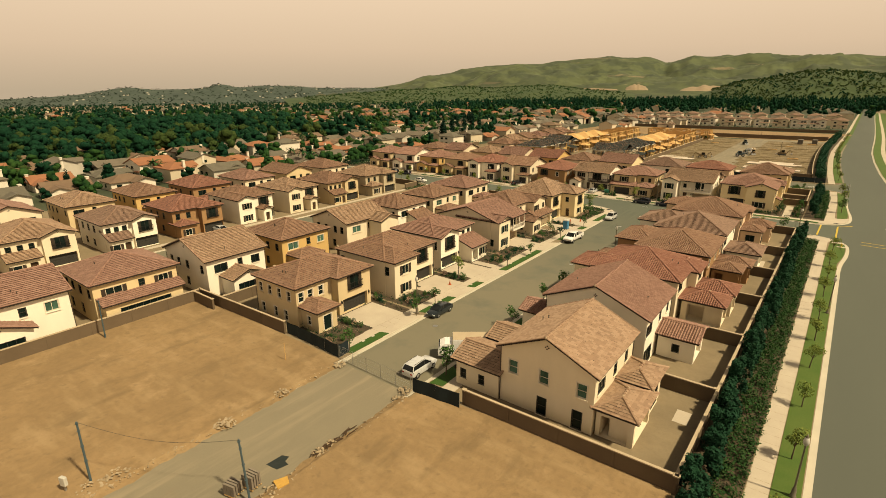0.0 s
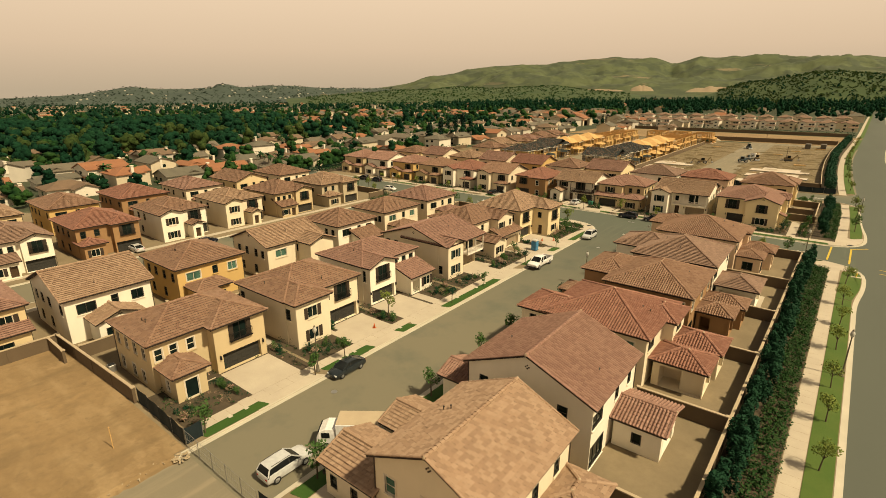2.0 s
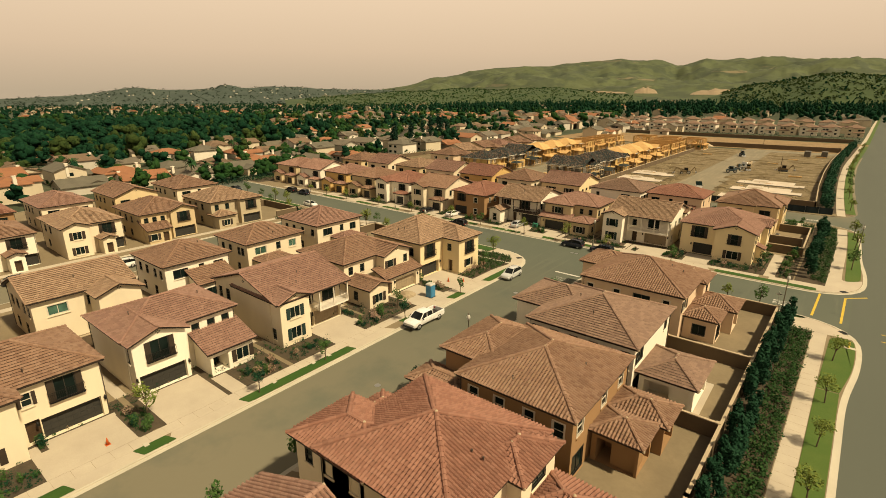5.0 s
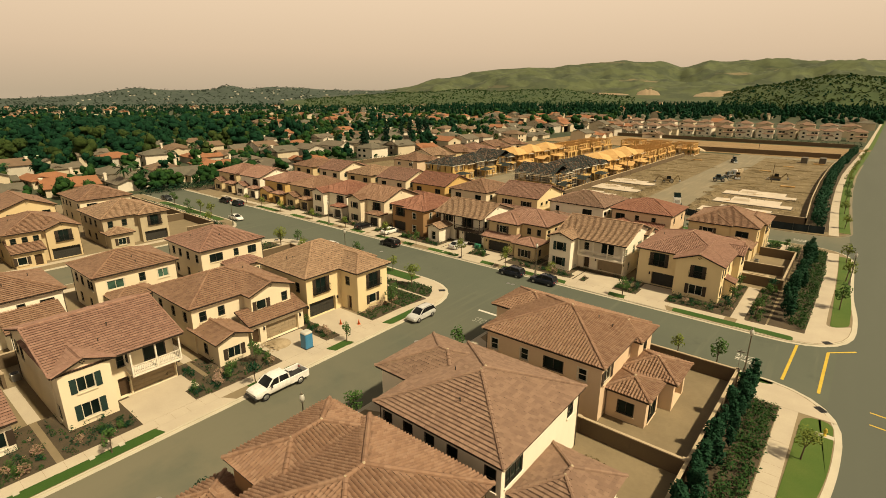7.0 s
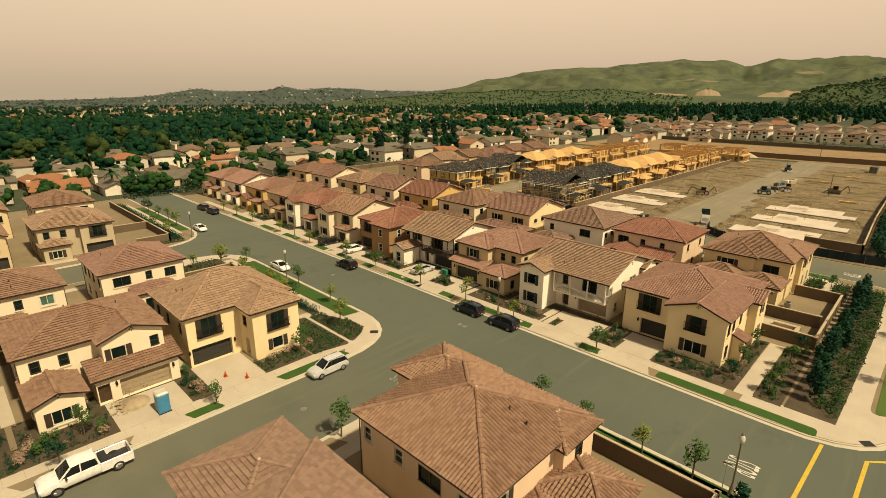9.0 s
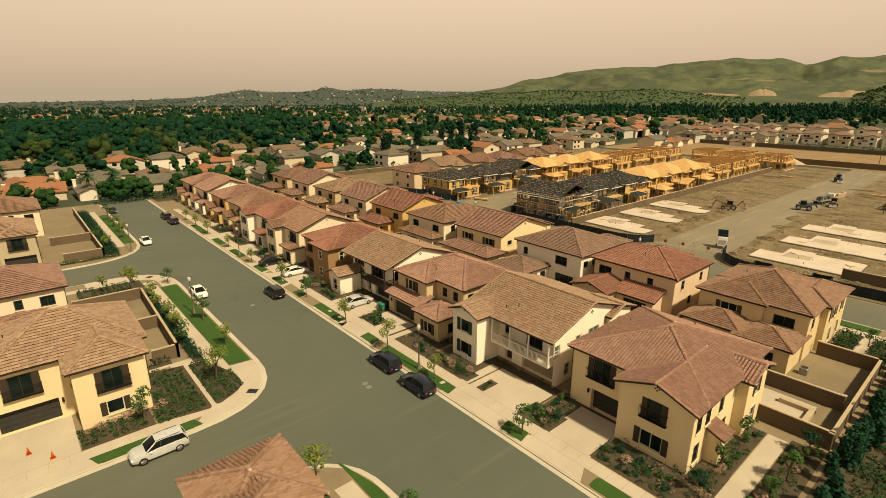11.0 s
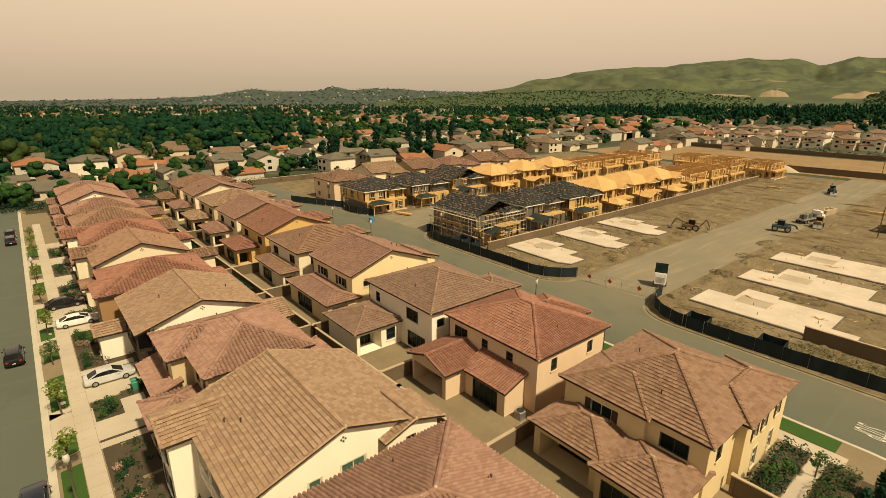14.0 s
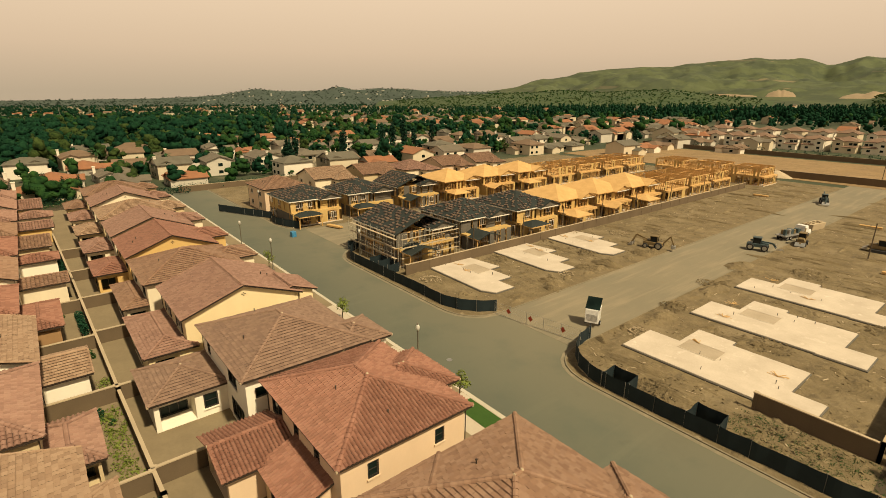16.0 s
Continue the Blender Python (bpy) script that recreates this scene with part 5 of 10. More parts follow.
# houses across the next street: fronts to the east
def front_house(label, x0, x1, y0, y1, wall, tiles, kind, roof="h"):
    w, e = y1 - y0, x1
    if kind == 0:
        vols = [(x0, x1 - 1.5, y0, y1, 6.1, roof), (x1 - 8, x1, y0 + w * 0.5, y1 - 0.15, 6.1, "h"), (x1 - 4, x1 + 1.2, y0 + 0.15, y0 + w * 0.4, 3.1, "h")]
        feats = [(1, "E", y0 + w * 0.75, 3.5, 1.7, 2.1, "b"), (1, "E", y0 + w * 0.75, 0.02, 4.6, 2.2, "G"), (2, "E", y0 + w * 0.2, 0.7, 1.5, 1.4, "s")] + row(0, "E", (y0 + w * 0.14, y0 + w * 0.34), 4.0, 0.9, 1.3, "p")
    elif kind == 1:
        vols = [(x0, x1 - 1.5, y0, y1, 6.1, roof), (x1 - 8, x1, y0 - 0.15, y0 + w * 0.45, 6.1, "gx"), (x1 - 4, x1 + 1.4, y0 + w * 0.5, y0 + w * 0.78, 3.2, "gx")]
        feats = [(1, "E", y0 + w * 0.22, 3.6, 1.5, 1.5, "s"), (1, "E", y0 + w * 0.22, 0.6, 1.5, 1.5, "s"), (0, "E", y0 + w * 0.72, 3.5, 1.8, 2.1, "b"), (0, "E", y0 + w * 0.86, 0.02, 2.6, 2.2, "G"), (2, "E", y0 + w * 0.64, 0.1, 1.1, 2.1, "D")]
    else:
        vols = [(x0, x1 - 0.8, y0, y1, 6.1, roof), (x1 - 7, x1, y0 + w * 0.48, y1 - 0.15, 6.1, "gx"), (x1 - 3, x1 + 1.6, y0 + 0.2, y0 + w * 0.46, 3.0, "sE")]
        feats = [(1, "E", y0 + w * 0.74, 3.5, 1.7, 2.1, "b"), (1, "E", y0 + w * 0.74, 0.02, 4.6, 2.2, "G"), (2, "E", y0 + w * 0.14, 0.7, 1.4, 1.4, "s"), (2, "E", y0 + w * 0.34, 0.1, 1.2, 2.1, "D")] + row(0, "E", (y0 + w * 0.12, y0 + w * 0.26, y0 + w * 0.4), 4.0, 0.8, 1.2, "p")
    feats += row(0, "S", (x0 + 3, x0 + 6, x0 + 9), 3.8, 0.9, 1.4, "p") + row(0, "S", (x0 + 4, x0 + 8), 0.8, 0.9, 1.4, "p")
    return house("house", label, vols, feats, wall, tiles, False, tile=(0.6, 0.42))

for y0, y1, wall, tiles, kind, label in ((3, 15, "cream", "rose", 2, "cream stucco house with arched porch"), (20, 32.4, "cream", "buff", 2, "cream stucco house with gabled garage front"),
                                         (36.4, 47.4, "white", "grey", 2, "white stucco house with gabled balcony front"), (50.6, 62.6, "brown", "red", 0, "russet brown stucco house with hip roof"),
                                         (66.2, 77.6, "white", "brown", 1, "white stucco house with arched entry"), (81, 92.4, "cream", "buff", 1, "cream stucco house with iron balcony"),
                                         (95, 107.2, "tan", "brown", 2, "tan stucco house with porch"), (110.8, 124, "grey", "buff", 0, "grey stucco corner house with balcony")):
    front_house(label, -128.5, -113.4, y0, y1, wall, tiles, kind)
for y0, y1, wall, tiles, roof in ((6, 18, "cream", "buff", "gy"), (22, 34, "cream", "rose", "gx"), (38, 49, "sand", "buff", "h"), (53, 64, "ochre", "brown", "h"), (68, 80, "brown", "red", "h"), (84, 95, "cream", "rose", "h"), (99, 110, "sand", "brown", "gx"), (114, 126, "cream", "brown", "h")):
    back_house("stucco house seen from behind over the roofs", -154, -139, y0, y1, wall, tiles, roof)

# row north of the cross street: fronts to the south
house("house", "yellow cream stucco corner house with red-brown barrel tiles and balcony",
      [(-23.8, -9.8, 162.2, 177.2, 6.2, "h", 0.36), (-17.2, -9.6, 160.0, 170, 6.1, "gy", 0.36), (-13.5, -8.6, 169, 174.6, 5.9, "gx", 0.36), (-10.6, -8.4, 163.2, 165.4, 2.9, "sE")],
      [(0, "S", -20.0, 3.5, 1.9, 2.2, "b"), (0, "S", -19.1, 0.02, 3.6, 2.3, "G"), (1, "S", -13.4, 3.6, 1.3, 1.9, "b"), (1, "S", -13.4, 0.7, 2.0, 1.6, "s")]
      + row(1, "E", (161.6, 163.4, 166.2), 3.8, 0.8, 1.5, "p") + row(2, "E", (171.8,), 3.8, 1.0, 1.5, "s") + row(1, "E", (161.8, 167.4), 0.8, 0.9, 1.6, "p") + [(2, "E", 171.8, 0.1, 1.1, 2.2, "w")] + row(0, "E", (175.8,), 3.9, 0.9, 1.3, "p"), "yellow", "rose", True, loose=42)
house("house", "cream stucco house with dark green shutters and white balcony",
      [(-39.0, -25.2, 161.4, 176.8, 6.0, "gx", 0.33, ("S", 1.7)), (-39.3, -34.2, 159.3, 166, 6.1, "gy", 0.38), (-29.5, -24.8, 172, 177.6, 5.9, "gx", 0.33), (-38.2, -31.0, 175, 178.4, 3.0, "h", 0.34)],
      row(1, "S", (-36.8,), 3.6, 1.4, 1.6, "g") + row(1, "S", (-36.8,), 0.7, 1.4, 1.6, "g") + [(0, "S", -33.2, 3.6, 0.8, 1.3, "p"), (0, "S", -29.2, 3.3, 2.2, 2.1, "p"), (0, "S", -28.6, 0.02, 4.6, 2.2, "G"), (0, "S", -33.0, 0.1, 1.1, 2.2, "D")]
      + row(0, "E", (162.9, 166.8), 3.7, 0.9, 1.4, "v") + row(0, "E", (169.8,), 3.9, 1.9, 1.3, "v") + row(2, "E", (174.6,), 4.0, 0.8, 1.2, "p") + row(0, "E", (165, 171), 0.8, 0.9, 1.5, "v"), "white", "buff", False, tile=(0.42, 0.36), garage=GARAGE_T, loose=42)
house("house", "tan stucco house with hip roofs and one-storey hipped entry",
      [(-55.0, -41.8, 164.2, 174.9, 6.1, "h"), (-55, -47.4, 162.4, 170, 6.0, "h"), (-47.0, -41.6, 159.6, 165, 3.1, "h"), (-55.2, -47, 160.8, 163.6, 2.9, "sS", 0.34), (-49.0, -41.2, 173.8, 178.2, 3.0, "h", 0.34)],
      [(3, "S", -51.2, 0.02, 4.9, 2.2, "G"), (1, "S", -51.2, 3.8, 1.7, 1.5, "s"), (2, "S", -44.3, 0.6, 1.6, 1.5, "s"), (2, "E", 162.2, 0.7, 0.8, 1.3, "p")] + row(0, "S", (-46, -43.8), 4.0, 0.8, 1.2, "p") + row(0, "E", (166, 169, 172.6), 3.8, 0.9, 1.3, "p") + [(4, "E", 176.0, 0.05, 3.0, 2.3, "O")], "tan", "rose", True, tile=(0.36, 0.4))
house("house", "white stucco house with arched entry wing and dark timber balcony",
      [(-68.2, -55.4, 161.2, 175.0, 6.0, "gx", 0.33, ("S", 1.4)), (-68.2, -64.2, 158.2, 163, 3.2, "gy", 0.4), (-63.3, -56.2, 173.6, 178.8, 3.1, "gy", 0.34)],
      [(1, "S", -66.2, 0.5, 1.1, 1.8, "w"), (0, "S", -60.2, 3.4, 1.8, 2.1, "b"), (0, "S", -65.6, 3.9, 1.6, 1.4, "s"), (0, "S", -58.8, 0.02, 4.7, 2.2, "G"), (0, "S", -63, 0.1, 1.1, 2.2, "D")] + row(0, "E", (163.6, 169, 173), 3.8, 0.9, 1.4, "p"), "white", "buff", False, tile=(0.45, 0.4))
house("house", "russet brown stucco house with hip roof",
      [(-81.2, -69.8, 160.4, 173.6, 6.1, "h"), (-76, -69.6, 159.2, 166, 6.0, "h"), (-81.3, -71.1, 172.8, 177.3, 3.1, "h", 0.34)],
      [(1, "S", -72.8, 3.8, 1.0, 1.4, "w"), (1, "S", -72.8, 0.8, 1.0, 1.5, "w"), (0, "S", -78.2, 0.02, 4.6, 2.2, "G"), (0, "S", -78.2, 3.6, 1.6, 1.9, "b")] + row(1, "E", (162.2, 164.6), 3.8, 0.8, 1.4, "w") + row(0, "E", (168, 171), 3.8, 0.8, 1.4, "w"), "brown", "red", True, tile=(0.4, 0.42))
for x0, x1, wall, tiles, roof, label in ((-95, -83.4, "cream", "brown", "gx", "cream stucco house with iron balcony and porch"), (-109.4, -97, "white", "red", "h", "white stucco house with red hip roof"),
                                         (-122, -111, "tan", "brown", "h", "tan stucco house with porch"), (-135, -124, "ochre", "rose", "h", "ochre stucco house with hip roof"), (-148.5, -137, "white", "rose", "gx", "white stucco house with dark shutters"), (-162, -150.5, "tan", "rose", "h", "tan stucco house at the end of the street")):
    house("house", label, [(x0, x1, 160.6, 173.6, 6.1, roof), (x0, x0 + 5.4, 158.6, 164, 6.0 if x0 > -110 else 3.2, "gy"), (x1 - 4.6, x1 - 0.15, 158.8, 162, 3.0, "h"), (x0 + 0.4 + (x0 % 3), x0 + 6.6 + (x0 % 5), 172.6, 178 + (x0 % 2), 3.1, "h" if x0 % 4 > 2 else "gy", 0.34)],
          [(0, "S", x1 - 3, 3.6, 1.5, 1.9, "b"), (1, "S", x0 + 2.7, 0.6, 1.4, 1.5, "s"), (2, "S", x1 - 2.4, 0.02, 2.8, 2.2, "G")] + ([(1, "S", x0 + 2.7, 3.7, 1.4, 1.5, "s")] if x0 > -110 else []) + row(0, "E", (163.4, 168, 171.6), 3.8, 0.9, 1.4, "p"), wall, tiles, True, tile=(0.5, 0.42))

# row behind it: fronts to the back street in the north
house("house", "sand stucco corner house with many-hipped brown roof and broad rear wing",
      [(-22.4, -9.2, 189.6, 203.4, 6.2, "h", 0.4), (-22.6, -14, 189.2, 196, 6.1, "h", 0.38), (-14.5, -8.5, 194.5, 204.6, 6.1, "h", 0.38), (-22.6, -15.2, 185.2, 191.6, 3.3, "h", 0.34), (-16, -9.4, 184.6, 191, 3.2, "h", 0.34)],
      [(1, "S", -18.4, 3.9, 2.0, 1.2, "s"), (0, "S", -12.2, 3.9, 2.2, 1.2, "p"), (3, "S", -19, 0.05, 5.0, 2.4, "O"), (4, "S", -13.2, 0.1, 3.6, 2.1, "p")] + row(0, "E", (192.0,), 3.9, 0.8, 1.2, "p") + row(2, "E", (197, 199, 202), 3.8, 0.8, 1.5, "s") + row(2, "E", (198, 201.6), 0.6, 0.9, 1.8, "w"), "sand", "brown", False, tile=(0.42, 0.36), loose=42)
house("house", "pink cream stucco house with a red barrel-tiled hip roof",
      [(-39.2, -25.3, 189.6, 201.6, 6.2, "h", 0.36), (-36, -29, 196, 203.4, 6.1, "h", 0.36), (-39.2, -32.6, 184.2, 191, 3.1, "gy", 0.34), (-33.4, -26.8, 186.8, 190.6, 2.9, "sS", 0.36)],
      row(0, "S", (-36.8,), 3.9, 2.0, 1.3, "p") + row(0, "S", (-33.0, -29.4), 4.0, 0.8, 1.2, "p") + [(2, "S", -36, 0.05, 4.8, 2.3, "O"), (3, "S", -30, 0.05, 3.4, 2.2, "p")] + row(0, "E", (192.6, 198.6), 4.0, 0.8, 1.2, "p") + row(0, "E", (195.5,), 1, 0.8, 1.2, "p"), "pink", "red", True, loose=42)
house("house", "cream stucco house with a flat-tiled hip roof and open patio",
      [(-54.2, -39.9, 188.2, 201.2, 6.2, "h", 0.36), (-46, -40, 198, 203.6, 6.0, "h", 0.36), (-54.2, -46.2, 181.8, 189.2, 3.1, "h", 0.36)],
      row(0, "S", (-51.8,), 3.9, 0.8, 1.2, "p") + row(0, "S", (-44.2,), 3.8, 2.2, 1.4, "p") + [(0, "S", -43.4, 0.3, 3.4, 1.9, "p"), (2, "E", 184.2, 0.05, 3.0, 2.45, "O"), (2, "E", 187.1, 0.9, 1.2, 1.4, "p")] + row(0, "E", (190, 192.4, 194.8, 197.2), 4.1, 1.0, 0.9, "p"), "white", "grey", False, tile=(0.45, 0.38), loose=42)
house("house", "yellow stucco house with a gable end and small windows",
      [(-69.2, -56.4, 187.2, 201.2, 6.2, "gx", 0.36), (-63, -57, 197, 203.4, 5.9, "gx", 0.34), (-69.0, -55.9, 183.1, 188.6, 3.1, "h", 0.34)],
      row(0, "S", (-65.6, -60), 3.8, 1.9, 1.3, "s") + [(2, "S", -63.6, 0.1, 4.4, 2.1, "p"), (2, "E", 185.4, 0.05, 2.4, 2.3, "O")] + row(0, "E", (190, 192.6, 195.2, 197.8), 4.2, 1.0, 0.7, "p"), "yellow", "rose", False, tile=(0.45, 0.4))
for x0, x1, wall, tiles, roof in ((-83.6, -71, "cream", "brown", "h"), (-98, -85, "ochre", "red", "gx"), (-112.6, -100, "cream", "rose", "gx"), (-127, -115, "tan", "buff", "h"), (-141.5, -130, "cream", "rose", "gx"), (-156, -144.5, "sand", "brown", "h")):
    wy = 183.4 if x0 > -90 else 182.0
    house("house", "stucco house with tiled roof and rear wing along the garden wall", [(x0, x1, 186, 199.4, 6.1, roof), (x0 + 0.8, x1 - 0.6 if x0 > -90 else x0 + 9.4, wy, 187.4, 3.1, "h"), (x0 + 2, x0 + 8, 196, 202.4, 6, "h")],
          row(0, "S", (x0 + 3, x1 - 3), 3.8, 1.8, 1.3, "p") + [(1, "S", x0 + 5, 0.1, 3.6, 2.1, "p"), (1, "E", wy + 1.9, 0.05, 2.2, 2.3, "O")] + row(0, "E", (189, 193, 197), 3.9, 1.0, 1.2, "p"), wall, tiles, False, tile=(0.5, 0.42))

balcony(-53.5, -51.5, 92.6, 97.6, 3.05, "ENS", WHITEWOOD, "white painted timber balcony over the garage", 6.1)
balcony(-34.0, -25.7, 161.5, 163.5, 3.05, "SE", WHITEWOOD, "white painted timber balcony over the garage", 6.1)
balcony(-62.6, -55.9, 161.3, 163.1, 3.05, "SE", FASCIA, "dark stained timber balcony over the garage", 6.1)

# ---- plants ----
def leaf_cloud(mb, rng, c, r, n, size, flat=0.0):
    """Small leaf clumps through an uneven lobe."""
    for _ in range(n):
        while True:
            d = Vector((rng.uniform(-1, 1), rng.uniform(-1, 1), rng.uniform(-1, 1)))
            if 0.2 < d.length < 1:
                break
        d = d.normalized() * (d.length ** 0.45)
        p = Vector((c[0] + d.x * r[0], c[1] + d.y * r[1], c[2] + d.z * r[2]))
        a = Vector((rng.uniform(-1, 1), rng.uniform(-1, 1), rng.uniform(-0.6, 0.6))).normalized()
        b = (d + Vector((rng.uniform(-0.5, 0.5), rng.uniform(-0.5, 0.5), rng.uniform(0, 0.8)))).cross(a).normalized()
        s = size * rng.uniform(0.6, 1.3)
        k = len(mb.v)
        mb.v += [tuple(p - a * s), tuple(p + b * s * 0.6), tuple(p + a * s), tuple(p - b * s * 0.6)]
        mb.f.append((k, k + 1, k + 2, k + 3))

def tree_meshes(seed, h, spread, lobes, n, size, leafmat, bare=0.38, slim=False):
    rng = random.Random(seed)
    t, c = MB(), MB()
    lean = (rng.uniform(-0.15, 0.15) * spread, rng.uniform(-0.15, 0.15) * spread)
    fork = h * bare
    r = 0.018 * h + 0.02
    t.tube((0, 0, -0.05), (lean[0] * 0.4, lean[1] * 0.4, fork), r, r * 0.75, 7)
    t.tube((lean[0] * 0.4, lean[1] * 0.4, fork), (lean[0], lean[1], h * 0.86), r * 0.72, r * 0.2, 6)
    for i in range(lobes):
        a = 2 * math.pi * (i + rng.random() * 0.7) / lobes
        z = fork + (h - fork) * rng.uniform(0.25, 0.85)
        q = spread * rng.uniform(0.3, 0.62) * (1.15 - 0.6 * (z - fork) / (h - fork) if slim else 1.0)
        x, y = lean[0] + math.cos(a) * q, lean[1] + math.sin(a) * q
        t.tube((lean[0] * 0.5, lean[1] * 0.5, fork * rng.uniform(0.9, 1.3)), (x, y, z), r * 0.42, r * 0.12, 5)
        leaf_cloud(c, rng, (x, y, z), (spread * rng.uniform(0.36, 0.55), spread * rng.uniform(0.36, 0.55), (h - fork) * rng.uniform(0.18, 0.3)), n // (lobes + 1), size)
    leaf_cloud(c, rng, (lean[0], lean[1], h * 0.84), (spread * 0.42, spread * 0.42, h * 0.16), n // (lobes + 1), size)
    return t.mesh("trunk", BARK), c.mesh("crown", leafmat)

def plant_tree(kinds, x, y, rng, label, group, z=LOT, scale=None, category="tree"):
    tm, cm = rng.choice(kinds)
    s = scale or rng.uniform(0.8, 1.15)
    at_ = pose(x, y, z, 0, 0, rng.uniform(0, 360)) @ Matrix.Diagonal((s, s, s * rng.uniform(0.92, 1.1), 1))
    if kinds is COLUMN:                               # the stem of a column is hidden in its crown
        root = new("tree", cm)
        root.matrix_basis = at_
        return tagged(root, label, category, group)
    root = thing("tree", at_, label, category, group)
    part("trunk", tm, None, root), part("crown", cm, None, root)
    return root

rng = random.Random(5)
YOUNG = [tree_meshes(i, 4.0, 1.25, 5, 330, 0.15, LEAF if i % 2 else LEAF_Y) for i in range(5)]
SMALL = [tree_meshes(20 + i, 2.9, 0.95, 4, 260, 0.13, LEAF_D if i % 2 else LEAF) for i in range(3)]
AIRY = [tree_meshes(30 + i, 4.4, 1.6, 6, 520, 0.14, LEAF_Y) for i in range(2)]
COLUMN = [tree_meshes(40 + i, 4.3, 0.95, 8, 620, 0.2, LEAF_D, 0.1, True) for i in range(4)]
SPIRE = [tree_meshes(80 + i, 15, 2.4, 12, 620, 0.55, LEAF_W2, 0.1, True) for i in range(3)]

for y in (38.9, 52.2, 56.8, 78.8, 87.8, 102.2, 115.4):
    plant_tree(SMALL, -44.8, y, rng, "young staked street tree with a dark round crown", "street trees", scale=rng.uniform(0.9, 1.1))
for x, y, k in ((-49.3, 69.2, 1.0), (-48.6, 104.6, 0.8), (-48.4, 127.4, 0.9)):
    plant_tree(YOUNG, x, y, rng, "young leafy tree in a front garden", "garden trees", scale=k)
for y in (41.7, 57.2, 67.0, 74.5, 89.6, 104.6, 121.6):
    plant_tree(SMALL, -31.4, y, rng, "young street tree with a small dark crown", "street trees", scale=rng.uniform(1.1, 1.3))
for x in (-22.6, -35.6, -44.8, -55, -67.2, -76.7, -90, -103, -116.7, -126, -134):
    plant_tree(YOUNG, x, 154.0, rng, "young street tree in the parkway grass", "street trees", scale=rng.uniform(0.75, 0.95))
for x in (-33.2, -57.7, -84.6):
    plant_tree(YOUNG, x, 207.1, random.Random(str(x)), "young street tree in the back street's parkway", "street trees", scale=0.9)
for x in (-59.4, -68.6, -88, -125, -131, -138, -146):
    plant_tree(YOUNG, x, 138.9, rng, "young street tree in the parkway grass", "street trees", scale=rng.uniform(0.8, 1.0))
plant_tree(AIRY, -51.4, 135.2, rng, "airy light green tree in the corner planting", "garden trees", scale=0.95)
plant_tree(AIRY, -29.4, 136.2, rng, "airy light green tree in the corner planting", "garden trees", scale=0.95)
plant_tree(AIRY, -86, 133.4, rng, "airy light green tree in the corner planting", "garden trees", scale=1.1)
for x, y in ((-63, 134.8), (-66.4, 135.2), (-67.4, 135.0), (-71, 135.0), (-77, 134.9), (-81, 135), (-90, 130), (-92, 122), (-118, 134.6), (-126, 134), (-5.8, 139.3), (-10.2, 139.4), (-16, 139.4), (-21, 139.3)):
    plant_tree(YOUNG, x, y, rng, "young tree beside the garden wall", "garden trees", scale=rng.uniform(0.65, 0.95))
for y in (9, 19, 29, 39, 49.2, 59.2, 69.2, 78, 85.8, 97, 106, 115, 126.4):
    plant_tree(AIRY, xe(2.75, y), y, rng, "slender light green street tree on the grass verge", "avenue trees", scale=rng.uniform(0.62, 0.82))
for y in (170, 186, 199, 232, 252, 272, 292, 312, 332, 352, 372, 392, 412, 432):
    plant_tree(YOUNG, xe(3.1, y), y, rng, "street tree on the avenue's grass verge", "avenue trees", scale=rng.uniform(0.9, 1.2))
y = 20.0
while y < 136.5:
    plant_tree(COLUMN, xe(rng.choice((-3.6, -2.75)) + rng.uniform(-0.2, 0.25), y), y, rng, "dark columnar evergreen against the garden wall", "evergreen screen", scale=rng.uniform(0.5, 0.86))
    y += rng.uniform(0.62, 1.0)
y = 160.0
while y < 204:
    plant_tree(COLUMN, xe(-3.3 + rng.uniform(-0.4, 1.2), y), y, rng, "dark columnar evergreen against the garden wall", "evergreen screen", scale=rng.uniform(0.65, 1.0))
    y += rng.uniform(1.6, 2.4)
sb = MB()
y = 228.0
while y < 452:
    h = rng.uniform(3.2, 5.2)
    leaf_cloud(sb, rng, (xe(-2.6 + rng.uniform(-0.6, 1.2), y), y, LOT + h * 0.5), (1.1, 1.1, h * 0.5), 130, 0.32)
    y += rng.uniform(1.7, 2.6)
whole("evergreen_belt", sb, LEAF_D, "dark evergreen belt beside the avenue footway", "hedge", "stuff")
for x, y in ((-8.4, 163.5), (-4.2, 166.2), (-8.4, 169.4), (-4.6, 158.6), (-4.2, 162.6), (-4.0, 171.4), (-8.6, 159.2), (-6.6, 198.6), (-5.2, 201.4), (-7.2, 196.4), (-36.3, 203.8), (-52, 203.6), (-25, 203.8), (-57.6, 204)):
    plant_tree(SMALL, x, y, rng, "small leafy garden tree beside the house", "garden trees", scale=rng.uniform(0.75, 1.1))

def shrub_mesh(seed, r, h, n, size, mat):
    rg = random.Random(seed)
    mb = MB()
    for i in range(3):
        mb.tube((0, 0, -0.03), (rg.uniform(-r, r) * 0.5, rg.uniform(-r, r) * 0.5, h * 0.6), 0.02, 0.008, 4)
    for i in range(3):
        leaf_cloud(mb, rg, (rg.uniform(-0.35, 0.35) * r, rg.uniform(-0.35, 0.35) * r, h * 0.52), (r * 0.75, r * 0.75, h * 0.48), n // 3, size)
    return mb.mesh("shrub", mat)

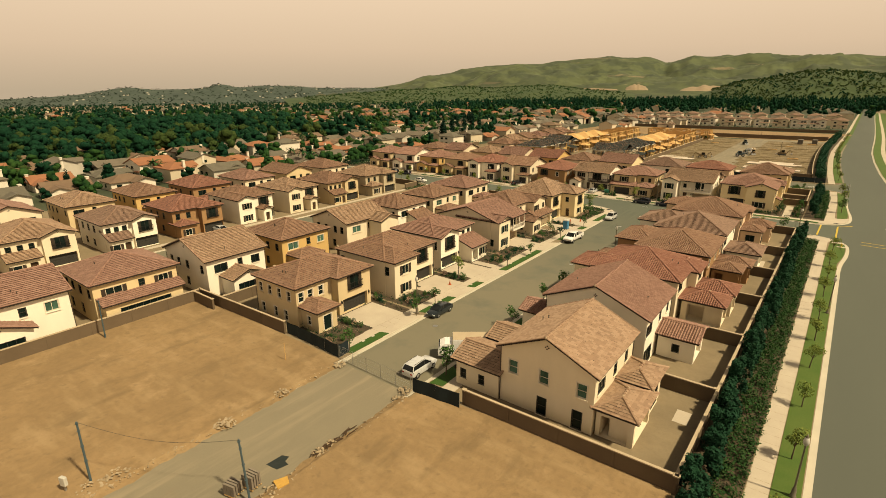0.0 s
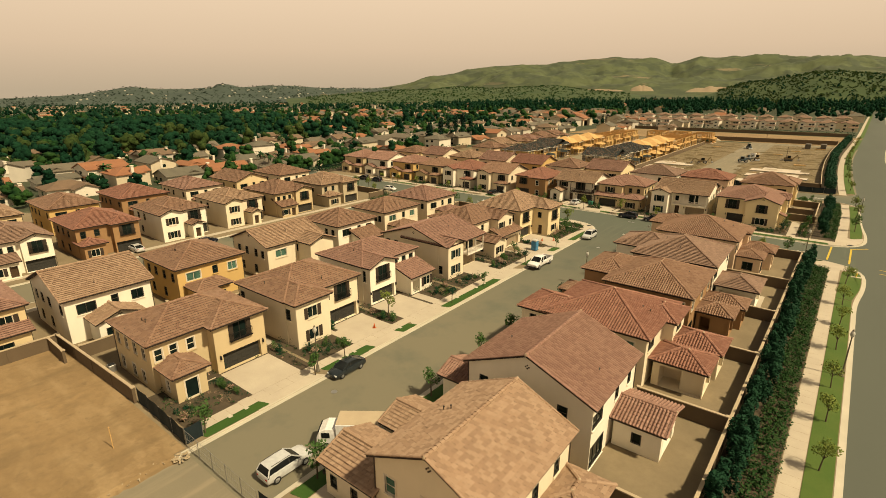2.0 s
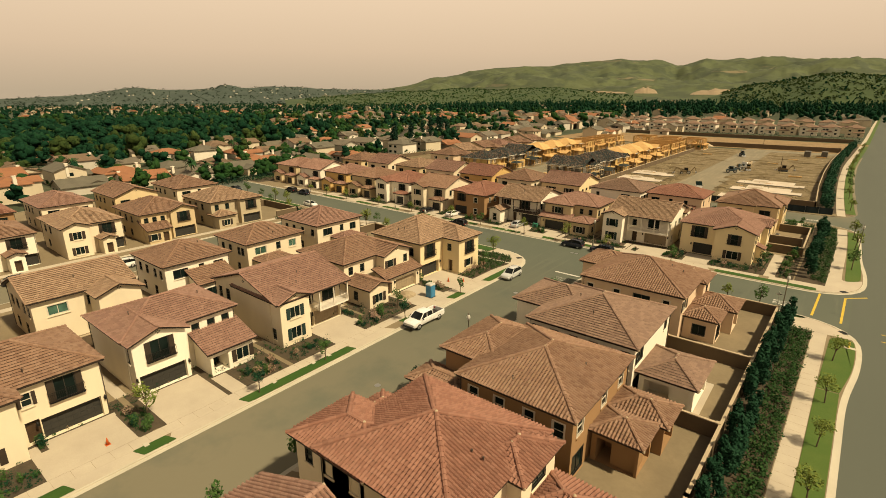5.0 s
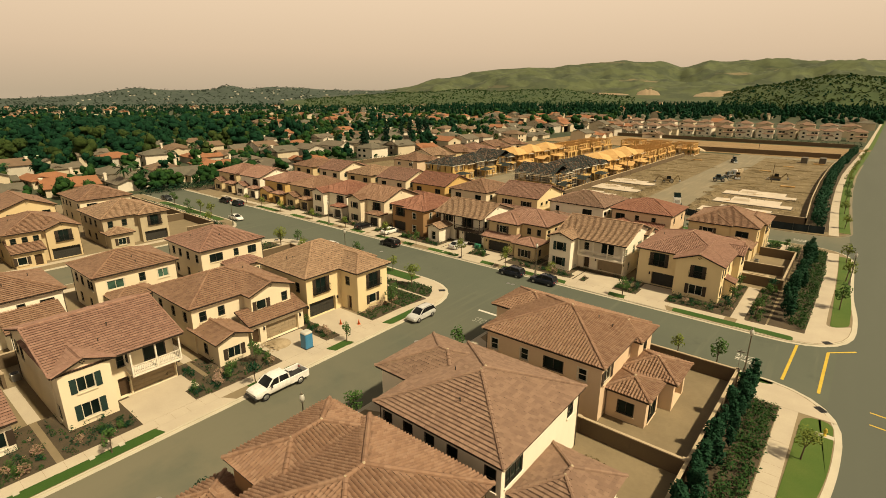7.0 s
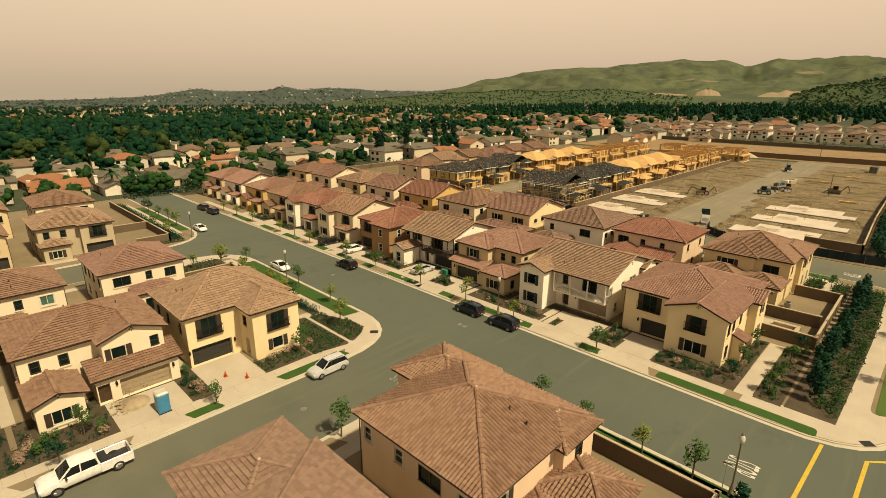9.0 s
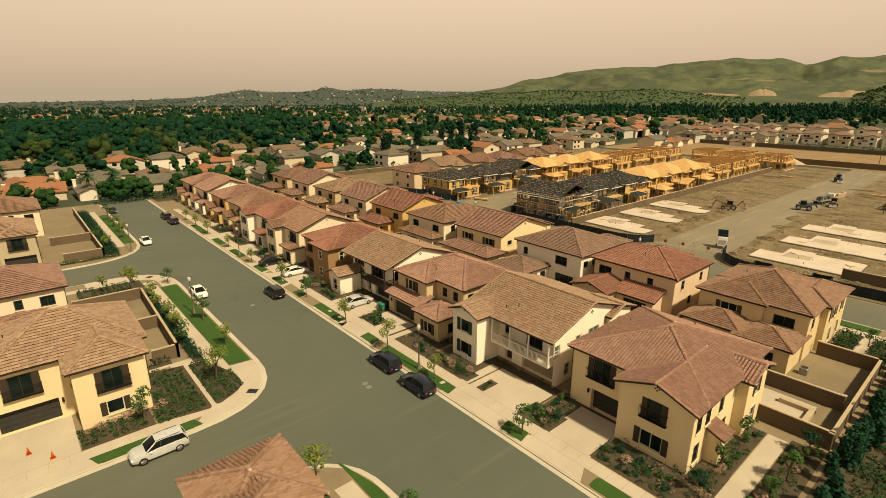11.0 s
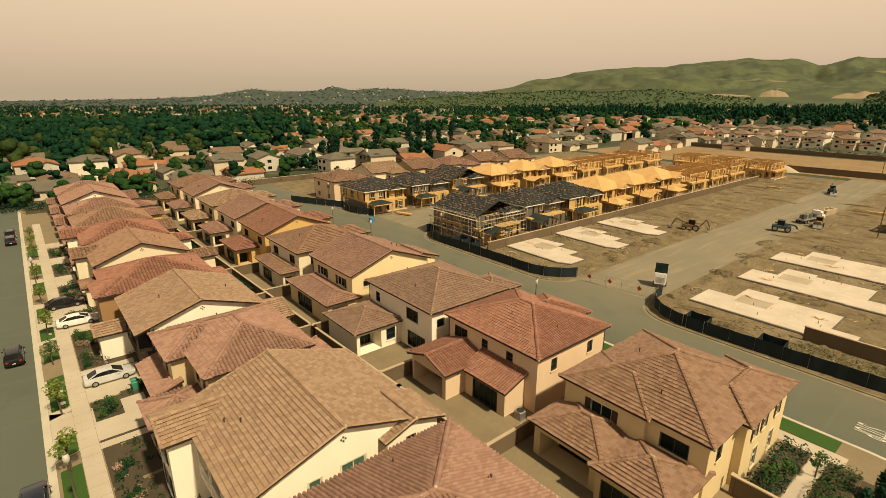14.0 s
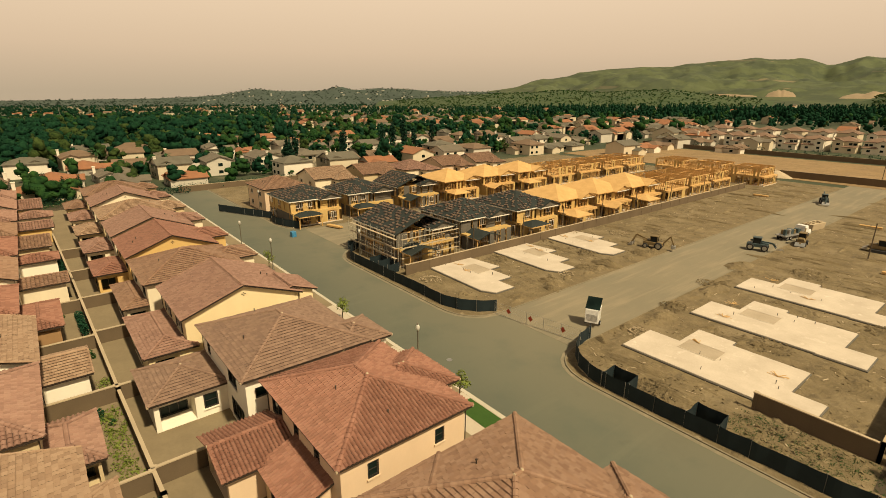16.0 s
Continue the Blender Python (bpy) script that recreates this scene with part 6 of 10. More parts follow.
SHRUBS = [shrub_mesh(i, 0.5, 0.75, 110, 0.1, (LEAF_S, LEAF_D, LEAF_S)[i % 3]) for i in range(5)]
TALLSHRUBS = [shrub_mesh(10 + i, 0.5, 1.5, 170, 0.11, LEAF_D if i % 2 else LEAF) for i in range(3)]
PINKS = [shrub_mesh(20 + i, 0.55, 0.8, 130, 0.09, LEAF_P) for i in range(2)]
TUFTS = [shrub_mesh(30 + i, 0.28, 0.4, 30, 0.12, (LEAF_S, LEAF_Y)[i % 2]) for i in range(3)]

def shrub(kinds, x, y, label, group, s=None):
    ob = new("shrub", rng.choice(kinds))
    s = s or rng.uniform(0.7, 1.25)
    ob.matrix_basis = pose(x, y, LOT, 0, 0, rng.uniform(0, 360)) @ Matrix.Diagonal((s, s, s * rng.uniform(0.85, 1.15), 1))
    return tagged(ob, label, "shrub", group)

def bed(x0, x1, y0, y1, n, tall=0.25, pink=0.12):
    strip("planting_bed", rect(x0, x1, y0, y1), 0.02, MULCH, "dark bark mulch planting bed", "planting bed")
    cover = MB()
    for _ in range(int((x1 - x0) * (y1 - y0) * 1.7) + 2):
        r = rng.uniform(0.18, 0.42)
        leaf_cloud(cover, rng, (rng.uniform(x0 + 0.2, x1 - 0.2), rng.uniform(y0 + 0.2, y1 - 0.2), LOT + r * 0.5), (r, r, r * 0.8), 16, 0.09)
    whole("ground_cover", cover, rng.choice((LEAF_S, LEAF_D, LEAF_S)), "low leafy ground cover in the planting bed", "plants", "stuff")
    for _ in range(n):
        x, y = rng.uniform(x0 + 0.4, x1 - 0.4), rng.uniform(y0 + 0.4, y1 - 0.4)
        q = rng.random()
        if q < tall:
            shrub(TALLSHRUBS, x, y, "upright dark green shrub by the house", "front garden shrubs", rng.uniform(0.6, 1.0))
        elif q < tall + pink:
            shrub(PINKS, x, y, "low pink flowering shrub", "front garden shrubs")
        else:
            shrub(SHRUBS, x, y, "low rounded green shrub", "front garden shrubs", rng.uniform(0.5, 0.95))

for x0, x1, y0, y1, n in ((-50.6, -47.1, 38.2, 41.0, 8), (-53.4, -47.1, 43.6, 45.4, 9), (-50.6, -47.1, 54.2, 60.2, 14), (-52.6, -47.1, 67.4, 69.6, 9), (-50.8, -47.1, 79.4, 84.2, 12), (-50.0, -47.1, 85.8, 90.6, 10), (-49.6, -47.1, 96.6, 98.6, 5), (-54.4, -51.2, 97.9, 99.2, 4),
                          (-50.8, -47.1, 98.9, 103.8, 12), (-49.5, -47.1, 105.5, 106.5, 2), (-54.6, -47.1, 113.9, 116.1, 14), (-54.4, -51.6, 52.2, 53.4, 4), (-54, -51.6, 61.0, 61.6, 2)):
    bed(x0, x1, y0, y1, n, 0.22, 0.2)
for x0, x1, y0, y1, n in ((-16.8, -9.8, 156.4, 159.6, 16), (-25.2, -21.2, 156.3, 159.3, 11), (-24.0, -23.2, 159.6, 163.0, 5), (-31.3, -30.2, 156.4, 158.8, 2), (-43.8, -32.8, 156.4, 158.4, 18), (-55.2, -51.4, 156.4, 158.8, 8), (-68.4, -63.6, 156.4, 158.0, 7), (-56.0, -55.0, 159, 162, 3), (-75.2, -69.6, 156.4, 158.8, 10),
                          (-83, -81.2, 156.4, 159.6, 4), (-95, -89.6, 156.4, 158.4, 7), (-109.4, -104, 156.4, 158.4, 6), (-122, -116, 156.4, 158.4, 6), (-9.4, -7.5, 157.0, 172.0, 12), (-5.6, -3.0, 156.5, 172.6, 14)):
    bed(x0, x1, y0, y1, n, 0.22, 0.2)

def garden_cover(yard, blocked, seed):
    """Low planting over a front garden, thicker beside the house, clear of drives and paths."""
    g = random.Random(seed)
    x0, x1, y0, y1 = yard
    low, dark, bloom = MB(), MB(), MB()
    for _ in range(int((x1 - x0) * (y1 - y0) * 1.5)):
        x, y = g.uniform(x0 + 0.2, x1 - 0.2), g.uniform(y0 + 0.2, y1 - 0.2)
        if any(a - 0.3 < x < b + 0.3 and c - 0.3 < y < d + 0.3 for a, b, c, d in blocked):
            continue
        r = g.uniform(0.14, 0.36)
        mb = g.choices((low, dark, bloom), (5, 5, 1.3))[0]
        h = r * (g.uniform(1.2, 2.6) if mb is dark else 0.8)
        leaf_cloud(mb, g, (x, y, LOT + h * 0.6), (r, r, h), 20, 0.085)
    for mb, mat, label in ((low, LEAF_S, "low green plants in a front garden"), (dark, LEAF_D, "dark green shrubs in a front garden"), (bloom, LEAF_P, "pink flowering plants in a front garden")):
        if mb.v:
            whole("garden_plants", mb, mat, label, "plants", "stuff")
for k, yard in enumerate(YARDS_W):
    garden_cover(yard, [(x, -47, a, b) for a, b, x in DRIVES_W + PATHS_W], k)
for k, yard in enumerate(YARDS_N):
    garden_cover(yard, [(a, b, 156, y) for a, b, y in DRIVES_N + PATHS_N], 20 + k)

def planted_rows(pts, gap, mat, label, r=0.34, n=30, h=0.42):
    """Close rows of low plants over a mulched outline."""
    strip("planting_bed", pts, 0.02, MULCH, "dark mulched corner planting bed", "planting bed")
    mb = MB()
    xs, ys = [p[0] for p in pts], [p[1] for p in pts]
    def inside(x, y):
        hit = False
        for (ax, ay), (bx, by) in zip(pts, pts[1:] + pts[:1]):
            if (ay > y) != (by > y) and x < ax + (y - ay) * (bx - ax) / (by - ay):
                hit = not hit
        return hit
    y = min(ys) + 0.3
    while y < max(ys) - 0.2:
        x = min(xs) + 0.3
        while x < max(xs) - 0.2:
            px_, py_ = x + rng.uniform(-0.12, 0.12), y + rng.uniform(-0.12, 0.12)
            if inside(px_, py_) and rng.random() < 0.9:
                q = r * rng.uniform(0.7, 1.2)
                leaf_cloud(mb, rng, (px_, py_, LOT + h * 0.5), (q, q, h * 0.55), n, 0.11)
            x += gap
        y += gap
    whole("bedding_plants", mb, mat, label, "plants", "stuff")
planted_rows(rounded([(-57.9, 129.5, 0), (-47.05, 128.25, 0), (-46.2, 133.2, 0.6), (-57.3, 133.2, 0)]), 0.66, LEAF_S, "rows of low green bedding plants")
planted_rows(rounded([(-57.0, 133.65, 0), (-46.3, 133.65, 0.8), (-48.3, 137.3, 1.8), (-51.6, 137.3, 0.5), (-57.0, 135.4, 0)]), 0.72, LEAF_S, "rows of low green bedding plants")
planted_rows(rect(-59.7, -58.7, 129.7, 132.4), 0.5, LEAF_D, "dense green shrubs by the yard wall", 0.4, 40, 0.9)
planted_rows(rect(-50.3, -47.05, 122.1, 128.1), 0.8, LEAF_S, "low green plants before the house")
for y in (122.8, 123.9, 125.0, 126.2, 127.3, 128.6, 129.4):
    shrub(PINKS, -49.8 + (y % 1) * 0.4, y, "low pink flowering shrub", "front garden shrubs")
strip("planting_bed", rect(-91, -57.2, 134.4, 135.58), 0.012, MULCH, "mulched bed along the garden wall", "planting bed")
planted_rows(rect(-84, -57.4, 134.5, 135.55), 0.5, LEAF_D, "dense green shrubs along the garden wall", 0.5, 46, 1.1)
planted_rows(rect(-160, -112.8, 133.5, 135.9), 0.62, LEAF_D, "dense green shrubs along the garden wall", 0.52, 40, 1.0)
planted_rows(rect(-112.2, -110.9, 126, 135.6), 0.7, LEAF_S, "low shrubs in the corner planting", 0.42, 30, 0.6)
planted_rows(rect(-171, -163.6, 154, 206), 1.5, LEAF_W, "rough shrubs at the end of the street", 0.95, 40, 1.7)
planted_rows(rect(-93.2, -84.2, 126.5, 135.5), 0.95, LEAF_S, "low shrubs in the corner planting", 0.42, 30, 0.5)
bed(-28, -14.4, 133.8, 136.4, 14, 0.3, 0.0)
planted_rows(rect(-8.4, -6.3, 195.2, 204.5), 0.75, LEAF_D, "dense green shrubs beside the corner house", 0.5, 44, 1.2)
planted_rows(rect(-4.9, -2.6, 195.2, 204.5), 0.75, LEAF_S, "dense green shrubs beside the corner house", 0.5, 40, 1.0)
strip("side_path", rect(-6.2, -5.0, 194.4, 204.55), 0.01, CONCRETE, "narrow concrete garden path", "path")
strip("planting_bed", av(-4.3, 0.02, 10, 134.7, 10), 0.015, MULCH, "soil strip between wall and footway", "planting bed")
strip("planting_bed", av(-4.4, 0.0, 156.8, 204, 6), 0.015, MULCH, "soil strip between wall and footway", "planting bed")
strip("planting_bed", av(-4.6, -0.1, 225, 455, 6), 0.015, MULCH, "soil strip between wall and footway", "planting bed")
vb = MB()
for lo, hi, step in ((14, 134.2, 0.62), (158, 204, 0.9)):
    y = lo
    while y < hi:
        for c in (-2.1, -1.5, -0.95, -0.4):
            if rng.random() < 0.8:
                r = rng.uniform(0.36, 0.6)
                leaf_cloud(vb, rng, (xe(c + rng.uniform(-0.25, 0.25), y), y + rng.uniform(-0.3, 0.3), LOT + 0.36), (r, r, 0.4), 40, 0.12)
        y += step
whole("verge_shrubs", vb, LEAF_S, "low green shrubs along the avenue footway", "shrubs", "stuff")
for x0, x1, y0, y1, n in ((-54, -48.2, 178.4, 180.0, 10), (-69, -64, 175.4, 179.6, 14), (-38.6, -30, 178.8, 180.4, 10), (-83, -82, 175, 179.4, 3)):
    for _ in range(n):
        shrub(TUFTS if rng.random() < 0.7 else SHRUBS, rng.uniform(x0, x1), rng.uniform(y0, y1), "weedy green tuft in a back yard", "yard weeds")

wd = MB()
for x0, x1, y0, y1, n in ((-53.6, -40.4, 178.5, 180.1, 130), (-60, -56, 179.0, 180.0, 40), (-31, -25, 178.6, 180.6, 30), (-23.4, -18, 178, 181.0, 30)):
    for _ in range(n):
        q = rng.uniform(0.2, 0.5)
        leaf_cloud(wd, rng, (rng.uniform(x0, x1), rng.uniform(y0, y1), LOT + q * 0.4), (q, q, q * 0.7), 14, 0.1)
whole("weeds", wd, LEAF_Y, "yellow green weeds in the back yards", "weeds", "stuff")
for x0, x1, top in ((-80.8, -73.4, 1.5), (-111.8, -101.4, 1.9)):     # screens along the back wall
    hb = MB()
    x = x0
    while x < x1:
        hh = top * rng.uniform(0.7, 1.1)
        hb.tube((x, back_line(x) - 0.75, LOT - 0.03), (x, back_line(x) - 0.75, LOT + hh * 0.6), 0.03, 0.015, 5)
        leaf_cloud(hb, rng, (x, back_line(x) - 0.75, LOT + hh * 0.52), (0.55, 0.5, hh * 0.5), 130, 0.12)
        x += rng.uniform(0.6, 0.9)
    whole("back_hedge", hb, LEAF_D, "dark green hedge against the back yard wall", "hedge", "stuff")

# ---- older neighbourhood ----
def slope_z(x, y):
    return ground_height(x, y) - 0.05

OLDWALL = [stucco("old house " + k, v) for k, v in (("white", (0.68, 0.61, 0.5)), ("cream", (0.56, 0.47, 0.34)), ("grey", (0.5, 0.45, 0.37)))]
pane_far = MB()
pane_far.box(-0.8, 0.8, -0.03, 0.04, 0, 1.2)
PANE_FAR = pane_far.mesh("window", PANE)
CHIM = MB()
CHIM.bevel_box(-0.45, 0.45, -0.45, 0.45, -3, 1.5, 0.04)
CHIM.bevel_box(-0.55, 0.55, -0.55, 0.55, 1.5, 1.7, 0.04)
CHIMNEY = CHIM.mesh("chimney", OLDWALL[0])

def old_house(x, y, rot, rg, label, storeys=None, roofmat=None, wallmat=None, group="older houses", z=None):
    root = thing("house", pose(x, y, slope_z(x, y) if z is None else z, 0, 0, rot), label, "house", group)
    w, d = rg.uniform(11.5, 15), rg.uniform(9, 11)
    st = storeys or rg.choice((1, 1, 2, 2))
    h = 2.9 if st == 1 else 5.5
    wm, rm = wallmat or rg.choice(OLDWALL), roofmat or rg.choice(OLDROOF + OLDROOF[1:])
    vols = [(-w / 2, w / 2, -d / 2, d / 2, h, rg.choice(("gx", "gx", "h"))), (rg.choice((-w / 2, w / 2 - 6.5)), 0, -d / 2 - 3.6, d / 2 - 1, 2.8 if st == 1 else rg.choice((2.8, 5.3)), "gy")]
    vols[1] = (vols[1][0], vols[1][0] + 6.5, *vols[1][2:])
    for x0, x1, y0, y1, ze, kind in vols:
        planes, _ = roof_planes(x0 - 0.5, x1 + 0.5, y0 - 0.5, y1 + 0.5, ze, kind, 0.38)
        rf, wl_ = MB(), MB()
        for pl in planes:
            low = [(q[0], q[1], q[2] - 0.22) for q in pl]
            rf.poly(*pl), rf.poly(*reversed(low))
            for j in range(len(pl)):
                k = (j + 1) % len(pl)
                rf.poly(low[j], low[k], pl[k], pl[j])
        wl_.box(x0, x1, y0, y1, -1.0, ze + 0.05)
        if kind == "gx":
            for xx in (x0, x1):
                wl_.poly((xx, y0, ze), (xx, y1, ze), (xx, (y0 + y1) / 2, ze + 0.38 * (y1 - y0) / 2))
        if kind == "gy":
            for yy in (y0, y1):
                wl_.poly((x0, yy, ze), (x1, yy, ze), ((x0 + x1) / 2, yy, ze + 0.38 * (x1 - x0) / 2))
        part("wall", wl_, wm, root), part("roof", rf, rm, root)
    if rg.random() < 0.65:
        part("chimney", CHIMNEY, None, root, at=pose(rg.choice((-w / 2 + 0.2, w / 2 - 0.3)), rg.uniform(-1, 2), h + 1.0))
    for s in range(st if x > -290 or y > 400 else 0):
        part("window", PANE_FAR, None, root, at=pose(w * rg.choice((-0.3, 0.25)), -d / 2, 0.9 + 2.7 * s))
        part("window", PANE_FAR, None, root, at=pose(w / 2, 0, 0.9 + 2.7 * s, 0, 0, 90))
        if -235 < x < -170:
            part("window", PANE_FAR, None, root, at=pose(w / 2, -d * 0.33, 0.9 + 2.7 * s, 0, 0, 90))
            part("window", PANE_FAR, None, root, at=pose(w * 0.05, -d / 2, 0.9 + 2.7 * s))
            part("window", PANE_FAR, None, root, at=pose(-w / 2, 0, 0.9 + 2.7 * s, 0, 0, -90))
    return root

rg = random.Random(11)
LABELS = ("older stucco house with a weathered pitched roof among trees", "older house with terracotta roof and pale walls", "older house with grey shingle roof and chimney")
count = 0
for cx in (-192, -216, -246, -270, -300, -326, -358):
    yy = -40 + rg.uniform(0, 10)
    while yy < 470:
        x = cx + rg.uniform(-2, 2) + 0.04 * (yy - 150)
        y = yy
        if not (cx > -200 and 235 < yy < 250) and x < -182 and rg.random() < (0.92 if cx > -280 else 0.7 if yy > 120 else 0.45):
            old_house(x, y, rg.choice((0, 90, 90, -90, -90, 180)) + rg.uniform(-6, 6), rg, LABELS[count % 3])
            count += 1
        yy += rg.uniform(16, 20)
for cx, y0, y1 in ((-150, 420, 600), (-118, 480, 640), (-205, 480, 640)):
    yy = y0
    while yy < y1:
        old_house(cx + rg.uniform(-4, 4), yy, rg.choice((90, -90)) + rg.uniform(-5, 5), rg, LABELS[count % 3], z=-0.1)
        count += 1
        yy += rg.uniform(17, 22)
# newer two-storey houses beyond the long wall
FARROOF = surface("distant brown tile roof", (0.2, 0.125, 0.085), (0.16, 0.098, 0.066), 0.4, 4.0, 0.85, 0.02, fine_amount=0.35)
def far_new_house(x, y, z, flip, wall, windows):
    """Two-storey house with a hip roof, a gabled bay and a porch roof, fronts to the south."""
    root = thing("house", pose(x, y, z, 0, 0, rg.uniform(-3, 3)), "pale two-storey house with a brown tiled roof behind a long wall", "house", "far new houses")
    sx = -1 if flip else 1
    for k, (x0, x1, y0, y1, ze, kind) in enumerate(((-5.6, 5.6, -4.5, 5.5, 5.9, "h"), (*sorted((sx * 0.6, sx * 5.4)), -6.0, 0, 5.7, "gy"), (*sorted((sx * -5.4, sx * 0.8)), -6.2, -4, 2.8, "sS"))):
        wl_, rf = MB(), MB()
        wl_.box(x0, x1, y0, y1, -3.5, ze + 0.05)
        if kind == "gy":
            wl_.poly((x0, y0, ze), (x1, y0, ze), ((x0 + x1) / 2, y0, ze + 0.2 * (x1 - x0)))
        for pl in roof_planes(x0 - 0.5, x1 + 0.5, y0 - 0.5, y1 + 0.5, ze, kind, 0.42 if kind != "sS" else 0.3)[0]:
            low = [(q[0], q[1], q[2] - 0.25) for q in pl]
            rf.poly(*pl), rf.poly(*reversed(low))
            for e in range(len(pl)):
                f = (e + 1) % len(pl)
                rf.poly(low[e], low[f], pl[f], pl[e])
        part("wall", wl_, wall, root), part("roof", rf, FARROOF, root)
    for wx, wy, wz in ((sx * 3, -6.0, 3.5), (sx * 3, -6.0, 0.8), (sx * -2.4, -4.5, 3.7), (sx * -4.4, -4.5, 3.7), (sx * -2.6, -6.2, 0.6))[:windows]:
        part("window", PANE_FAR, None, root, at=pose(wx, wy, wz))
for k in range(14):
    far_new_house(-176 + k * 13.6 + rg.uniform(-0.7, 0.7), 520 + k * 2.2 + rg.uniform(-1, 1), 0.6, k % 2, OLDWALL[k % 3 == 1], 5)
for k in range(12):
    far_new_house(-160 + k * 14.2 + rg.uniform(-1, 1), 562 + k * 2 + (k % 2) * 3, 2.6, k % 3 == 0, OLDWALL[k % 2], 2)

# trees among the older houses
for x, y, s in ((-196, 258, 1.0), (-199, 262, 0.85), (-214, 292, 0.95), (-186, 180, 0.5), (-187, 184, 0.45), (-188, 188, 0.48), (-230, 330, 1.0), (-226, 334, 1.05), (-222, 338, 0.95), (-234, 326, 0.9), (-260, 380, 1.0), (-172, 470, 0.8), (-210, 60, 0.5)):
    plant_tree(SPIRE, x, y, rng, "tall dark narrow evergreen above the roofs", "neighbourhood trees", slope_z(x, y), s)

# palms
def palm_meshes(seed):
    rg_ = random.Random(seed)
    t, c = MB(), MB()
    t.tube((0, 0, -0.1), (0.15, 0.1, 6.5), 0.28, 0.2, 8)
    for i in range(34):
        a, up = rg_.uniform(0, 6.28), rg_.uniform(-0.5, 1.1)
        p = Vector((0.15, 0.1, 6.5))
        d = Vector((math.cos(a), math.sin(a), up))
        for s in range(4):
            q = p + d * 0.75
            side = d.cross(Vector((0, 0, 1))).normalized() * (0.34 - 0.07 * s)
            k = len(c.v)
            c.v += [tuple(p - side), tuple(p + side - Vector((0, 0, 0.12))), tuple(q + side * 0.8 - Vector((0, 0, 0.12))), tuple(q - side * 0.8)]
            c.f.append((k, k + 1, k + 2, k + 3))
            p, d = q, (d + Vector((0, 0, -0.38))).normalized()
    return t.mesh("trunk", BARK), c.mesh("crown", LEAF_W)
PALMS = [palm_meshes(3), palm_meshes(4)]
for x, y in ((-184, 140), (-187, 147), (-205, 150), (-240, 120), (-236, 128), (-262, 200), (-228, 220), (-212, 90)):
    plant_tree(PALMS, x, y, rng, "feathery palm tree beside an older house", "palms", slope_z(x, y), rng.uniform(0.85, 1.15), "palm tree")

# hedge and shrubs at the street's end
hb = MB()
for k in range(120):
    x, y = -170.5 + rng.uniform(-1.6, 1.6), 140 + k * 0.62
    leaf_cloud(hb, rng, (x, y, 1.2), (1.4, 1.0, 1.3), 26, 0.25)
whole("hedge", hb, LEAF_W2, "rough dark green hedge at the end of the street", "hedge", "stuff")
hb = MB()
for k in range(70):
    leaf_cloud(hb, rng, (-173.5 + rng.uniform(-1, 1), 212 + k * 0.75, 1.2), (1.2, 1.0, 1.4), 24, 0.25)
whole("hedge", hb, LEAF_D, "dark hedge along the old gardens", "hedge", "stuff")

hb = MB()
for k in range(150):
    x = -160 + k * 1.1 + rng.uniform(-0.5, 0.5)
    h = rng.choice((1.6, 2.2, 2.8, 4.2))
    leaf_cloud(hb, rng, (x, 487 + rng.uniform(-2.5, 2.5), h * 0.5), (1.2, 1.0, h * 0.55), 26, 0.4)
whole("hedge", hb, LEAF_W2, "dark hedge before the far houses", "hedge", "stuff")

# ---- woods ----
def canopy(name, a, b, dark):
    """Foliage seen from afar: broad changes of green, shade in the hollows between clumps painted in, leafy relief."""
    m, n, l, p = nodes_of(name)
    col = mixed(n, l, ramp(n, l, noise_at(n, l, 0.09, 3, 0.6), 0.35, 0.65), a, b)
    isl = n.new("ShaderNodeMath")
    isl.operation = "MULTIPLY"
    isl.inputs[1].default_value = 0.35
    l.new(n.new("ShaderNodeNewGeometry").outputs["Random Per Island"], isl.inputs[0])
    col = mixed(n, l, isl.outputs[0], col, tuple(x * 0.45 for x in a))
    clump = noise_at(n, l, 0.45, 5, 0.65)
    # low spots of the relief darken: hollow shade put into the colour
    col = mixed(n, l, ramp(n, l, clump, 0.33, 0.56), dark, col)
    l.new(col, p.inputs["Base Color"])
    p.inputs["Roughness"].default_value, p.inputs["Specular IOR Level"].default_value = 0.9, 0.03
    bp = n.new("ShaderNodeBump")
    bp.inputs["Strength"].default_value, bp.inputs["Distance"].default_value = 0.9, 0.9
    l.new(clump, bp.inputs["Height"])
    l.new(bp.outputs[0], p.inputs["Normal"])
    return m

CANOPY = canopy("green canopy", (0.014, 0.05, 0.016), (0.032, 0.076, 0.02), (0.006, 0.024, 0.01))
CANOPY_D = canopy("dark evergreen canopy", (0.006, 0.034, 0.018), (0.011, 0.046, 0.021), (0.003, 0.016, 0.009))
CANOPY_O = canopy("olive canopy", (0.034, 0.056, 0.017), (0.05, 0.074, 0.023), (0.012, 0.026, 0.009))

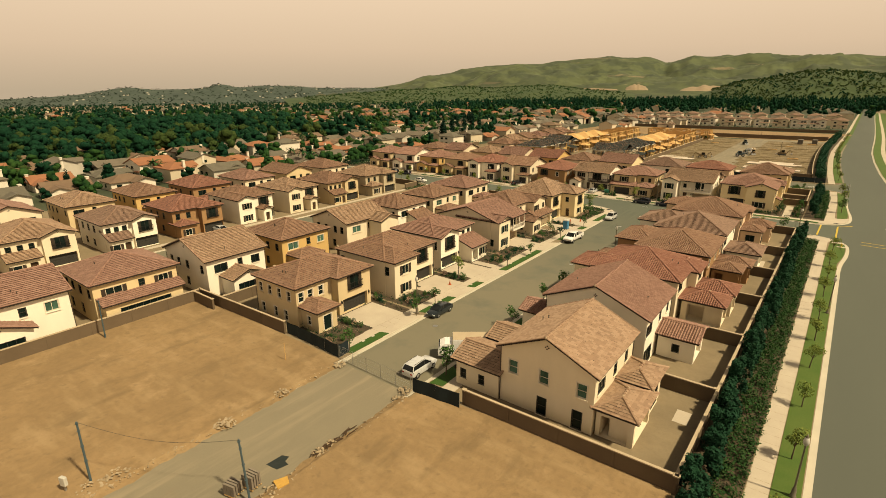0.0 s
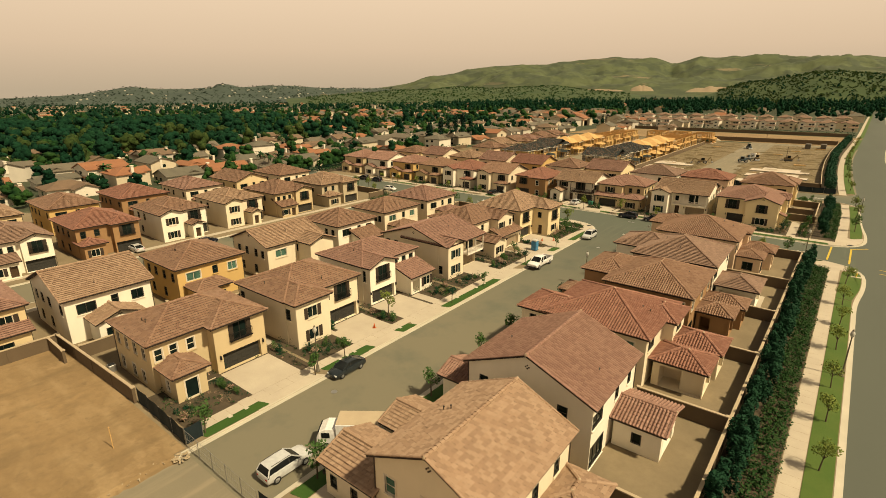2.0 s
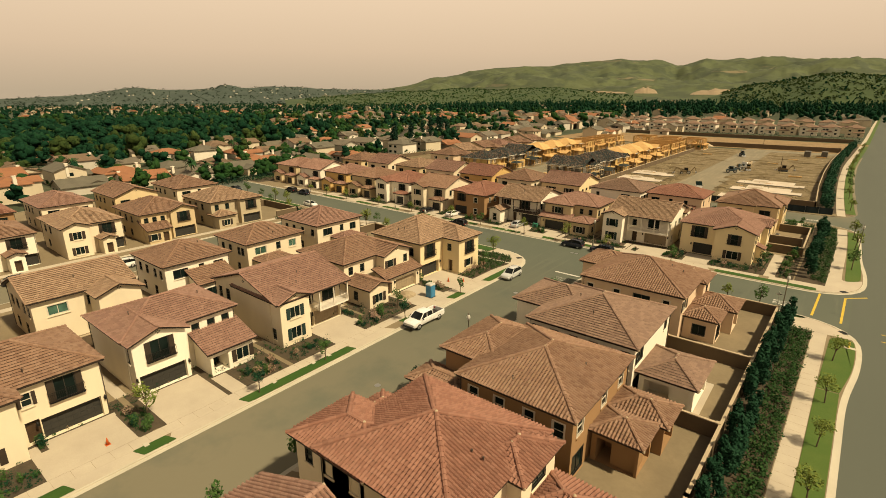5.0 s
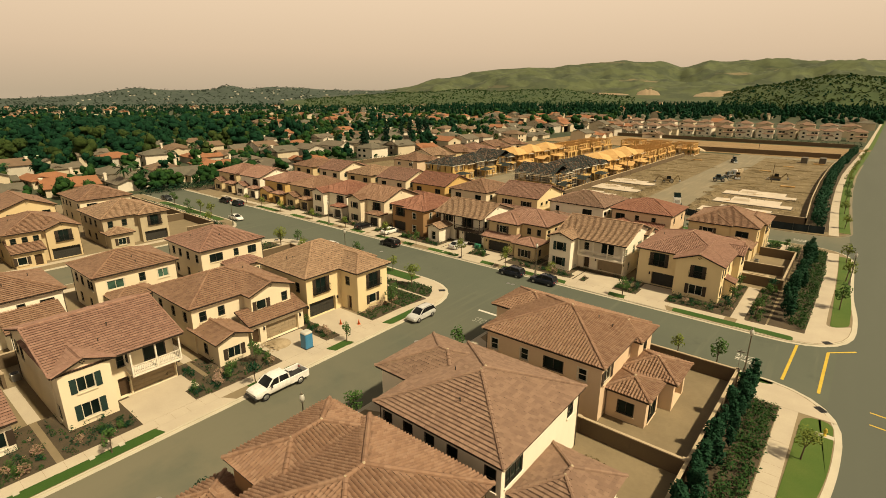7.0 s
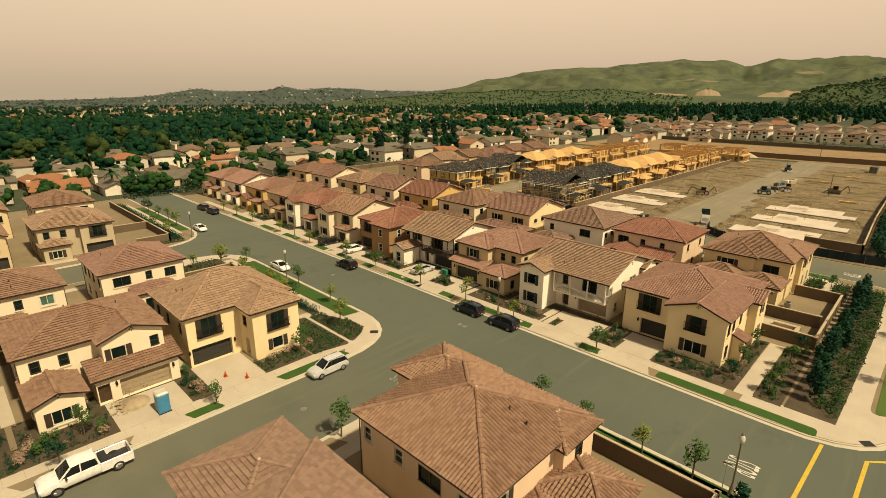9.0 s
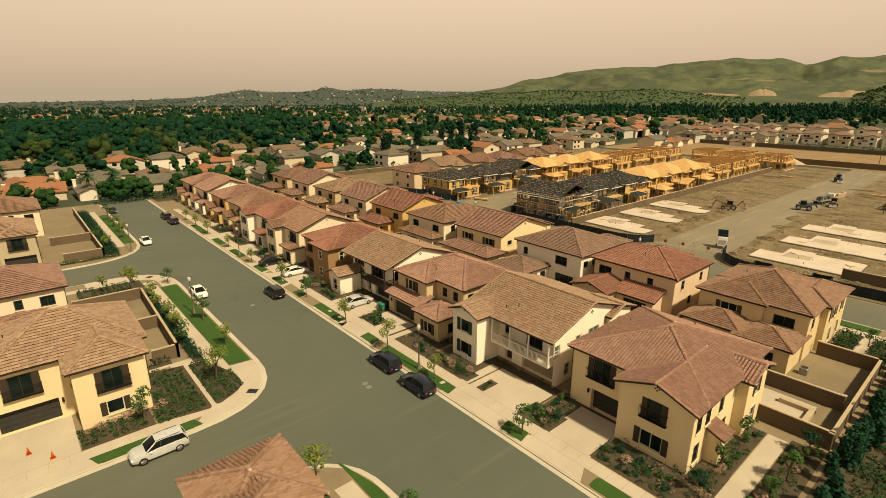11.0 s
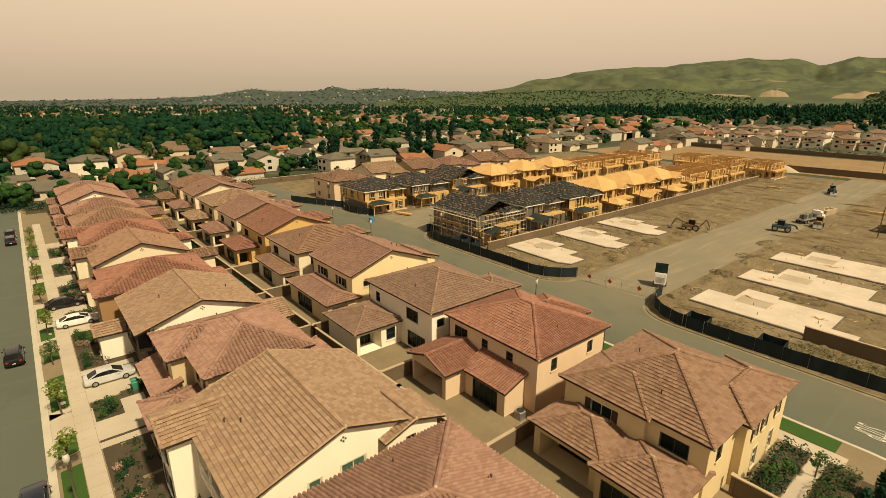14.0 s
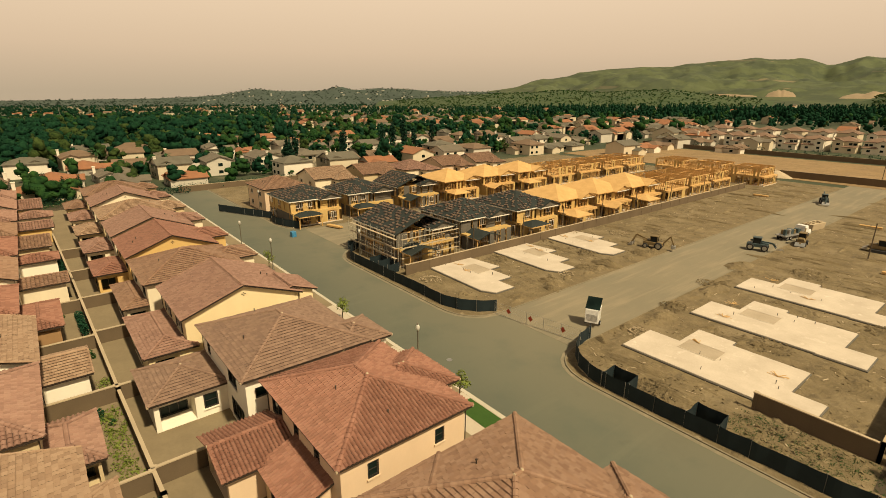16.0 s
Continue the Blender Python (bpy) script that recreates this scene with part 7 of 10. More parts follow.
def icosphere(cuts):
    g = (1 + 5 ** 0.5) / 2
    v = [Vector(q).normalized() for q in ((-1, g, 0), (1, g, 0), (-1, -g, 0), (1, -g, 0), (0, -1, g), (0, 1, g), (0, -1, -g), (0, 1, -g), (g, 0, -1), (g, 0, 1), (-g, 0, -1), (-g, 0, 1))]
    f = [(0, 11, 5), (0, 5, 1), (0, 1, 7), (0, 7, 10), (0, 10, 11), (1, 5, 9), (5, 11, 4), (11, 10, 2), (10, 7, 6), (7, 1, 8), (3, 9, 4), (3, 4, 2), (3, 2, 6), (3, 6, 8), (3, 8, 9), (4, 9, 5), (2, 4, 11), (6, 2, 10), (8, 6, 7), (9, 8, 1)]
    for _ in range(cuts):
        mid, out = {}, []
        def half(i, k):
            key = (min(i, k), max(i, k))
            if key not in mid:
                mid[key] = len(v)
                v.append(((v[i] + v[k]) / 2).normalized())
            return mid[key]
        for a, b, c in f:
            d, e, h = half(a, b), half(b, c), half(c, a)
            out += [(a, d, h), (b, e, d), (c, h, e), (d, e, h)]
        f = out
    return np.array([tuple(q) for q in v]), np.array(f)

BALLS = [icosphere(0), icosphere(1)]

def wood(name, seed, n, place, lumps, mat, label, hrange=(8, 14), fine=True, slim=0.0, wide=(0.34, 0.58), sprays=0):
    """Many trees as one piece of woodland: each crown is a heap of uneven leaf masses of several sizes."""
    r = np.random.RandomState(seed)
    ball, tri = BALLS[1 if fine else 0]
    protos = []
    for k in range(9):
        vs = []
        for i in range(lumps):
            z = -0.5 + 1.2 * (i + r.uniform(0, 0.8)) / lumps
            taper = 1 - slim * (z + 0.5) / 1.4
            ang, out = r.uniform(0, 6.283), r.uniform(0.15, 0.62) * taper
            rad = r.uniform(0.3, 0.52) * max(0.25, taper)
            c = np.array([math.cos(ang) * out, math.sin(ang) * out, z])
            vs.append(c + ball * r.uniform(0.74, 1.2, (len(ball), 1)) * np.array([rad, rad, rad * r.uniform(0.7, 1.0)]))
        pts = np.concatenate(vs)
        if sprays:                                    # leaf sprays standing off the crown
            at_ = pts[r.randint(0, len(pts), sprays)] * r.uniform(0.98, 1.16, (sprays, 1))
            a, b = r.normal(size=(sprays, 3)), r.normal(size=(sprays, 3))
            sz = r.uniform(0.05, 0.13, (sprays, 1))
            a, b = a / np.linalg.norm(a, axis=1)[:, None] * sz, b / np.linalg.norm(b, axis=1)[:, None] * sz
            pts = np.concatenate([pts, np.stack([at_ - a, at_ + b, at_ + a], 1).reshape(-1, 3)])
        protos.append(pts)
    faces = np.concatenate([tri + i * len(ball) for i in range(lumps)] + [np.arange(sprays * 3).reshape(-1, 3) + lumps * len(ball)])
    vs, fs, base = [], [], 0
    for i in range(n):
        q = place(r)
        x, y, hs = q[:3]
        z0 = q[3] if len(q) > 3 else ground_height(x, y)
        h = r.uniform(*hrange) * hs
        w = h * r.uniform(*wide)
        t = r.uniform(0, 6.283)
        p = protos[i % 9]
        rx, ry = p[:, 0] * math.cos(t) - p[:, 1] * math.sin(t), p[:, 0] * math.sin(t) + p[:, 1] * math.cos(t)
        vs.append(np.stack([x + rx * w, y + ry * w, z0 + h * 0.5 + p[:, 2] * h * 0.48], 1))
        fs.append(faces + base)
        base += len(p)
    me = bpy.data.meshes.new(name)
    me.from_pydata(np.concatenate(vs).tolist(), [], np.concatenate(fs).tolist())
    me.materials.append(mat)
    me.polygons.foreach_set("use_smooth", [True] * len(me.polygons))
    return tagged(new(name, me), label, "wood", kind="stuff")

def polar(a0, a1, d0, d1):
    def place(r):
        while True:
            a, d = radians(r.uniform(a0, a1)), math.sqrt(r.uniform(d0 * d0, d1 * d1))
            x, y = -math.sin(a) * d, math.cos(a) * d + 60
            if not (x > -190 and y < 640) and not (x > -405 and y < 480 and r.rand() > 0.06) and (r.rand() < 0.4 or not 24 < math.degrees(a) < 58 or d > 760):
                return x, y, 1.0
    return place

def among(r):
    while True:
        x, y = r.uniform(-420, -181), r.uniform(-60, 520)
        if r.rand() < 0.36 + 0.64 * min(1, (-x - 180) / 170) * (1.0 if y < 130 else 0.55):
            return x, y, 0.8 if x > -260 else 1.0
def middle_stand(r):
    return r.uniform(-430, -262), r.uniform(70, 250), 1.0 if r.rand() < 0.6 else 0.75
def west_stand(r):
    return r.uniform(-350, -196), r.uniform(-110, 30), 1.0 if r.rand() < 0.5 else 0.7

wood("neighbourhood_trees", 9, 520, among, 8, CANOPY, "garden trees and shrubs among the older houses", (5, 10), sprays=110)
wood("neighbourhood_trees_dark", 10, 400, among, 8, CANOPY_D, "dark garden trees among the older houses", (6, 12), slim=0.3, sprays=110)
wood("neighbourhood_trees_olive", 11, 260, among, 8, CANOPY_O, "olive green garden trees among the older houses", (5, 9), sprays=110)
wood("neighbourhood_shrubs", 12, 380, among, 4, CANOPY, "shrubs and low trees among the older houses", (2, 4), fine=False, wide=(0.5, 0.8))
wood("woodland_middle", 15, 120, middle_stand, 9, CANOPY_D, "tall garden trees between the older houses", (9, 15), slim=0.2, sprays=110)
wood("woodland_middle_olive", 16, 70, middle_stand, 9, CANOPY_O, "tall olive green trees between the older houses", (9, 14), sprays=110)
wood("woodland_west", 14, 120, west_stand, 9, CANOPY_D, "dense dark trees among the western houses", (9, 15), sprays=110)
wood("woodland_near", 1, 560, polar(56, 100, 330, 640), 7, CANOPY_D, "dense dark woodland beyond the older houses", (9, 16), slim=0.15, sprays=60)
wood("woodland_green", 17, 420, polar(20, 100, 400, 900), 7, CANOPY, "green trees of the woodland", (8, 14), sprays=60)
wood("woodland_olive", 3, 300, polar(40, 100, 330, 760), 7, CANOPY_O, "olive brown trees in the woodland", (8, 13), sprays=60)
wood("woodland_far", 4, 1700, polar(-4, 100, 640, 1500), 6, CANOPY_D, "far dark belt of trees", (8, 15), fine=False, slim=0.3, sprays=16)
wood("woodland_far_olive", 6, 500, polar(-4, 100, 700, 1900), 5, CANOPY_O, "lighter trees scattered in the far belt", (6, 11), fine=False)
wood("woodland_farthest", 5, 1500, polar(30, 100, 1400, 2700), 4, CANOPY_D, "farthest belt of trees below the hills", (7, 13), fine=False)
def tall_stand(r):
    spots = ((-345, 311, 1.1), (-338, 300, 1.0), (-352, 322, 0.95), (-295, 200, 1.0), (-302, 206, 0.9), (-318, 305, 0.95), (-211, 313, 0.8), (-246, 395, 0.9), (-357, 421, 1.1), (-189, 300, 0.8), (-196, 371, 0.85), (-203, 376, 0.8), (-260, 96, 0.8), (-300, 260, 1.0))
    x, y, s = spots[r.randint(len(spots))]
    return x + r.uniform(-4, 4), y + r.uniform(-4, 4), s
wood("tall_evergreens", 33, 34, tall_stand, 10, CANOPY_D, "clumps of tall dark evergreens above the roofs", (13, 17), slim=0.45, wide=(0.22, 0.34), sprays=140)
def street_end(r):
    return r.uniform(-186, -174.5), r.choice((r.uniform(120, 152), r.uniform(152, 205))), 1.0
wood("street_end_trees", 41, 34, street_end, 8, CANOPY, "leafy trees and bushes at the end of the street", (3.5, 7.5), sprays=120)
def belt(r):
    a, d = radians(r.uniform(-7, 40)), r.uniform(780, 1350)
    return -math.sin(a) * d, math.cos(a) * d + 60, 1.0
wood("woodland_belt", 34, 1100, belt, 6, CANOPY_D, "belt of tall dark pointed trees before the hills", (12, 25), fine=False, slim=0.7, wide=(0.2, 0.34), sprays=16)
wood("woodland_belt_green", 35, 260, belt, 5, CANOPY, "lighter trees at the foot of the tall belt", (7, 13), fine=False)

# far houses showing between the trees
fw = MB()
rr = random.Random(21)
tops = [MB(), MB(), MB()]
for k in range(430):
    near = k < 170
    a, d = radians(rr.uniform(20, 58) if near else rr.uniform(-2, 96)), (rr.uniform(400, 820) if near else 520 + 1700 * rr.random() ** 1.4)
    x, y = -math.sin(a) * d, math.cos(a) * d + 60
    if (x > -165 and y < 660) or (x > -372 and y < 490):
        continue
    z, w, dd, h = ground_height(x, y), rr.uniform(5.5, 8), rr.uniform(4.5, 6), rr.choice((3.2, 5.8, 5.8)) + (0.8 if d < 900 else 2.0)
    if rr.random() < 0.5:
        w, dd = dd, w
    top = rr.choice(tops)
    for bx, by, bw, bd, bh, kind in ((x, y, w, dd, h, rr.choice(("gx", "gy", "h"))), (x + w * 0.5, y - dd * 0.7, w * 0.5, dd * 0.7, h - rr.choice((0, 1.5)), "gy")):
        fw.box(bx - bw, bx + bw, by - bd, by + bd, z - 1, z + bh)
        for pl in roof_planes(bx - bw - 0.5, bx + bw + 0.5, by - bd - 0.5, by + bd + 0.5, z + bh, kind, 0.4)[0]:
            top.poly(*pl)
        if kind == "gy":
            for yy in (by - bd, by + bd):
                fw.poly((bx - bw, yy, z + bh), (bx + bw, yy, z + bh), (bx, yy, z + bh + 0.4 * bw))
whole("far_house_walls", fw, OLDWALL[1], "pale walls of far houses among the trees", "houses", "stuff")
for k, nm in ((0, "terracotta"), (1, "grey"), (2, "brown")):
    whole("far_house_roofs", tops[k], OLDROOF[k], nm + " roofs of far houses among the trees", "roofs", "stuff")

# ---- hills ----
HILL = surface("hill grass and scrub", (0.088, 0.106, 0.048), (0.06, 0.075, 0.037), 0.004, 0.02, 0.95, 0, c=(0.04, 0.05, 0.03), fine_amount=0.7)
add_tracks(HILL, 0.0016, (1, 1, 9), (0.24, 0.18, 0.11), 0.62, 0.64)
add_tracks(HILL, 0.007, (1, 1, 2.5), (0.032, 0.043, 0.027), 0.47, 0.56)
HILLDARK = surface("scrub covered hill", (0.03, 0.055, 0.02), (0.055, 0.078, 0.026), 0.012, 0.08, 0.95, 0, c=(0.014, 0.036, 0.016), fine_amount=0.6)
# distance haze is put into these base colours: greyed, close in tone
HAZY = surface("haze-tinted distant hill", (0.048, 0.07, 0.052), (0.034, 0.05, 0.04), 0.006, 0.025, 0.95, 0, c=(0.03, 0.044, 0.034), fine_amount=0.7)

def hills(name, a0, a1, d0, d1, ridge_, mat, label, rough, na=150, nd=26, seed=0.0, grain=380):
    """ridge_: (azimuth, angle of the ridge over eye level) in degrees; the slope falls towards the viewer. Returns its height at an azimuth and distance."""
    dr = d0 + (d1 - d0) * 0.78
    azs, tops_ = [q[0] for q in ridge_], [32 + dr * math.tan(radians(q[1])) for q in ridge_]
    def height(az, d):
        f = min(1.0, max(0.0, (d - d0) / (d1 - d0)))
        x, y = -math.sin(radians(az)) * d, math.cos(radians(az)) * d + 90
        low = ground_height(x, y) - 3
        q = noise.fractal(Vector((x / grain + seed, y / grain, seed)), 0.85, 2.2, 7)
        gully = abs(noise.noise(Vector((x / (grain * 0.7) + seed, y / (grain * 1.1), 3.3))))
        prof = math.sin(min(1.0, f / 0.78) * math.pi / 2) ** 1.4 * (1 if f < 0.78 else 1 - (f - 0.78) * 0.6)
        return x, y, low + prof * (float(np.interp(az, azs, tops_)) - low) + prof * max(0.0, 1 - 1.22 * f) * rough * (q - gully - 0.5 * abs(noise.noise(Vector((x / (grain * 0.26) + seed, y / (grain * 0.5), 7.7)))))
    mb = MB()
    for j in range(nd + 1):
        for i in range(na + 1):
            mb.v.append(height(a0 + (a1 - a0) * i / na, d0 + (d1 - d0) * j / nd))
    for j in range(nd):
        for i in range(na):
            k = j * (na + 1) + i
            mb.f.append((k, k + 1, k + na + 2, k + na + 1))
    whole(name, mb, mat, label, "hills", "structure", smooth=True)
    return height

hills("backdrop_green_hills", -14, 52, 2700, 4700, [(-14, 2.5), (-2.1, 2.65), (1.2, 2.87), (2.8, 2.8), (4, 2.62), (4.8, 2.7), (6.8, 3.04), (10.8, 2.97), (12.5, 3.07), (13.7, 2.7), (15, 2.5), (16.6, 3.0), (18.7, 3.06), (20.4, 3.3), (22.9, 3.04), (25.7, 2.9), (27.4, 2.6), (29.8, 2.63), (33.3, 2.49), (36, 2.05), (37.3, 1.66), (39.7, 1.42), (42.5, 0.68), (45.5, 0.2), (52, -0.4)], HILL, "green grassy hills on the horizon", 190, 420, 60, grain=480)
rise = hills("backdrop_wooded_hill", -14, 13, 1150, 1650, [(-14, 0.8), (-2.4, 1.2), (-0.2, 1.42), (1.4, 1.6), (3, 1.58), (4.6, 1.24), (6.7, 0.9), (9, 0.56), (10.8, -0.1), (13, -0.8)], HILLDARK, "scrubby wooded rise before the hills", 10, 90, 16, 4.0)
orchard = hills("backdrop_olive_rise", 18, 56, 1500, 2500, [(18, -0.5), (24.3, 0.1), (26.6, 0.4), (30.2, 0.3), (33.2, 0.14), (37.2, 0.32), (41, 0.0), (44.8, -0.06), (48.4, -0.4), (56, -0.9)], HILLDARK, "low olive green rise planted with trees", 8, 120, 16, 6.0)
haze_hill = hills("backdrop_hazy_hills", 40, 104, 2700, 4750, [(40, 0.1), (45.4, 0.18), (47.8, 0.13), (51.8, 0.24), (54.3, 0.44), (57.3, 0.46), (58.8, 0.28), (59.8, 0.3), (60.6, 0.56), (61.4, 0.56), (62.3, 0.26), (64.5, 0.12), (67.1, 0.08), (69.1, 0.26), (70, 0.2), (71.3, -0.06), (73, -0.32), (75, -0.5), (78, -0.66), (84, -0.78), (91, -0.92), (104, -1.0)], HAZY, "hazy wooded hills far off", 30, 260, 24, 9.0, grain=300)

CUT = surface("bare cut slope", (0.27, 0.2, 0.125), (0.21, 0.155, 0.095), 0.01, 0.05, 0.95, 0, fine_amount=0.4)
def cut_slope(a0, a1, d0, d1, z0, z1):
    """A bare graded bank below the hills."""
    mb, n = MB(), 24
    for j, (d, z) in enumerate(((d0, z0), (d0 + (d1 - d0) * 0.5, z0 + (z1 - z0) * 0.8), (d1, z1))):
        for i in range(n + 1):
            f = i / n
            az = radians(a0 + (a1 - a0) * f)
            k = math.sin(f * math.pi) ** 0.5 * (1 + 0.3 * noise.noise(Vector((f * 9, a0, j))))
            mb.v.append((-math.sin(az) * d, math.cos(az) * d + 90, z0 + (z - z0) * k))
    for j in range(2):
        mb.f += [(j * (n + 1) + i, j * (n + 1) + i + 1, (j + 1) * (n + 1) + i + 1, (j + 1) * (n + 1) + i) for i in range(n)]
    whole("backdrop_cut_slope", mb, CUT, "pale bare graded slope at the foot of the hills", "hills", "structure", smooth=True)
cut_slope(8.0, 13.6, 2500, 2720, 22, 46)
cut_slope(16.6, 18.9, 2520, 2640, 26, 52)
cut_slope(19.5, 26.0, 2540, 2600, 26, 36)

def on_hill(fn, a0, a1, d0, d1):
    def place(r):
        x, y, z = fn(r.uniform(a0, a1), r.uniform(d0, d1))
        return x, y, 1.0, z - 1
    return place
wood("woodland_rise", 36, 1700, on_hill(rise, -8, 11, 1160, 1560), 3, CANOPY_O, "scrub and trees on the wooded rise", (3, 7), fine=False, wide=(0.6, 1.0))
wood("woodland_rise_dark", 40, 420, on_hill(rise, -8, 11, 1160, 1600), 3, CANOPY_D, "dark scrub and trees on the wooded rise", (3, 9), fine=False, wide=(0.5, 0.9))
wood("woodland_orchard", 37, 1500, on_hill(orchard, 19, 54, 1500, 2320), 3, CANOPY_O, "rows of low trees on the olive rise", (3, 6), fine=False, wide=(0.7, 1.1))
wood("woodland_orchard_dark", 38, 900, on_hill(orchard, 19, 54, 1500, 2320), 3, CANOPY, "green trees on the olive rise", (4, 9), fine=False, wide=(0.5, 0.9))
# the haze before these trees is in the colour, with little contrast
CANOPY_H = canopy("haze-tinted far canopy", (0.03, 0.045, 0.034), (0.04, 0.056, 0.04), (0.024, 0.036, 0.028))
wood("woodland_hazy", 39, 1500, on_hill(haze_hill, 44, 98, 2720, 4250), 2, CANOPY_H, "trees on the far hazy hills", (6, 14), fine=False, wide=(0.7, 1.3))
fh = MB()
for _ in range(70):
    x, y, z = haze_hill(rr.uniform(46, 74), rr.uniform(3000, 4200))
    w = rr.uniform(3, 5)
    fh.box(x - w, x + w, y - w, y + w, z - 2, z + rr.uniform(4, 6))
whole("hillside_houses", fh, OLDWALL[2], "pale houses scattered on the far hills", "houses", "stuff")

# ---- driveways, paths and street details ----
def drive(pts, label="pale concrete driveway"):
    strip("driveway", pts, 0.012, CONCRETE, label, "driveway")

for y0, y1, x in DRIVES_W:
    drive([(x, y0), (-46.98, y0), (-46.98, y1), (x, y1)])
    drive([(-45.43, y0 - 0.3), (-43.96, y0 - 1.2), (-43.96, y1 + 1.2), (-45.43, y1 + 0.3)], "pale concrete driveway apron")
for x0, x1, y in DRIVES_N:
    drive([(x0, 156.22), (x1, 156.22), (x1, y), (x0, y)])
    drive([(x0 - 1.2, 152.98), (x1 + 1.2, 152.98), (x1 + 0.4, 154.73), (x0 - 0.4, 154.73)], "pale concrete driveway apron")
for y0, y1, x in ((41.2, 46.2, -29.8), (58, 63, -27), (75, 80, -29), (91.4, 96.6, -29), (108, 113, -29.6), (122, 126.4, -28)):
    drive([(-30.2, y0), (x + 1.4, y0), (x + 1.4, y1), (-30.2, y1)])
    drive([(-32.02, y0 - 1.2), (-30.2, y0 - 0.4), (-30.2, y1 + 0.4), (-32.02, y1 + 1.2)], "pale concrete driveway apron")
for x0, x1 in ((-21, -16), (-33, -29.4), (-46, -41.4), (-62, -57.4)):
    drive([(x0, 201.5), (x1, 201.5), (x1, 204.6), (x0, 204.6)])
    drive([(x0 - 1, 206.2), (x1 + 1, 206.2), (x1 + 1.4, 208.6), (x0 - 1.4, 208.6)], "pale concrete driveway apron")
for y0, y1, wx in PATHS_W:
    drive([(wx, y0), (-46.98, y0), (-46.98, y1), (wx, y1)], "narrow concrete garden path")
for x0, x1, wy in PATHS_N:
    drive([(x0, 156.22), (x1, 156.22), (x1, wy), (x0, wy)], "narrow concrete garden path")
strip("side_path", rect(-58.58, -58.0, 128.6, 131.9), 0.03, CONCRETE, "narrow concrete path to the yard gate", "path")
for pts in (rect(-12.8, -5.6, 174.2, 180.6), rect(-9.4, -6.4, 102.4, 111.6), rect(-12, -10.2, 77, 79), rect(-8, -6.6, 48.6, 51)):
    drive(pts, "pale concrete back patio")
# patio seat wall
ps = MB()
ps.bevel_box(-5.9, -5.4, 174.4, 179.2, LOT, LOT + 0.55, 0.03)
ps.bevel_box(-8.6, -5.4, 178.7, 179.2, LOT, LOT + 0.5, 0.03)
whole("seat_wall", ps, CAP, "low pale stone seat wall on the patio", "wall", "structure")

# street markings and lids
def paint(name, pts, mat, label):
    plate(name, pts, 0.0, 0.0125, mat, label, "road marking")
paint("stop_line", rect(-37.6, -32.9, 134.9, 135.35), ROADWHITE, "worn white stop line across the lane")
paint("crossing_line", [(0.55, 141.4), (0.87, 141.4), (1.35, 152.6), (1.03, 152.6)], ROADYELLOW, "broad yellow crosswalk line")
paint("crossing_line", [(4.05, 140.6), (4.37, 140.6), (4.67, 152.7), (4.35, 152.7)], ROADYELLOW, "broad yellow crosswalk line")
paint("crossing_line", [(4.4, 152.71), (4.72, 152.71), (7.4, 155.0), (7.2, 155.25)], ROADYELLOW, "broad yellow crosswalk line")
for y in (137.0, 139.6):
    paint("crossing_line", [(xe(7.4, y), y), (xe(26, y), y - 2.4), (xe(26, y), y - 2.15), (xe(7.4, y), y + 0.2)], ROADYELLOW, "yellow crosswalk line")
paint("lane_line", [(xe(15.4, -100), -100), (xe(15.52, -100), -100), (xe(15.52, 128), 128), (xe(15.4, 128), 128)], ROADWHITE, "thin white lane line on the avenue")
WORNWHITE = surface("worn white road paint", (0.3, 0.29, 0.24), (0.16, 0.16, 0.13), 2.5, 12.0, 0.85, 0)
def road_word(x, y, rot, size, mat=ROADWHITE, tall=2.0):
    cu = bpy.data.curves.new("road_word", "FONT")
    cu.body, cu.size, cu.align_x, cu.extrude = "STOP", size, "CENTER", 0.002
    cu.materials.append(mat)
    ob = new("road_word", cu)
    ob.matrix_basis = pose(x, y, 0.016, 0, 0, rot) @ Matrix.Diagonal((1, tall, 1, 1))
    tagged(ob, "white painted word STOP on the asphalt", "road marking", kind="structure")
road_word(-35.0, 131.4, 0, 1.05, WORNWHITE)
road_word(-4.5, 144.1, -90, 0.86, ROADWHITE, 4.2)
road_word(xe(13.5, 158), 158, 180, 1.3)
road_word(xe(17.8, 128), 128, 0, 1.3)
road_word(-4.9, 212.8, -90, 0.86, ROADWHITE, 4.2)

lid = MB()
lid.lathe(0, 0, [(0.36, -0.01), (0.36, 0.012), (0.3, 0.014), (0.29, 0.01)], 20)
lid.lathe(0, 0, [(0.12, 0.012), (0.1, 0.016)], 12)
LID = lid.mesh("manhole_cover", STEEL)
for x, y in ((-40.6, 51.4), (-38, 121.5), (-39.2, 147.6), (-40.1, 147.6), (-40.6, 212), (-70, 146.4), (-36, 88)):
    ob = new("manhole_cover", LID)
    ob.matrix_basis = pose(x, y, 0.004)
    tagged(ob, "round iron manhole cover in the asphalt", "manhole cover", "manhole covers")
box_ = MB()
box_.bevel_box(-0.3, 0.3, -0.22, 0.22, -0.02, 0.03, 0.015)
METER = box_.mesh("meter_lid", KERB)
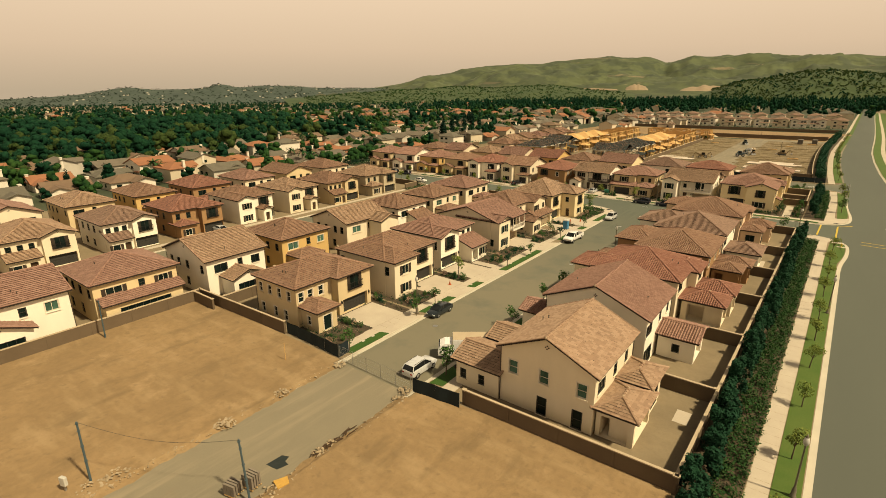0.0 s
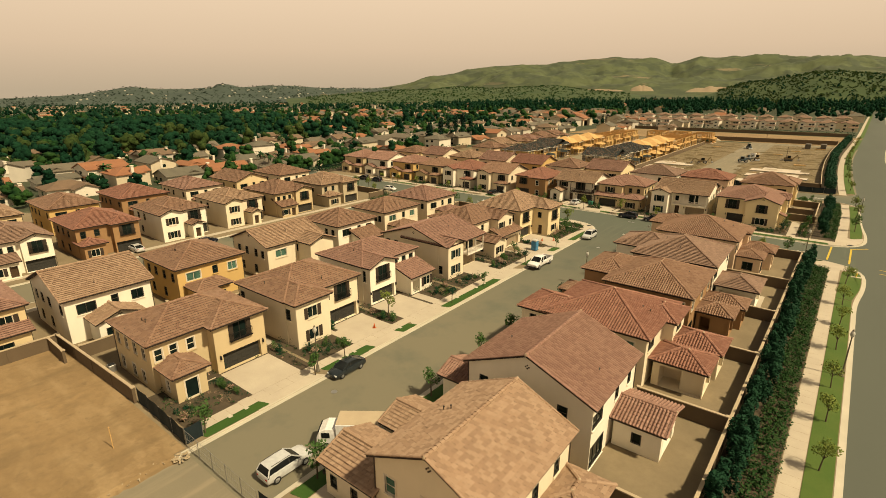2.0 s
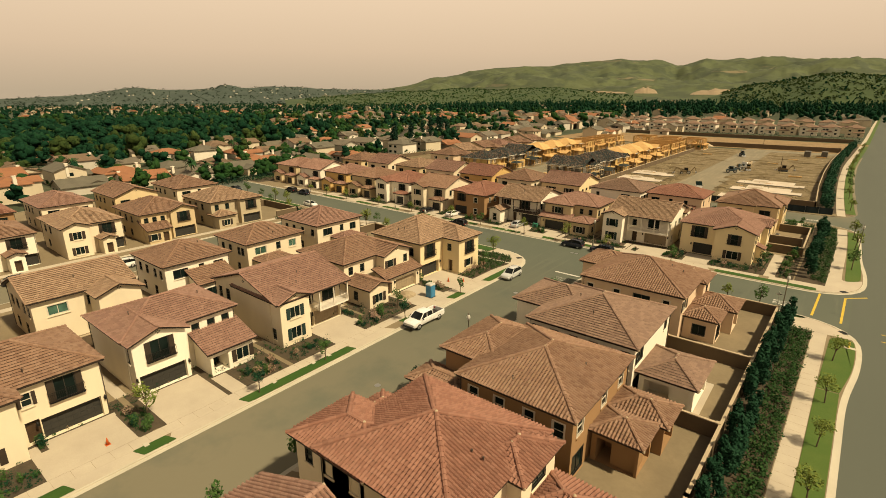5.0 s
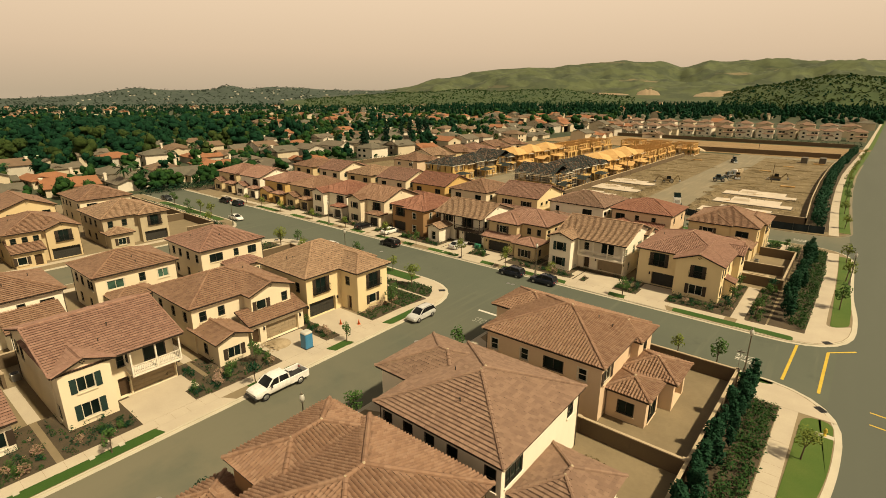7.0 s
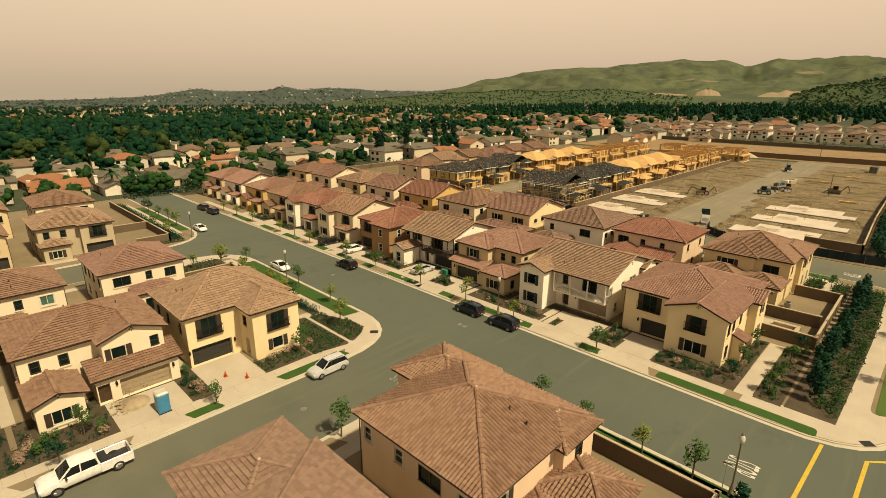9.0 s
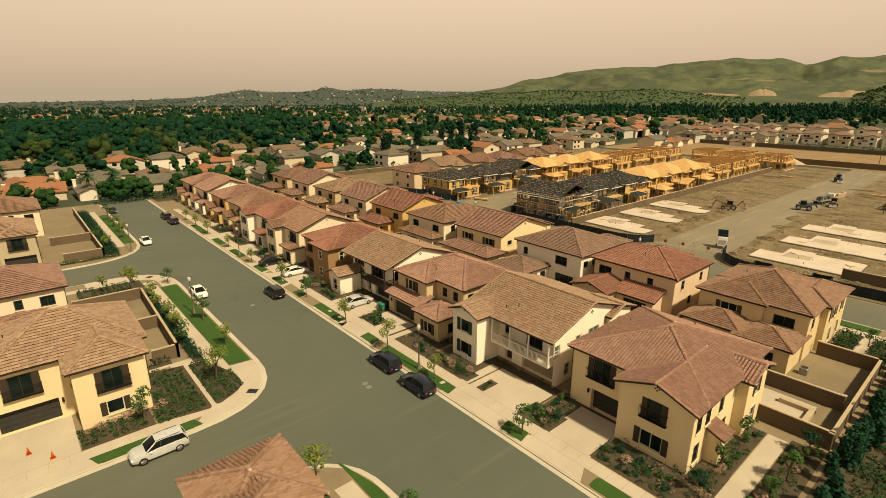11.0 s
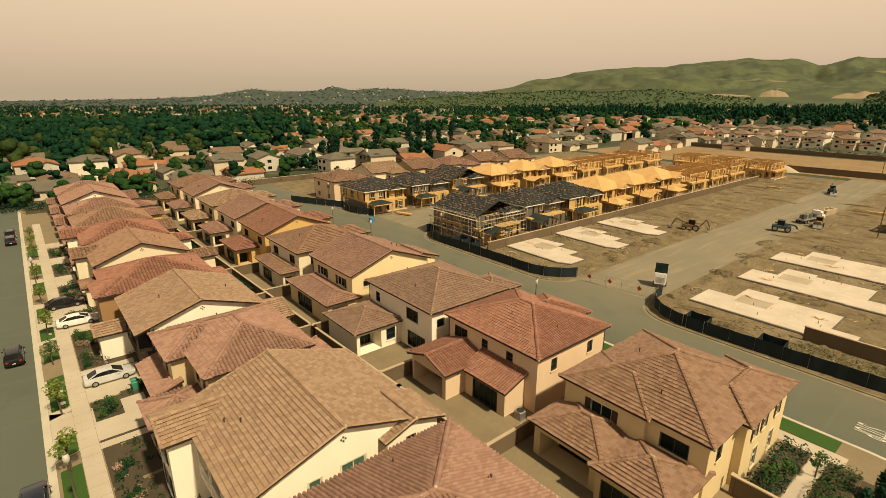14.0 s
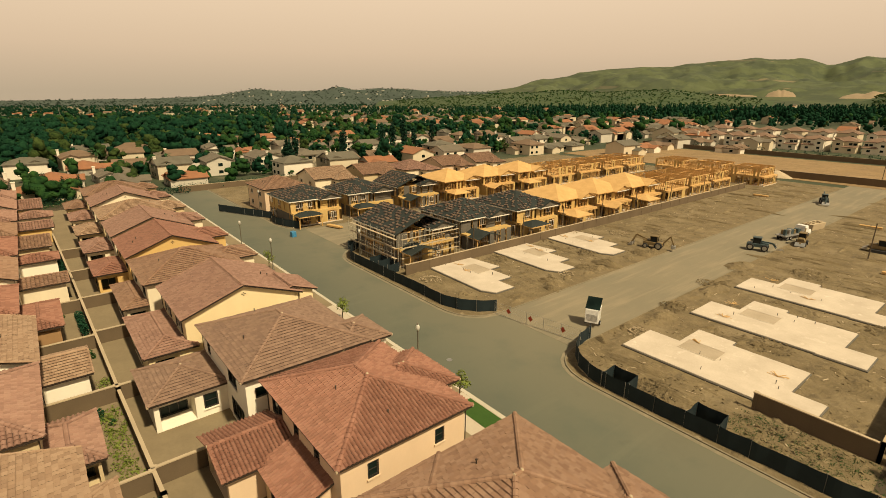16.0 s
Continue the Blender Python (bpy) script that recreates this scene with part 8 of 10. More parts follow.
for x, y in [(-45.4, v) for v in (41.8, 43.6, 56.4, 57.6, 58.8, 67.4, 81.0, 86.4, 88.8, 103.2, 106)] + [(v, 154.2) for v in (-34.4, -38.6, -57.2, -60, -22, -77)]:
    ob = new("meter_lid", METER)
    ob.matrix_basis = pose(x, y, LOT + 0.025, 0, 0, 90 if x > -45 else 0)
    tagged(ob, "pale concrete utility lid in the grass", "utility lid", "utility lids")
grate = MB()
grate.bevel_box(-0.55, 0.55, -0.4, 0.4, 0, 0.015, 0.01)
for i in range(9):
    grate.box(-0.48, 0.48, -0.36 + i * 0.085, -0.32 + i * 0.085, 0.015, 0.03)
GRATE = grate.mesh("ramp_plate", TRIMBLACK)
for x, y, r in ((-46.6, 137.4, 45), (xe(3.4, 137), 136.8, -45), (4.2, 155.5, 45), (-93.6, 137.2, -45)):
    ob = new("ramp_plate", GRATE)
    ob.matrix_basis = pose(x, y, LOT + 0.01, 0, 0, r)
    tagged(ob, "dark tactile plate on the kerb ramp", "tactile plate", "tactile plates")

# ---- street lamps ----
def street_lamp(x, y, z=LOT):
    root = thing("street_lamp", pose(x, y, z), "olive street lamp with fluted base and acorn globe", "street lamp", "street lamps")
    a, g, c = MB(), MB(), MB()
    a.lathe(0, 0, [(0.26, 0), (0.26, 0.12), (0.2, 0.18), (0.17, 0.8), (0.11, 0.94), (0.085, 1.15), (0.06, 4.9), (0.1, 4.95), (0.06, 5.05)], 12)
    g.lathe(0, 0, [(0.1, 5.05), (0.21, 5.22), (0.24, 5.46), (0.17, 5.72), (0.1, 5.8)], 12)
    c.lathe(0, 0, [(0.13, 5.8), (0.12, 5.86), (0.05, 5.96), (0.02, 6.1)], 10)
    part("post", a, LAMPPOST, root, smooth=True), part("globe", g, GLOBE, root, "frosted acorn globe", smooth=True), part("cap", c, LAMPPOST, root, smooth=True)
    return root

lamp = street_lamp(-31.6, 99.2)
for x, y in ((-45.2, 52.9), (xe(3.3, 44), 44), (xe(3.6, 90), 89.6), (-38.4, 154.0), (-40.6, 207.4), (-2.9, 139.5), (xe(3.6, 184), 184), (-113, 138), (-84, 207.6), (-72, 138.6), (-96, 153.8), (-80, 222.8), (-45.4, 2), (-130, 222), (-100, 207.5)):
    copy_thing(lamp, pose(x, y, LOT))

def street_sign(x, y, rot):
    root = thing("street_sign", pose(x, y, LOT, 0, 0, rot), "street name sign on a steel post with blank blades", "street sign")
    p = MB()
    p.tube((0, 0, 0), (0, 0, 2.9), 0.03, 0.03, 8)
    part("post", p, STEEL, root)
    for k, r in enumerate((0, 90)):
        b, t = MB(), MB()
        b.bevel_box(-0.45, 0.45, -0.012, 0.012, 2.55 + 0.24 * k, 2.75 + 0.24 * k, 0.008)
        t.box(-0.32, 0.32, -0.016, 0.016, 2.61 + 0.24 * k, 2.69 + 0.24 * k)
        bl = part("sign_blade", b, GLOBE, root, "pale sign blade", pose(0, 0, 0, 0, 0, r))
        part("print_bar", t, TRIMBLACK, bl, "dark bar of print")
def fire_hydrant(x, y):
    root = thing("fire_hydrant", pose(x, y, LOT + 0.03), "yellow fire hydrant on a concrete pad in the grass", "fire hydrant")
    pad, b, c = MB(), MB(), MB()
    pad.bevel_box(-0.75, 0.75, -0.32, 0.32, -0.04, 0.03, 0.02)
    b.lathe(0, 0, [(0.16, 0.03), (0.16, 0.1), (0.11, 0.12), (0.11, 0.58), (0.14, 0.6), (0.14, 0.64)], 12)
    c.lathe(0, 0, [(0.14, 0.64), (0.1, 0.76), (0.04, 0.8), (0.04, 0.86)], 12)
    part("pad", pad, KERB, root, "pale concrete pad"), part("barrel", b, HYDRANT, root, smooth=True), part("bonnet", c, HYDRANT, root, smooth=True)
    for sx in (-1, 1):
        o = MB()
        o.tube((sx * 0.09, 0, 0.46), (sx * 0.2, 0, 0.46), 0.06, 0.065, 8)
        part("outlet", o, HYDRANT, root)
HYDRANT = plain("yellow hydrant paint", (0.62, 0.42, 0.06), 0.5)
fire_hydrant(5.2, 131.8)

street_sign(-31.7, 134.6, 20)
street_sign(-3.6, 139.7, 10)

# ---- vehicles ----
def paint_mat(name, col, metal=0.4):
    return plain(name, col, 0.22, metal, 0.35, 0.4)
P_WHITE, P_SILVER, P_NAVY, P_BLACK, P_SLATE, P_RED = (paint_mat(n, c, m) for n, c, m in (
    ("white car paint", (0.72, 0.7, 0.66), 0), ("silver car paint", (0.6, 0.6, 0.58), 0.25), ("navy car paint", (0.008, 0.013, 0.026), 0.0), ("black car paint", (0.009, 0.009, 0.011), 0.0), ("slate car paint", (0.035, 0.045, 0.05), 0.5), ("red car paint", (0.3, 0.03, 0.02), 0.2)))

def loft(mb, stations):
    """stations: (y, [(x, z), ...]) half sections from the bottom outward to the top; mirrored."""
    n0, k = len(mb.v), None
    for y, half in stations:
        sec = half + [(-x, z) for x, z in reversed(half)]
        k = len(sec)
        mb.v += [(x, y, z) for x, z in sec]
    for j in range(len(stations) - 1):
        a = n0 + j * k
        mb.f += [(a + i, a + (i + 1) % k, a + k + (i + 1) % k, a + k + i) for i in range(k)]
    mb.f += [tuple(n0 + i for i in reversed(range(k))), tuple(n0 + (len(stations) - 1) * k + i for i in range(k))]

CARS = {  # body line (y, bottom, shoulder, top, half width), cabin (y, height, half width)
    "sedan": ([(-2.42, 0.4, 0.62, 0.72, 0.66), (-2.3, 0.28, 0.7, 0.96, 0.82), (-1.7, 0.22, 0.72, 1.02, 0.9), (0.0, 0.2, 0.7, 0.98, 0.92), (1.0, 0.2, 0.7, 0.97, 0.91), (1.9, 0.22, 0.66, 0.86, 0.88), (2.3, 0.28, 0.6, 0.74, 0.78), (2.42, 0.36, 0.55, 0.64, 0.6)],
              [(-1.95, 1.0, 0.7), (-1.1, 1.38, 0.62), (-0.3, 1.46, 0.62), (0.35, 1.42, 0.62), (1.3, 0.98, 0.72)], 0.33, 1.42),
    "suv": ([(-2.35, 0.45, 0.7, 0.9, 0.72), (-2.28, 0.32, 0.75, 1.08, 0.86), (-1.6, 0.28, 0.78, 1.1, 0.94), (0.0, 0.26, 0.78, 1.08, 0.95), (1.1, 0.26, 0.78, 1.06, 0.94), (1.95, 0.28, 0.74, 0.98, 0.9), (2.28, 0.34, 0.66, 0.86, 0.8), (2.38, 0.42, 0.6, 0.74, 0.64)],
            [(-2.24, 1.1, 0.78), (-1.95, 1.62, 0.68), (-0.6, 1.74, 0.68), (0.3, 1.68, 0.68), (1.15, 1.08, 0.76)], 0.37, 1.45)}

def wheel_set(root, r, wx, ys, w=0.24):
    ty, rm = MB(), MB()
    for s in range(14):
        pass
    prof = [(-w / 2, r * 0.62), (-w / 2, r * 0.94), (-w / 2 + 0.03, r), (w / 2 - 0.03, r), (w / 2, r * 0.94), (w / 2, r * 0.62)]
    k = 18
    for px, pr in prof:
        ty.v += [(px, pr * math.cos(2 * math.pi * i / k), pr * math.sin(2 * math.pi * i / k)) for i in range(k)]
    for j in range(5):
        ty.f += [(j * k + i, j * k + (i + 1) % k, (j + 1) * k + (i + 1) % k, (j + 1) * k + i) for i in range(k)]
    rm.tube((-w / 2 + 0.02, 0, 0), (w / 2 - 0.02, 0, 0), r * 0.62, r * 0.62, 14)
    rm.tube((-w / 2 - 0.01, 0, 0), (w / 2 + 0.01, 0, 0), r * 0.16, r * 0.16, 8)
    for i in range(5):
        a = 2 * math.pi * i / 5
        rm.beam((w / 2, 0, 0), (w / 2, math.cos(a) * r * 0.55, math.sin(a) * r * 0.55), 0.05, 0.03)
        rm.beam((-w / 2, 0, 0), (-w / 2, math.cos(a) * r * 0.55, math.sin(a) * r * 0.55), 0.05, 0.03)
    tm, rmm = ty.mesh("tyre", RUBBER, True), rm.mesh("rim", RIM)
    for sx in (-1, 1):
        for y in ys:
            wh = part("wheel", tm, None, root, "black tyre with alloy rim", pose(sx * wx, y, r))
            part("rim", rmm, None, wh)

def lights(root, front, rear, hw, zf, zr):
    for sx in (-1, 1):
        h, t = MB(), MB()
        h.bevel_box(sx * hw - 0.2, sx * hw + 0.2, front - 0.16, front + 0.02, zf, zf + 0.14, 0.03)
        t.bevel_box(sx * hw - 0.14, sx * hw + 0.14, rear - 0.02, rear + 0.12, zr, zr + 0.2, 0.03)
        part("headlight", h, LAMPGLASS, root, "clear headlight"), part("tail_light", t, TAILRED, root, "red tail light")

def sleek(ob):
    ob.data.set_sharp_from_angle(angle=radians(38))
    return ob

def car(kind, x, y, rot, mat, label, z=0.0):
    line, cab, r, wb = CARS[kind]
    root = thing("car", pose(x, y, z + 0.01, 0, 0, rot), label, "car", "parked cars")
    b, g, top = MB(), MB(), MB()
    loft(b, [(yy, [(hw * 0.88, zb), (hw * 0.99, zb + 0.12), (hw, zs), (hw * 0.93, zt - 0.03), (hw * 0.8, zt)]) for yy, zb, zs, zt, hw in line])
    sleek(part("body", b, mat, root, smooth=True))
    loft(g, [(yy, [(hw * 1.13, 0.9), (hw * 1.12, min(h, 1.06 if kind == "suv" else 0.98)), (hw, h - 0.02), (hw * 0.9, h)]) for yy, h, hw in cab])
    part("glazing", g, CARGLASS, root, "dark tinted windows")
    mid = cab[1:-1]
    loft(top, [(yy, [(hw * 1.0, h - 0.035), (hw * 1.01, h + 0.005), (hw * 0.88, h + 0.03)]) for yy, h, hw in mid])
    sleek(part("roof_panel", top, mat, root, smooth=True))
    for sx in (-1, 1):
        for (ya, ha, wa), (yb, hb_, wb_) in ((cab[0], cab[1]), (cab[-1], cab[-2])):
            p = MB()
            p.beam((sx * wa * 1.1, ya, min(ha, 1.08)), (sx * wb_ * 1.01, yb, hb_), 0.09, 0.08)
            part("pillar", p, mat, root)
        p = MB()
        p.beam((sx * cab[2][2] * 1.1, 0.0, 1.0), (sx * cab[2][2] * 1.02, -0.1, cab[2][1] - 0.02), 0.06, 0.09)
        part("pillar", p, TRIMBLACK, root)
        m = MB()
        m.bevel_box(sx * 1.02 - 0.09, sx * 1.02 + 0.09, 0.75, 0.87, 0.98, 1.12, 0.03)
        part("wing_mirror", m, mat, root)
    wheel_set(root, r, 0.8 if kind == "sedan" else 0.83, (-wb, wb))
    lights(root, line[-2][0] + 0.06, line[1][0] - 0.06, 0.6, line[-2][2] - 0.02, 0.72)
    n = MB()
    n.box(-0.16, 0.16, line[0][0] - 0.015, line[0][0] + 0.01, 0.52, 0.62)
    part("number_plate", n, ROADWHITE, root, "blank pale number plate")
    if kind == "suv":
        for sx in (-1, 1):
            q = MB()
            q.beam((sx * 0.62, -1.7, 1.77), (sx * 0.62, 0.2, 1.75), 0.04, 0.04)
            part("roof_rail", q, TRIMBLACK, root)
    return root

def pickup(x, y, rot, mat, label):
    root = thing("pickup_truck", pose(x, y, 0.01, 0, 0, rot) @ Matrix.Diagonal((1.08, 1.13, 1.08, 1)), label, "pickup truck", "parked cars")
    b, g, t, bed_ = MB(), MB(), MB(), MB()
    loft(b, [(yy, [(hw * 0.9, zb), (hw, zb + 0.15), (hw, zs), (hw * 0.96, zt - 0.04), (hw * 0.86, zt)]) for yy, zb, zs, zt, hw in
             ((-0.75, 0.45, 0.95, 1.22, 0.98), (0.6, 0.45, 0.95, 1.22, 0.98), (1.7, 0.45, 0.95, 1.2, 0.98), (2.6, 0.45, 0.9, 1.14, 0.96), (2.9, 0.5, 0.85, 1.05, 0.9), (3.0, 0.55, 0.75, 0.95, 0.82))])
    sleek(part("body", b, mat, root, smooth=True))
    for sx in (-1, 1):
        bed_.bevel_box(sx * 0.93 - 0.06, sx * 0.93 + 0.06, -2.85, -0.75, 0.5, 1.26, 0.03)
    bed_.bevel_box(-0.98, 0.98, -2.92, -2.82, 0.5, 1.24, 0.03)
    bed_.box(-0.9, 0.9, -2.85, -0.75, 0.55, 0.66)
    part("cargo_bed", bed_, mat, root, "white open cargo bed")
    ln = MB()
    ln.box(-0.86, 0.86, -2.8, -0.78, 0.66, 0.69)
    ln.box(-0.86, 0.86, -1.35, -0.85, 0.69, 1.2)
    part("bed_liner", ln, TRIMBLACK, root, "black bed liner and tool box")
    cab = [(-0.72, 1.22, 0.84), (-0.6, 1.82, 0.74), (0.4, 1.9, 0.74), (1.0, 1.84, 0.74), (1.75, 1.2, 0.84)]
    loft(g, [(yy, [(hw * 1.1, 1.1), (hw * 1.1, min(h, 1.2)), (hw, h - 0.02), (hw * 0.9, h)]) for yy, h, hw in cab])
    part("glazing", g, CARGLASS, root, "dark cab windows")
    loft(t, [(yy, [(hw, h - 0.04), (hw * 1.02, h), (hw * 0.88, h + 0.03)]) for yy, h, hw in cab[1:-1]])
    sleek(part("roof_panel", t, mat, root, smooth=True))
    for sx in (-1, 1):
        for a, c in ((cab[0], cab[1]), (cab[-1], cab[-2])):
            p = MB()
            p.beam((sx * a[2] * 1.09, a[0], 1.2), (sx * c[2] * 1.02, c[0], c[1]), 0.1, 0.09)
            part("pillar", p, mat, root)
        p = MB()
        p.beam((sx * 0.9, 0.45, 1.15), (sx * 0.76, 0.4, 1.88), 0.07, 0.12)
        part("pillar", p, mat, root)
        m = MB()
        m.bevel_box(sx * 1.1 - 0.1, sx * 1.1 + 0.1, 1.3, 1.42, 1.2, 1.42, 0.03)
        part("wing_mirror", m, TRIMBLACK, root)
    bp = MB()
    bp.bevel_box(-0.95, 0.95, 2.9, 3.08, 0.45, 0.68, 0.04)
    part("bumper", bp, TRIMBLACK, root, "dark front bumper")
    wheel_set(root, 0.41, 0.86, (-1.85, 2.0), 0.28)
    lights(root, 2.98, -2.9, 0.7, 0.82, 0.9)
    return root

def box_truck(x, y, rot):
    root = thing("box_truck", pose(x, y, 0.01, 0, 0, rot), "white box truck with a plain cargo body", "truck")
    c, g, b, f = MB(), MB(), MB(), MB()
    loft(c, [(yy, [(hw * 0.95, 0.5), (hw, 0.7), (hw, zt - 0.5), (hw * 0.94, zt - 0.06), (hw * 0.86, zt)]) for yy, zt, hw in ((1.7, 2.2, 0.98), (2.6, 2.2, 0.98), (3.2, 1.9, 0.96), (3.45, 1.35, 0.92))])
    part("cab", c, P_WHITE, root)
    g.box(-0.82, 0.82, 3.02, 3.32, 1.35, 1.9)
    for sx in (-1, 1):
        g.box(sx * 0.99 - 0.01, sx * 0.99 + 0.01, 2.2, 2.95, 1.3, 1.85)
    part("glazing", g, CARGLASS, root, "dark cab windows")
    b.bevel_box(-1.1, 1.1, -3.4, 1.62, 0.8, 2.8, 0.05)
    part("cargo_box", b, P_WHITE, root, "white cargo box")
    lid = MB()
    lid.bevel_box(-1.06, 1.06, -3.36, 1.58, 2.79, 2.83, 0.015)
    part("box_roof", lid, CAP, root, "dusty tan roof of the cargo box")
    f.box(-0.5, 0.5, -3.3, 3.0, 0.55, 0.8)
    part("chassis", f, TRIMBLACK, root)
    wheel_set(root, 0.4, 0.85, (-2.4, 2.5), 0.26)
    lights(root, 3.42, -3.36, 0.7, 0.75, 0.7)
    return root

car("sedan", -42.7, 55.2, 180, P_SLATE, "dark slate sedan parked at the kerb")
car("suv", -34.6, 40.8, 0, P_SILVER, "silver crossover with a dark sunroof at the street's end")
box_truck(-32.3, 47.0, 127)
pickup(-42.4, 103.6, 180, P_WHITE, "white crew-cab pickup truck parked at the kerb")
car("suv", -42.4, 127.4, 180, P_SILVER, "silver sport utility vehicle parked at the kerb")
car("suv", -41.8, 151.5, 90, P_NAVY, "navy blue sport utility vehicle at the kerb")
car("suv", -35.4, 151.4, 90, P_NAVY, "navy blue sport utility vehicle at the kerb")
car("suv", -71.6, 150.6, 90, P_BLACK, "black crossover parked at the kerb")
car("sedan", -79.6, 141.4, -90, P_WHITE, "white hatchback parked at the kerb")
car("sedan", -59.4, 158.6, 0, P_SILVER, "silver saloon on a driveway", LOT)
car("sedan", -78.4, 157.4, 0, P_WHITE, "white saloon on a driveway", LOT)
car("sedan", -86.6, 156.6, 0, P_BLACK, "black saloon on a driveway", LOT)
car("suv", -133.4, 150.8, 90, P_NAVY, "navy sport utility vehicle parked at the kerb")
car("suv", -140, 150.8, 90, P_BLACK, "black sport utility vehicle parked at the kerb")
car("sedan", -157, 141.4, -90, P_SLATE, "dark saloon at the end of the street")
car("sedan", -118, 141.6, -90, P_WHITE, "white car parked at the kerb")
car("sedan", -112.6, 60.2, 90, P_SILVER, "silver car on a driveway", LOT)
car("suv", -101, 86, 180, P_WHITE, "white car with a dark roof parked at the kerb")
car("sedan", -106.6, 72, 0, P_NAVY, "blue car parked at the kerb")

# ---- portable toilet, cones, bins, air units, rubble ----
def toilet(x, y, rot, z=LOT, colour=None, label="bright blue portable toilet with a pale roof"):
    colour = colour or BLUE
    root = thing("portable_toilet", pose(x, y, z, 0, 0, rot), label, "portable toilet")
    b, r, d, s = MB(), MB(), MB(), MB()
    b.bevel_box(-0.56, 0.56, -0.56, 0.56, 0.1, 2.05, 0.05)
    r.bevel_box(-0.6, 0.6, -0.6, 0.6, 2.05, 2.3, 0.12)
    d.bevel_box(-0.42, 0.42, -0.6, -0.56, 0.2, 1.95, 0.02)
    s.box(-0.6, 0.6, -0.6, 0.6, 0, 0.1)
    part("cabin", b, colour, root), part("roof", r, GLOBE, root, "pale translucent roof"), part("door", d, colour, root), part("skid", s, TRIMBLACK, root)
BLUE = plain("blue plastic", (0.03, 0.19, 0.34), 0.4)
GREEN = plain("green plastic", (0.02, 0.2, 0.12), 0.5)
ORANGE = plain("orange plastic", (0.55, 0.1, 0.02), 0.5)
toilet(-47.6, 111.2, 90)
for k in range(2):
    toilet(-72.6 + k * 1.4, 388, 0, LOT, GREEN, "green portable toilet with a pale roof at the site's end")
def cone(x, y, z=LOT):
    root = thing("traffic_cone", pose(x, y, z), "orange traffic cone on a square base", "traffic cone", "traffic cones")
    a, b = MB(), MB()
    a.lathe(0, 0, [(0.17, 0.04), (0.03, 0.72), (0.02, 0.74)], 10)
    b.bevel_box(-0.22, 0.22, -0.22, 0.22, 0, 0.04, 0.02)
    part("cone_body", a, ORANGE, root, smooth=True), part("base", b, ORANGE, root)
for x, y in ((-48.2, 65.2), (-49.6, 118.4), (-47.6, 120.0), (-34.6, 205.4)):
    cone(x, y, LOT + 0.012)
def bin_(x, y, mat, label):
    root = thing("wheelie_bin", pose(x, y, LOT), label, "bin", "wheelie bins")
    a, l = MB(), MB()
    loft(a, [(-0.28, [(0.22, 0.05), (0.28, 0.95)]), (0.28, [(0.22, 0.05), (0.28, 0.95)])])
    l.bevel_box(-0.31, 0.31, -0.34, 0.34, 0.95, 1.04, 0.04)
    part("bin_body", a, mat, root), part("lid", l, mat, root)
for x, y, m, t in ((-56.0, 160.4, GREEN, "green wheelie bin beside the garage"), (-55.3, 160.4, GREEN, "green wheelie bin beside the garage"), (-64.6, 175.6, BLUE, "blue bin in a back yard")):
    bin_(x, y, m, t)
def air_unit(x, y):
    root = thing("air_conditioner", pose(x, y, LOT), "grey air conditioning unit beside the wall", "air conditioner", "air conditioners")
    b, f = MB(), MB()
    b.bevel_box(-0.42, 0.42, -0.42, 0.42, 0.0, 0.85, 0.05)
    f.lathe(0, 0, [(0.36, 0.84), (0.36, 0.9), (0.1, 0.91)], 14)
    part("casing", b, STEEL, root), part("fan_grille", f, TRIMBLACK, root, "dark round fan grille")
for x, y in ((-9.0, 175.0), (-8.6, 187.2), (-66.6, 54), (-66.6, 85.6), (-12.6, 118.4), (-12.4, 71), (-64.6, 38.0), (-26.2, 188.4), (-41, 187)):
    air_unit(x, y)

def heap(x, y, r, n, mat, label, z=LOT, size=(0.12, 0.4)):
    mb, g = MB(), random.Random(str((x, y)))
    for _ in range(n):
        s = g.uniform(*size)
        a, d = g.uniform(0, 6.28), r * math.sqrt(g.random())
        c = (x + math.cos(a) * d, y + math.sin(a) * d, z + max(0, (1 - d / r)) * r * 0.25)
        k = len(mb.v)
        pts = [Vector((g.uniform(-1, 1), g.uniform(-1, 1), g.uniform(-0.6, 0.7))).normalized() * s * g.uniform(0.7, 1.2) for _ in range(6)]
        mb.v += [(c[0] + p.x, c[1] + p.y, max(z - 0.02, c[2] + p.z + s * 0.3)) for p in (Vector((s, 0, 0)), Vector((0, s, 0)) * g.uniform(.7, 1.2), Vector((-s, 0, 0)), Vector((0, -s, 0)) * g.uniform(.7, 1.2), Vector((0, 0, s * 0.7)), Vector((0, 0, -s * 0.5)))]
        mb.f += [(k, k + 1, k + 4), (k + 1, k + 2, k + 4), (k + 2, k + 3, k + 4), (k + 3, k, k + 4), (k + 1, k, k + 5), (k + 2, k + 1, k + 5), (k + 3, k + 2, k + 5), (k, k + 3, k + 5)]
    whole("rubble_heap", mb, mat, label, "rubble", "stuff")

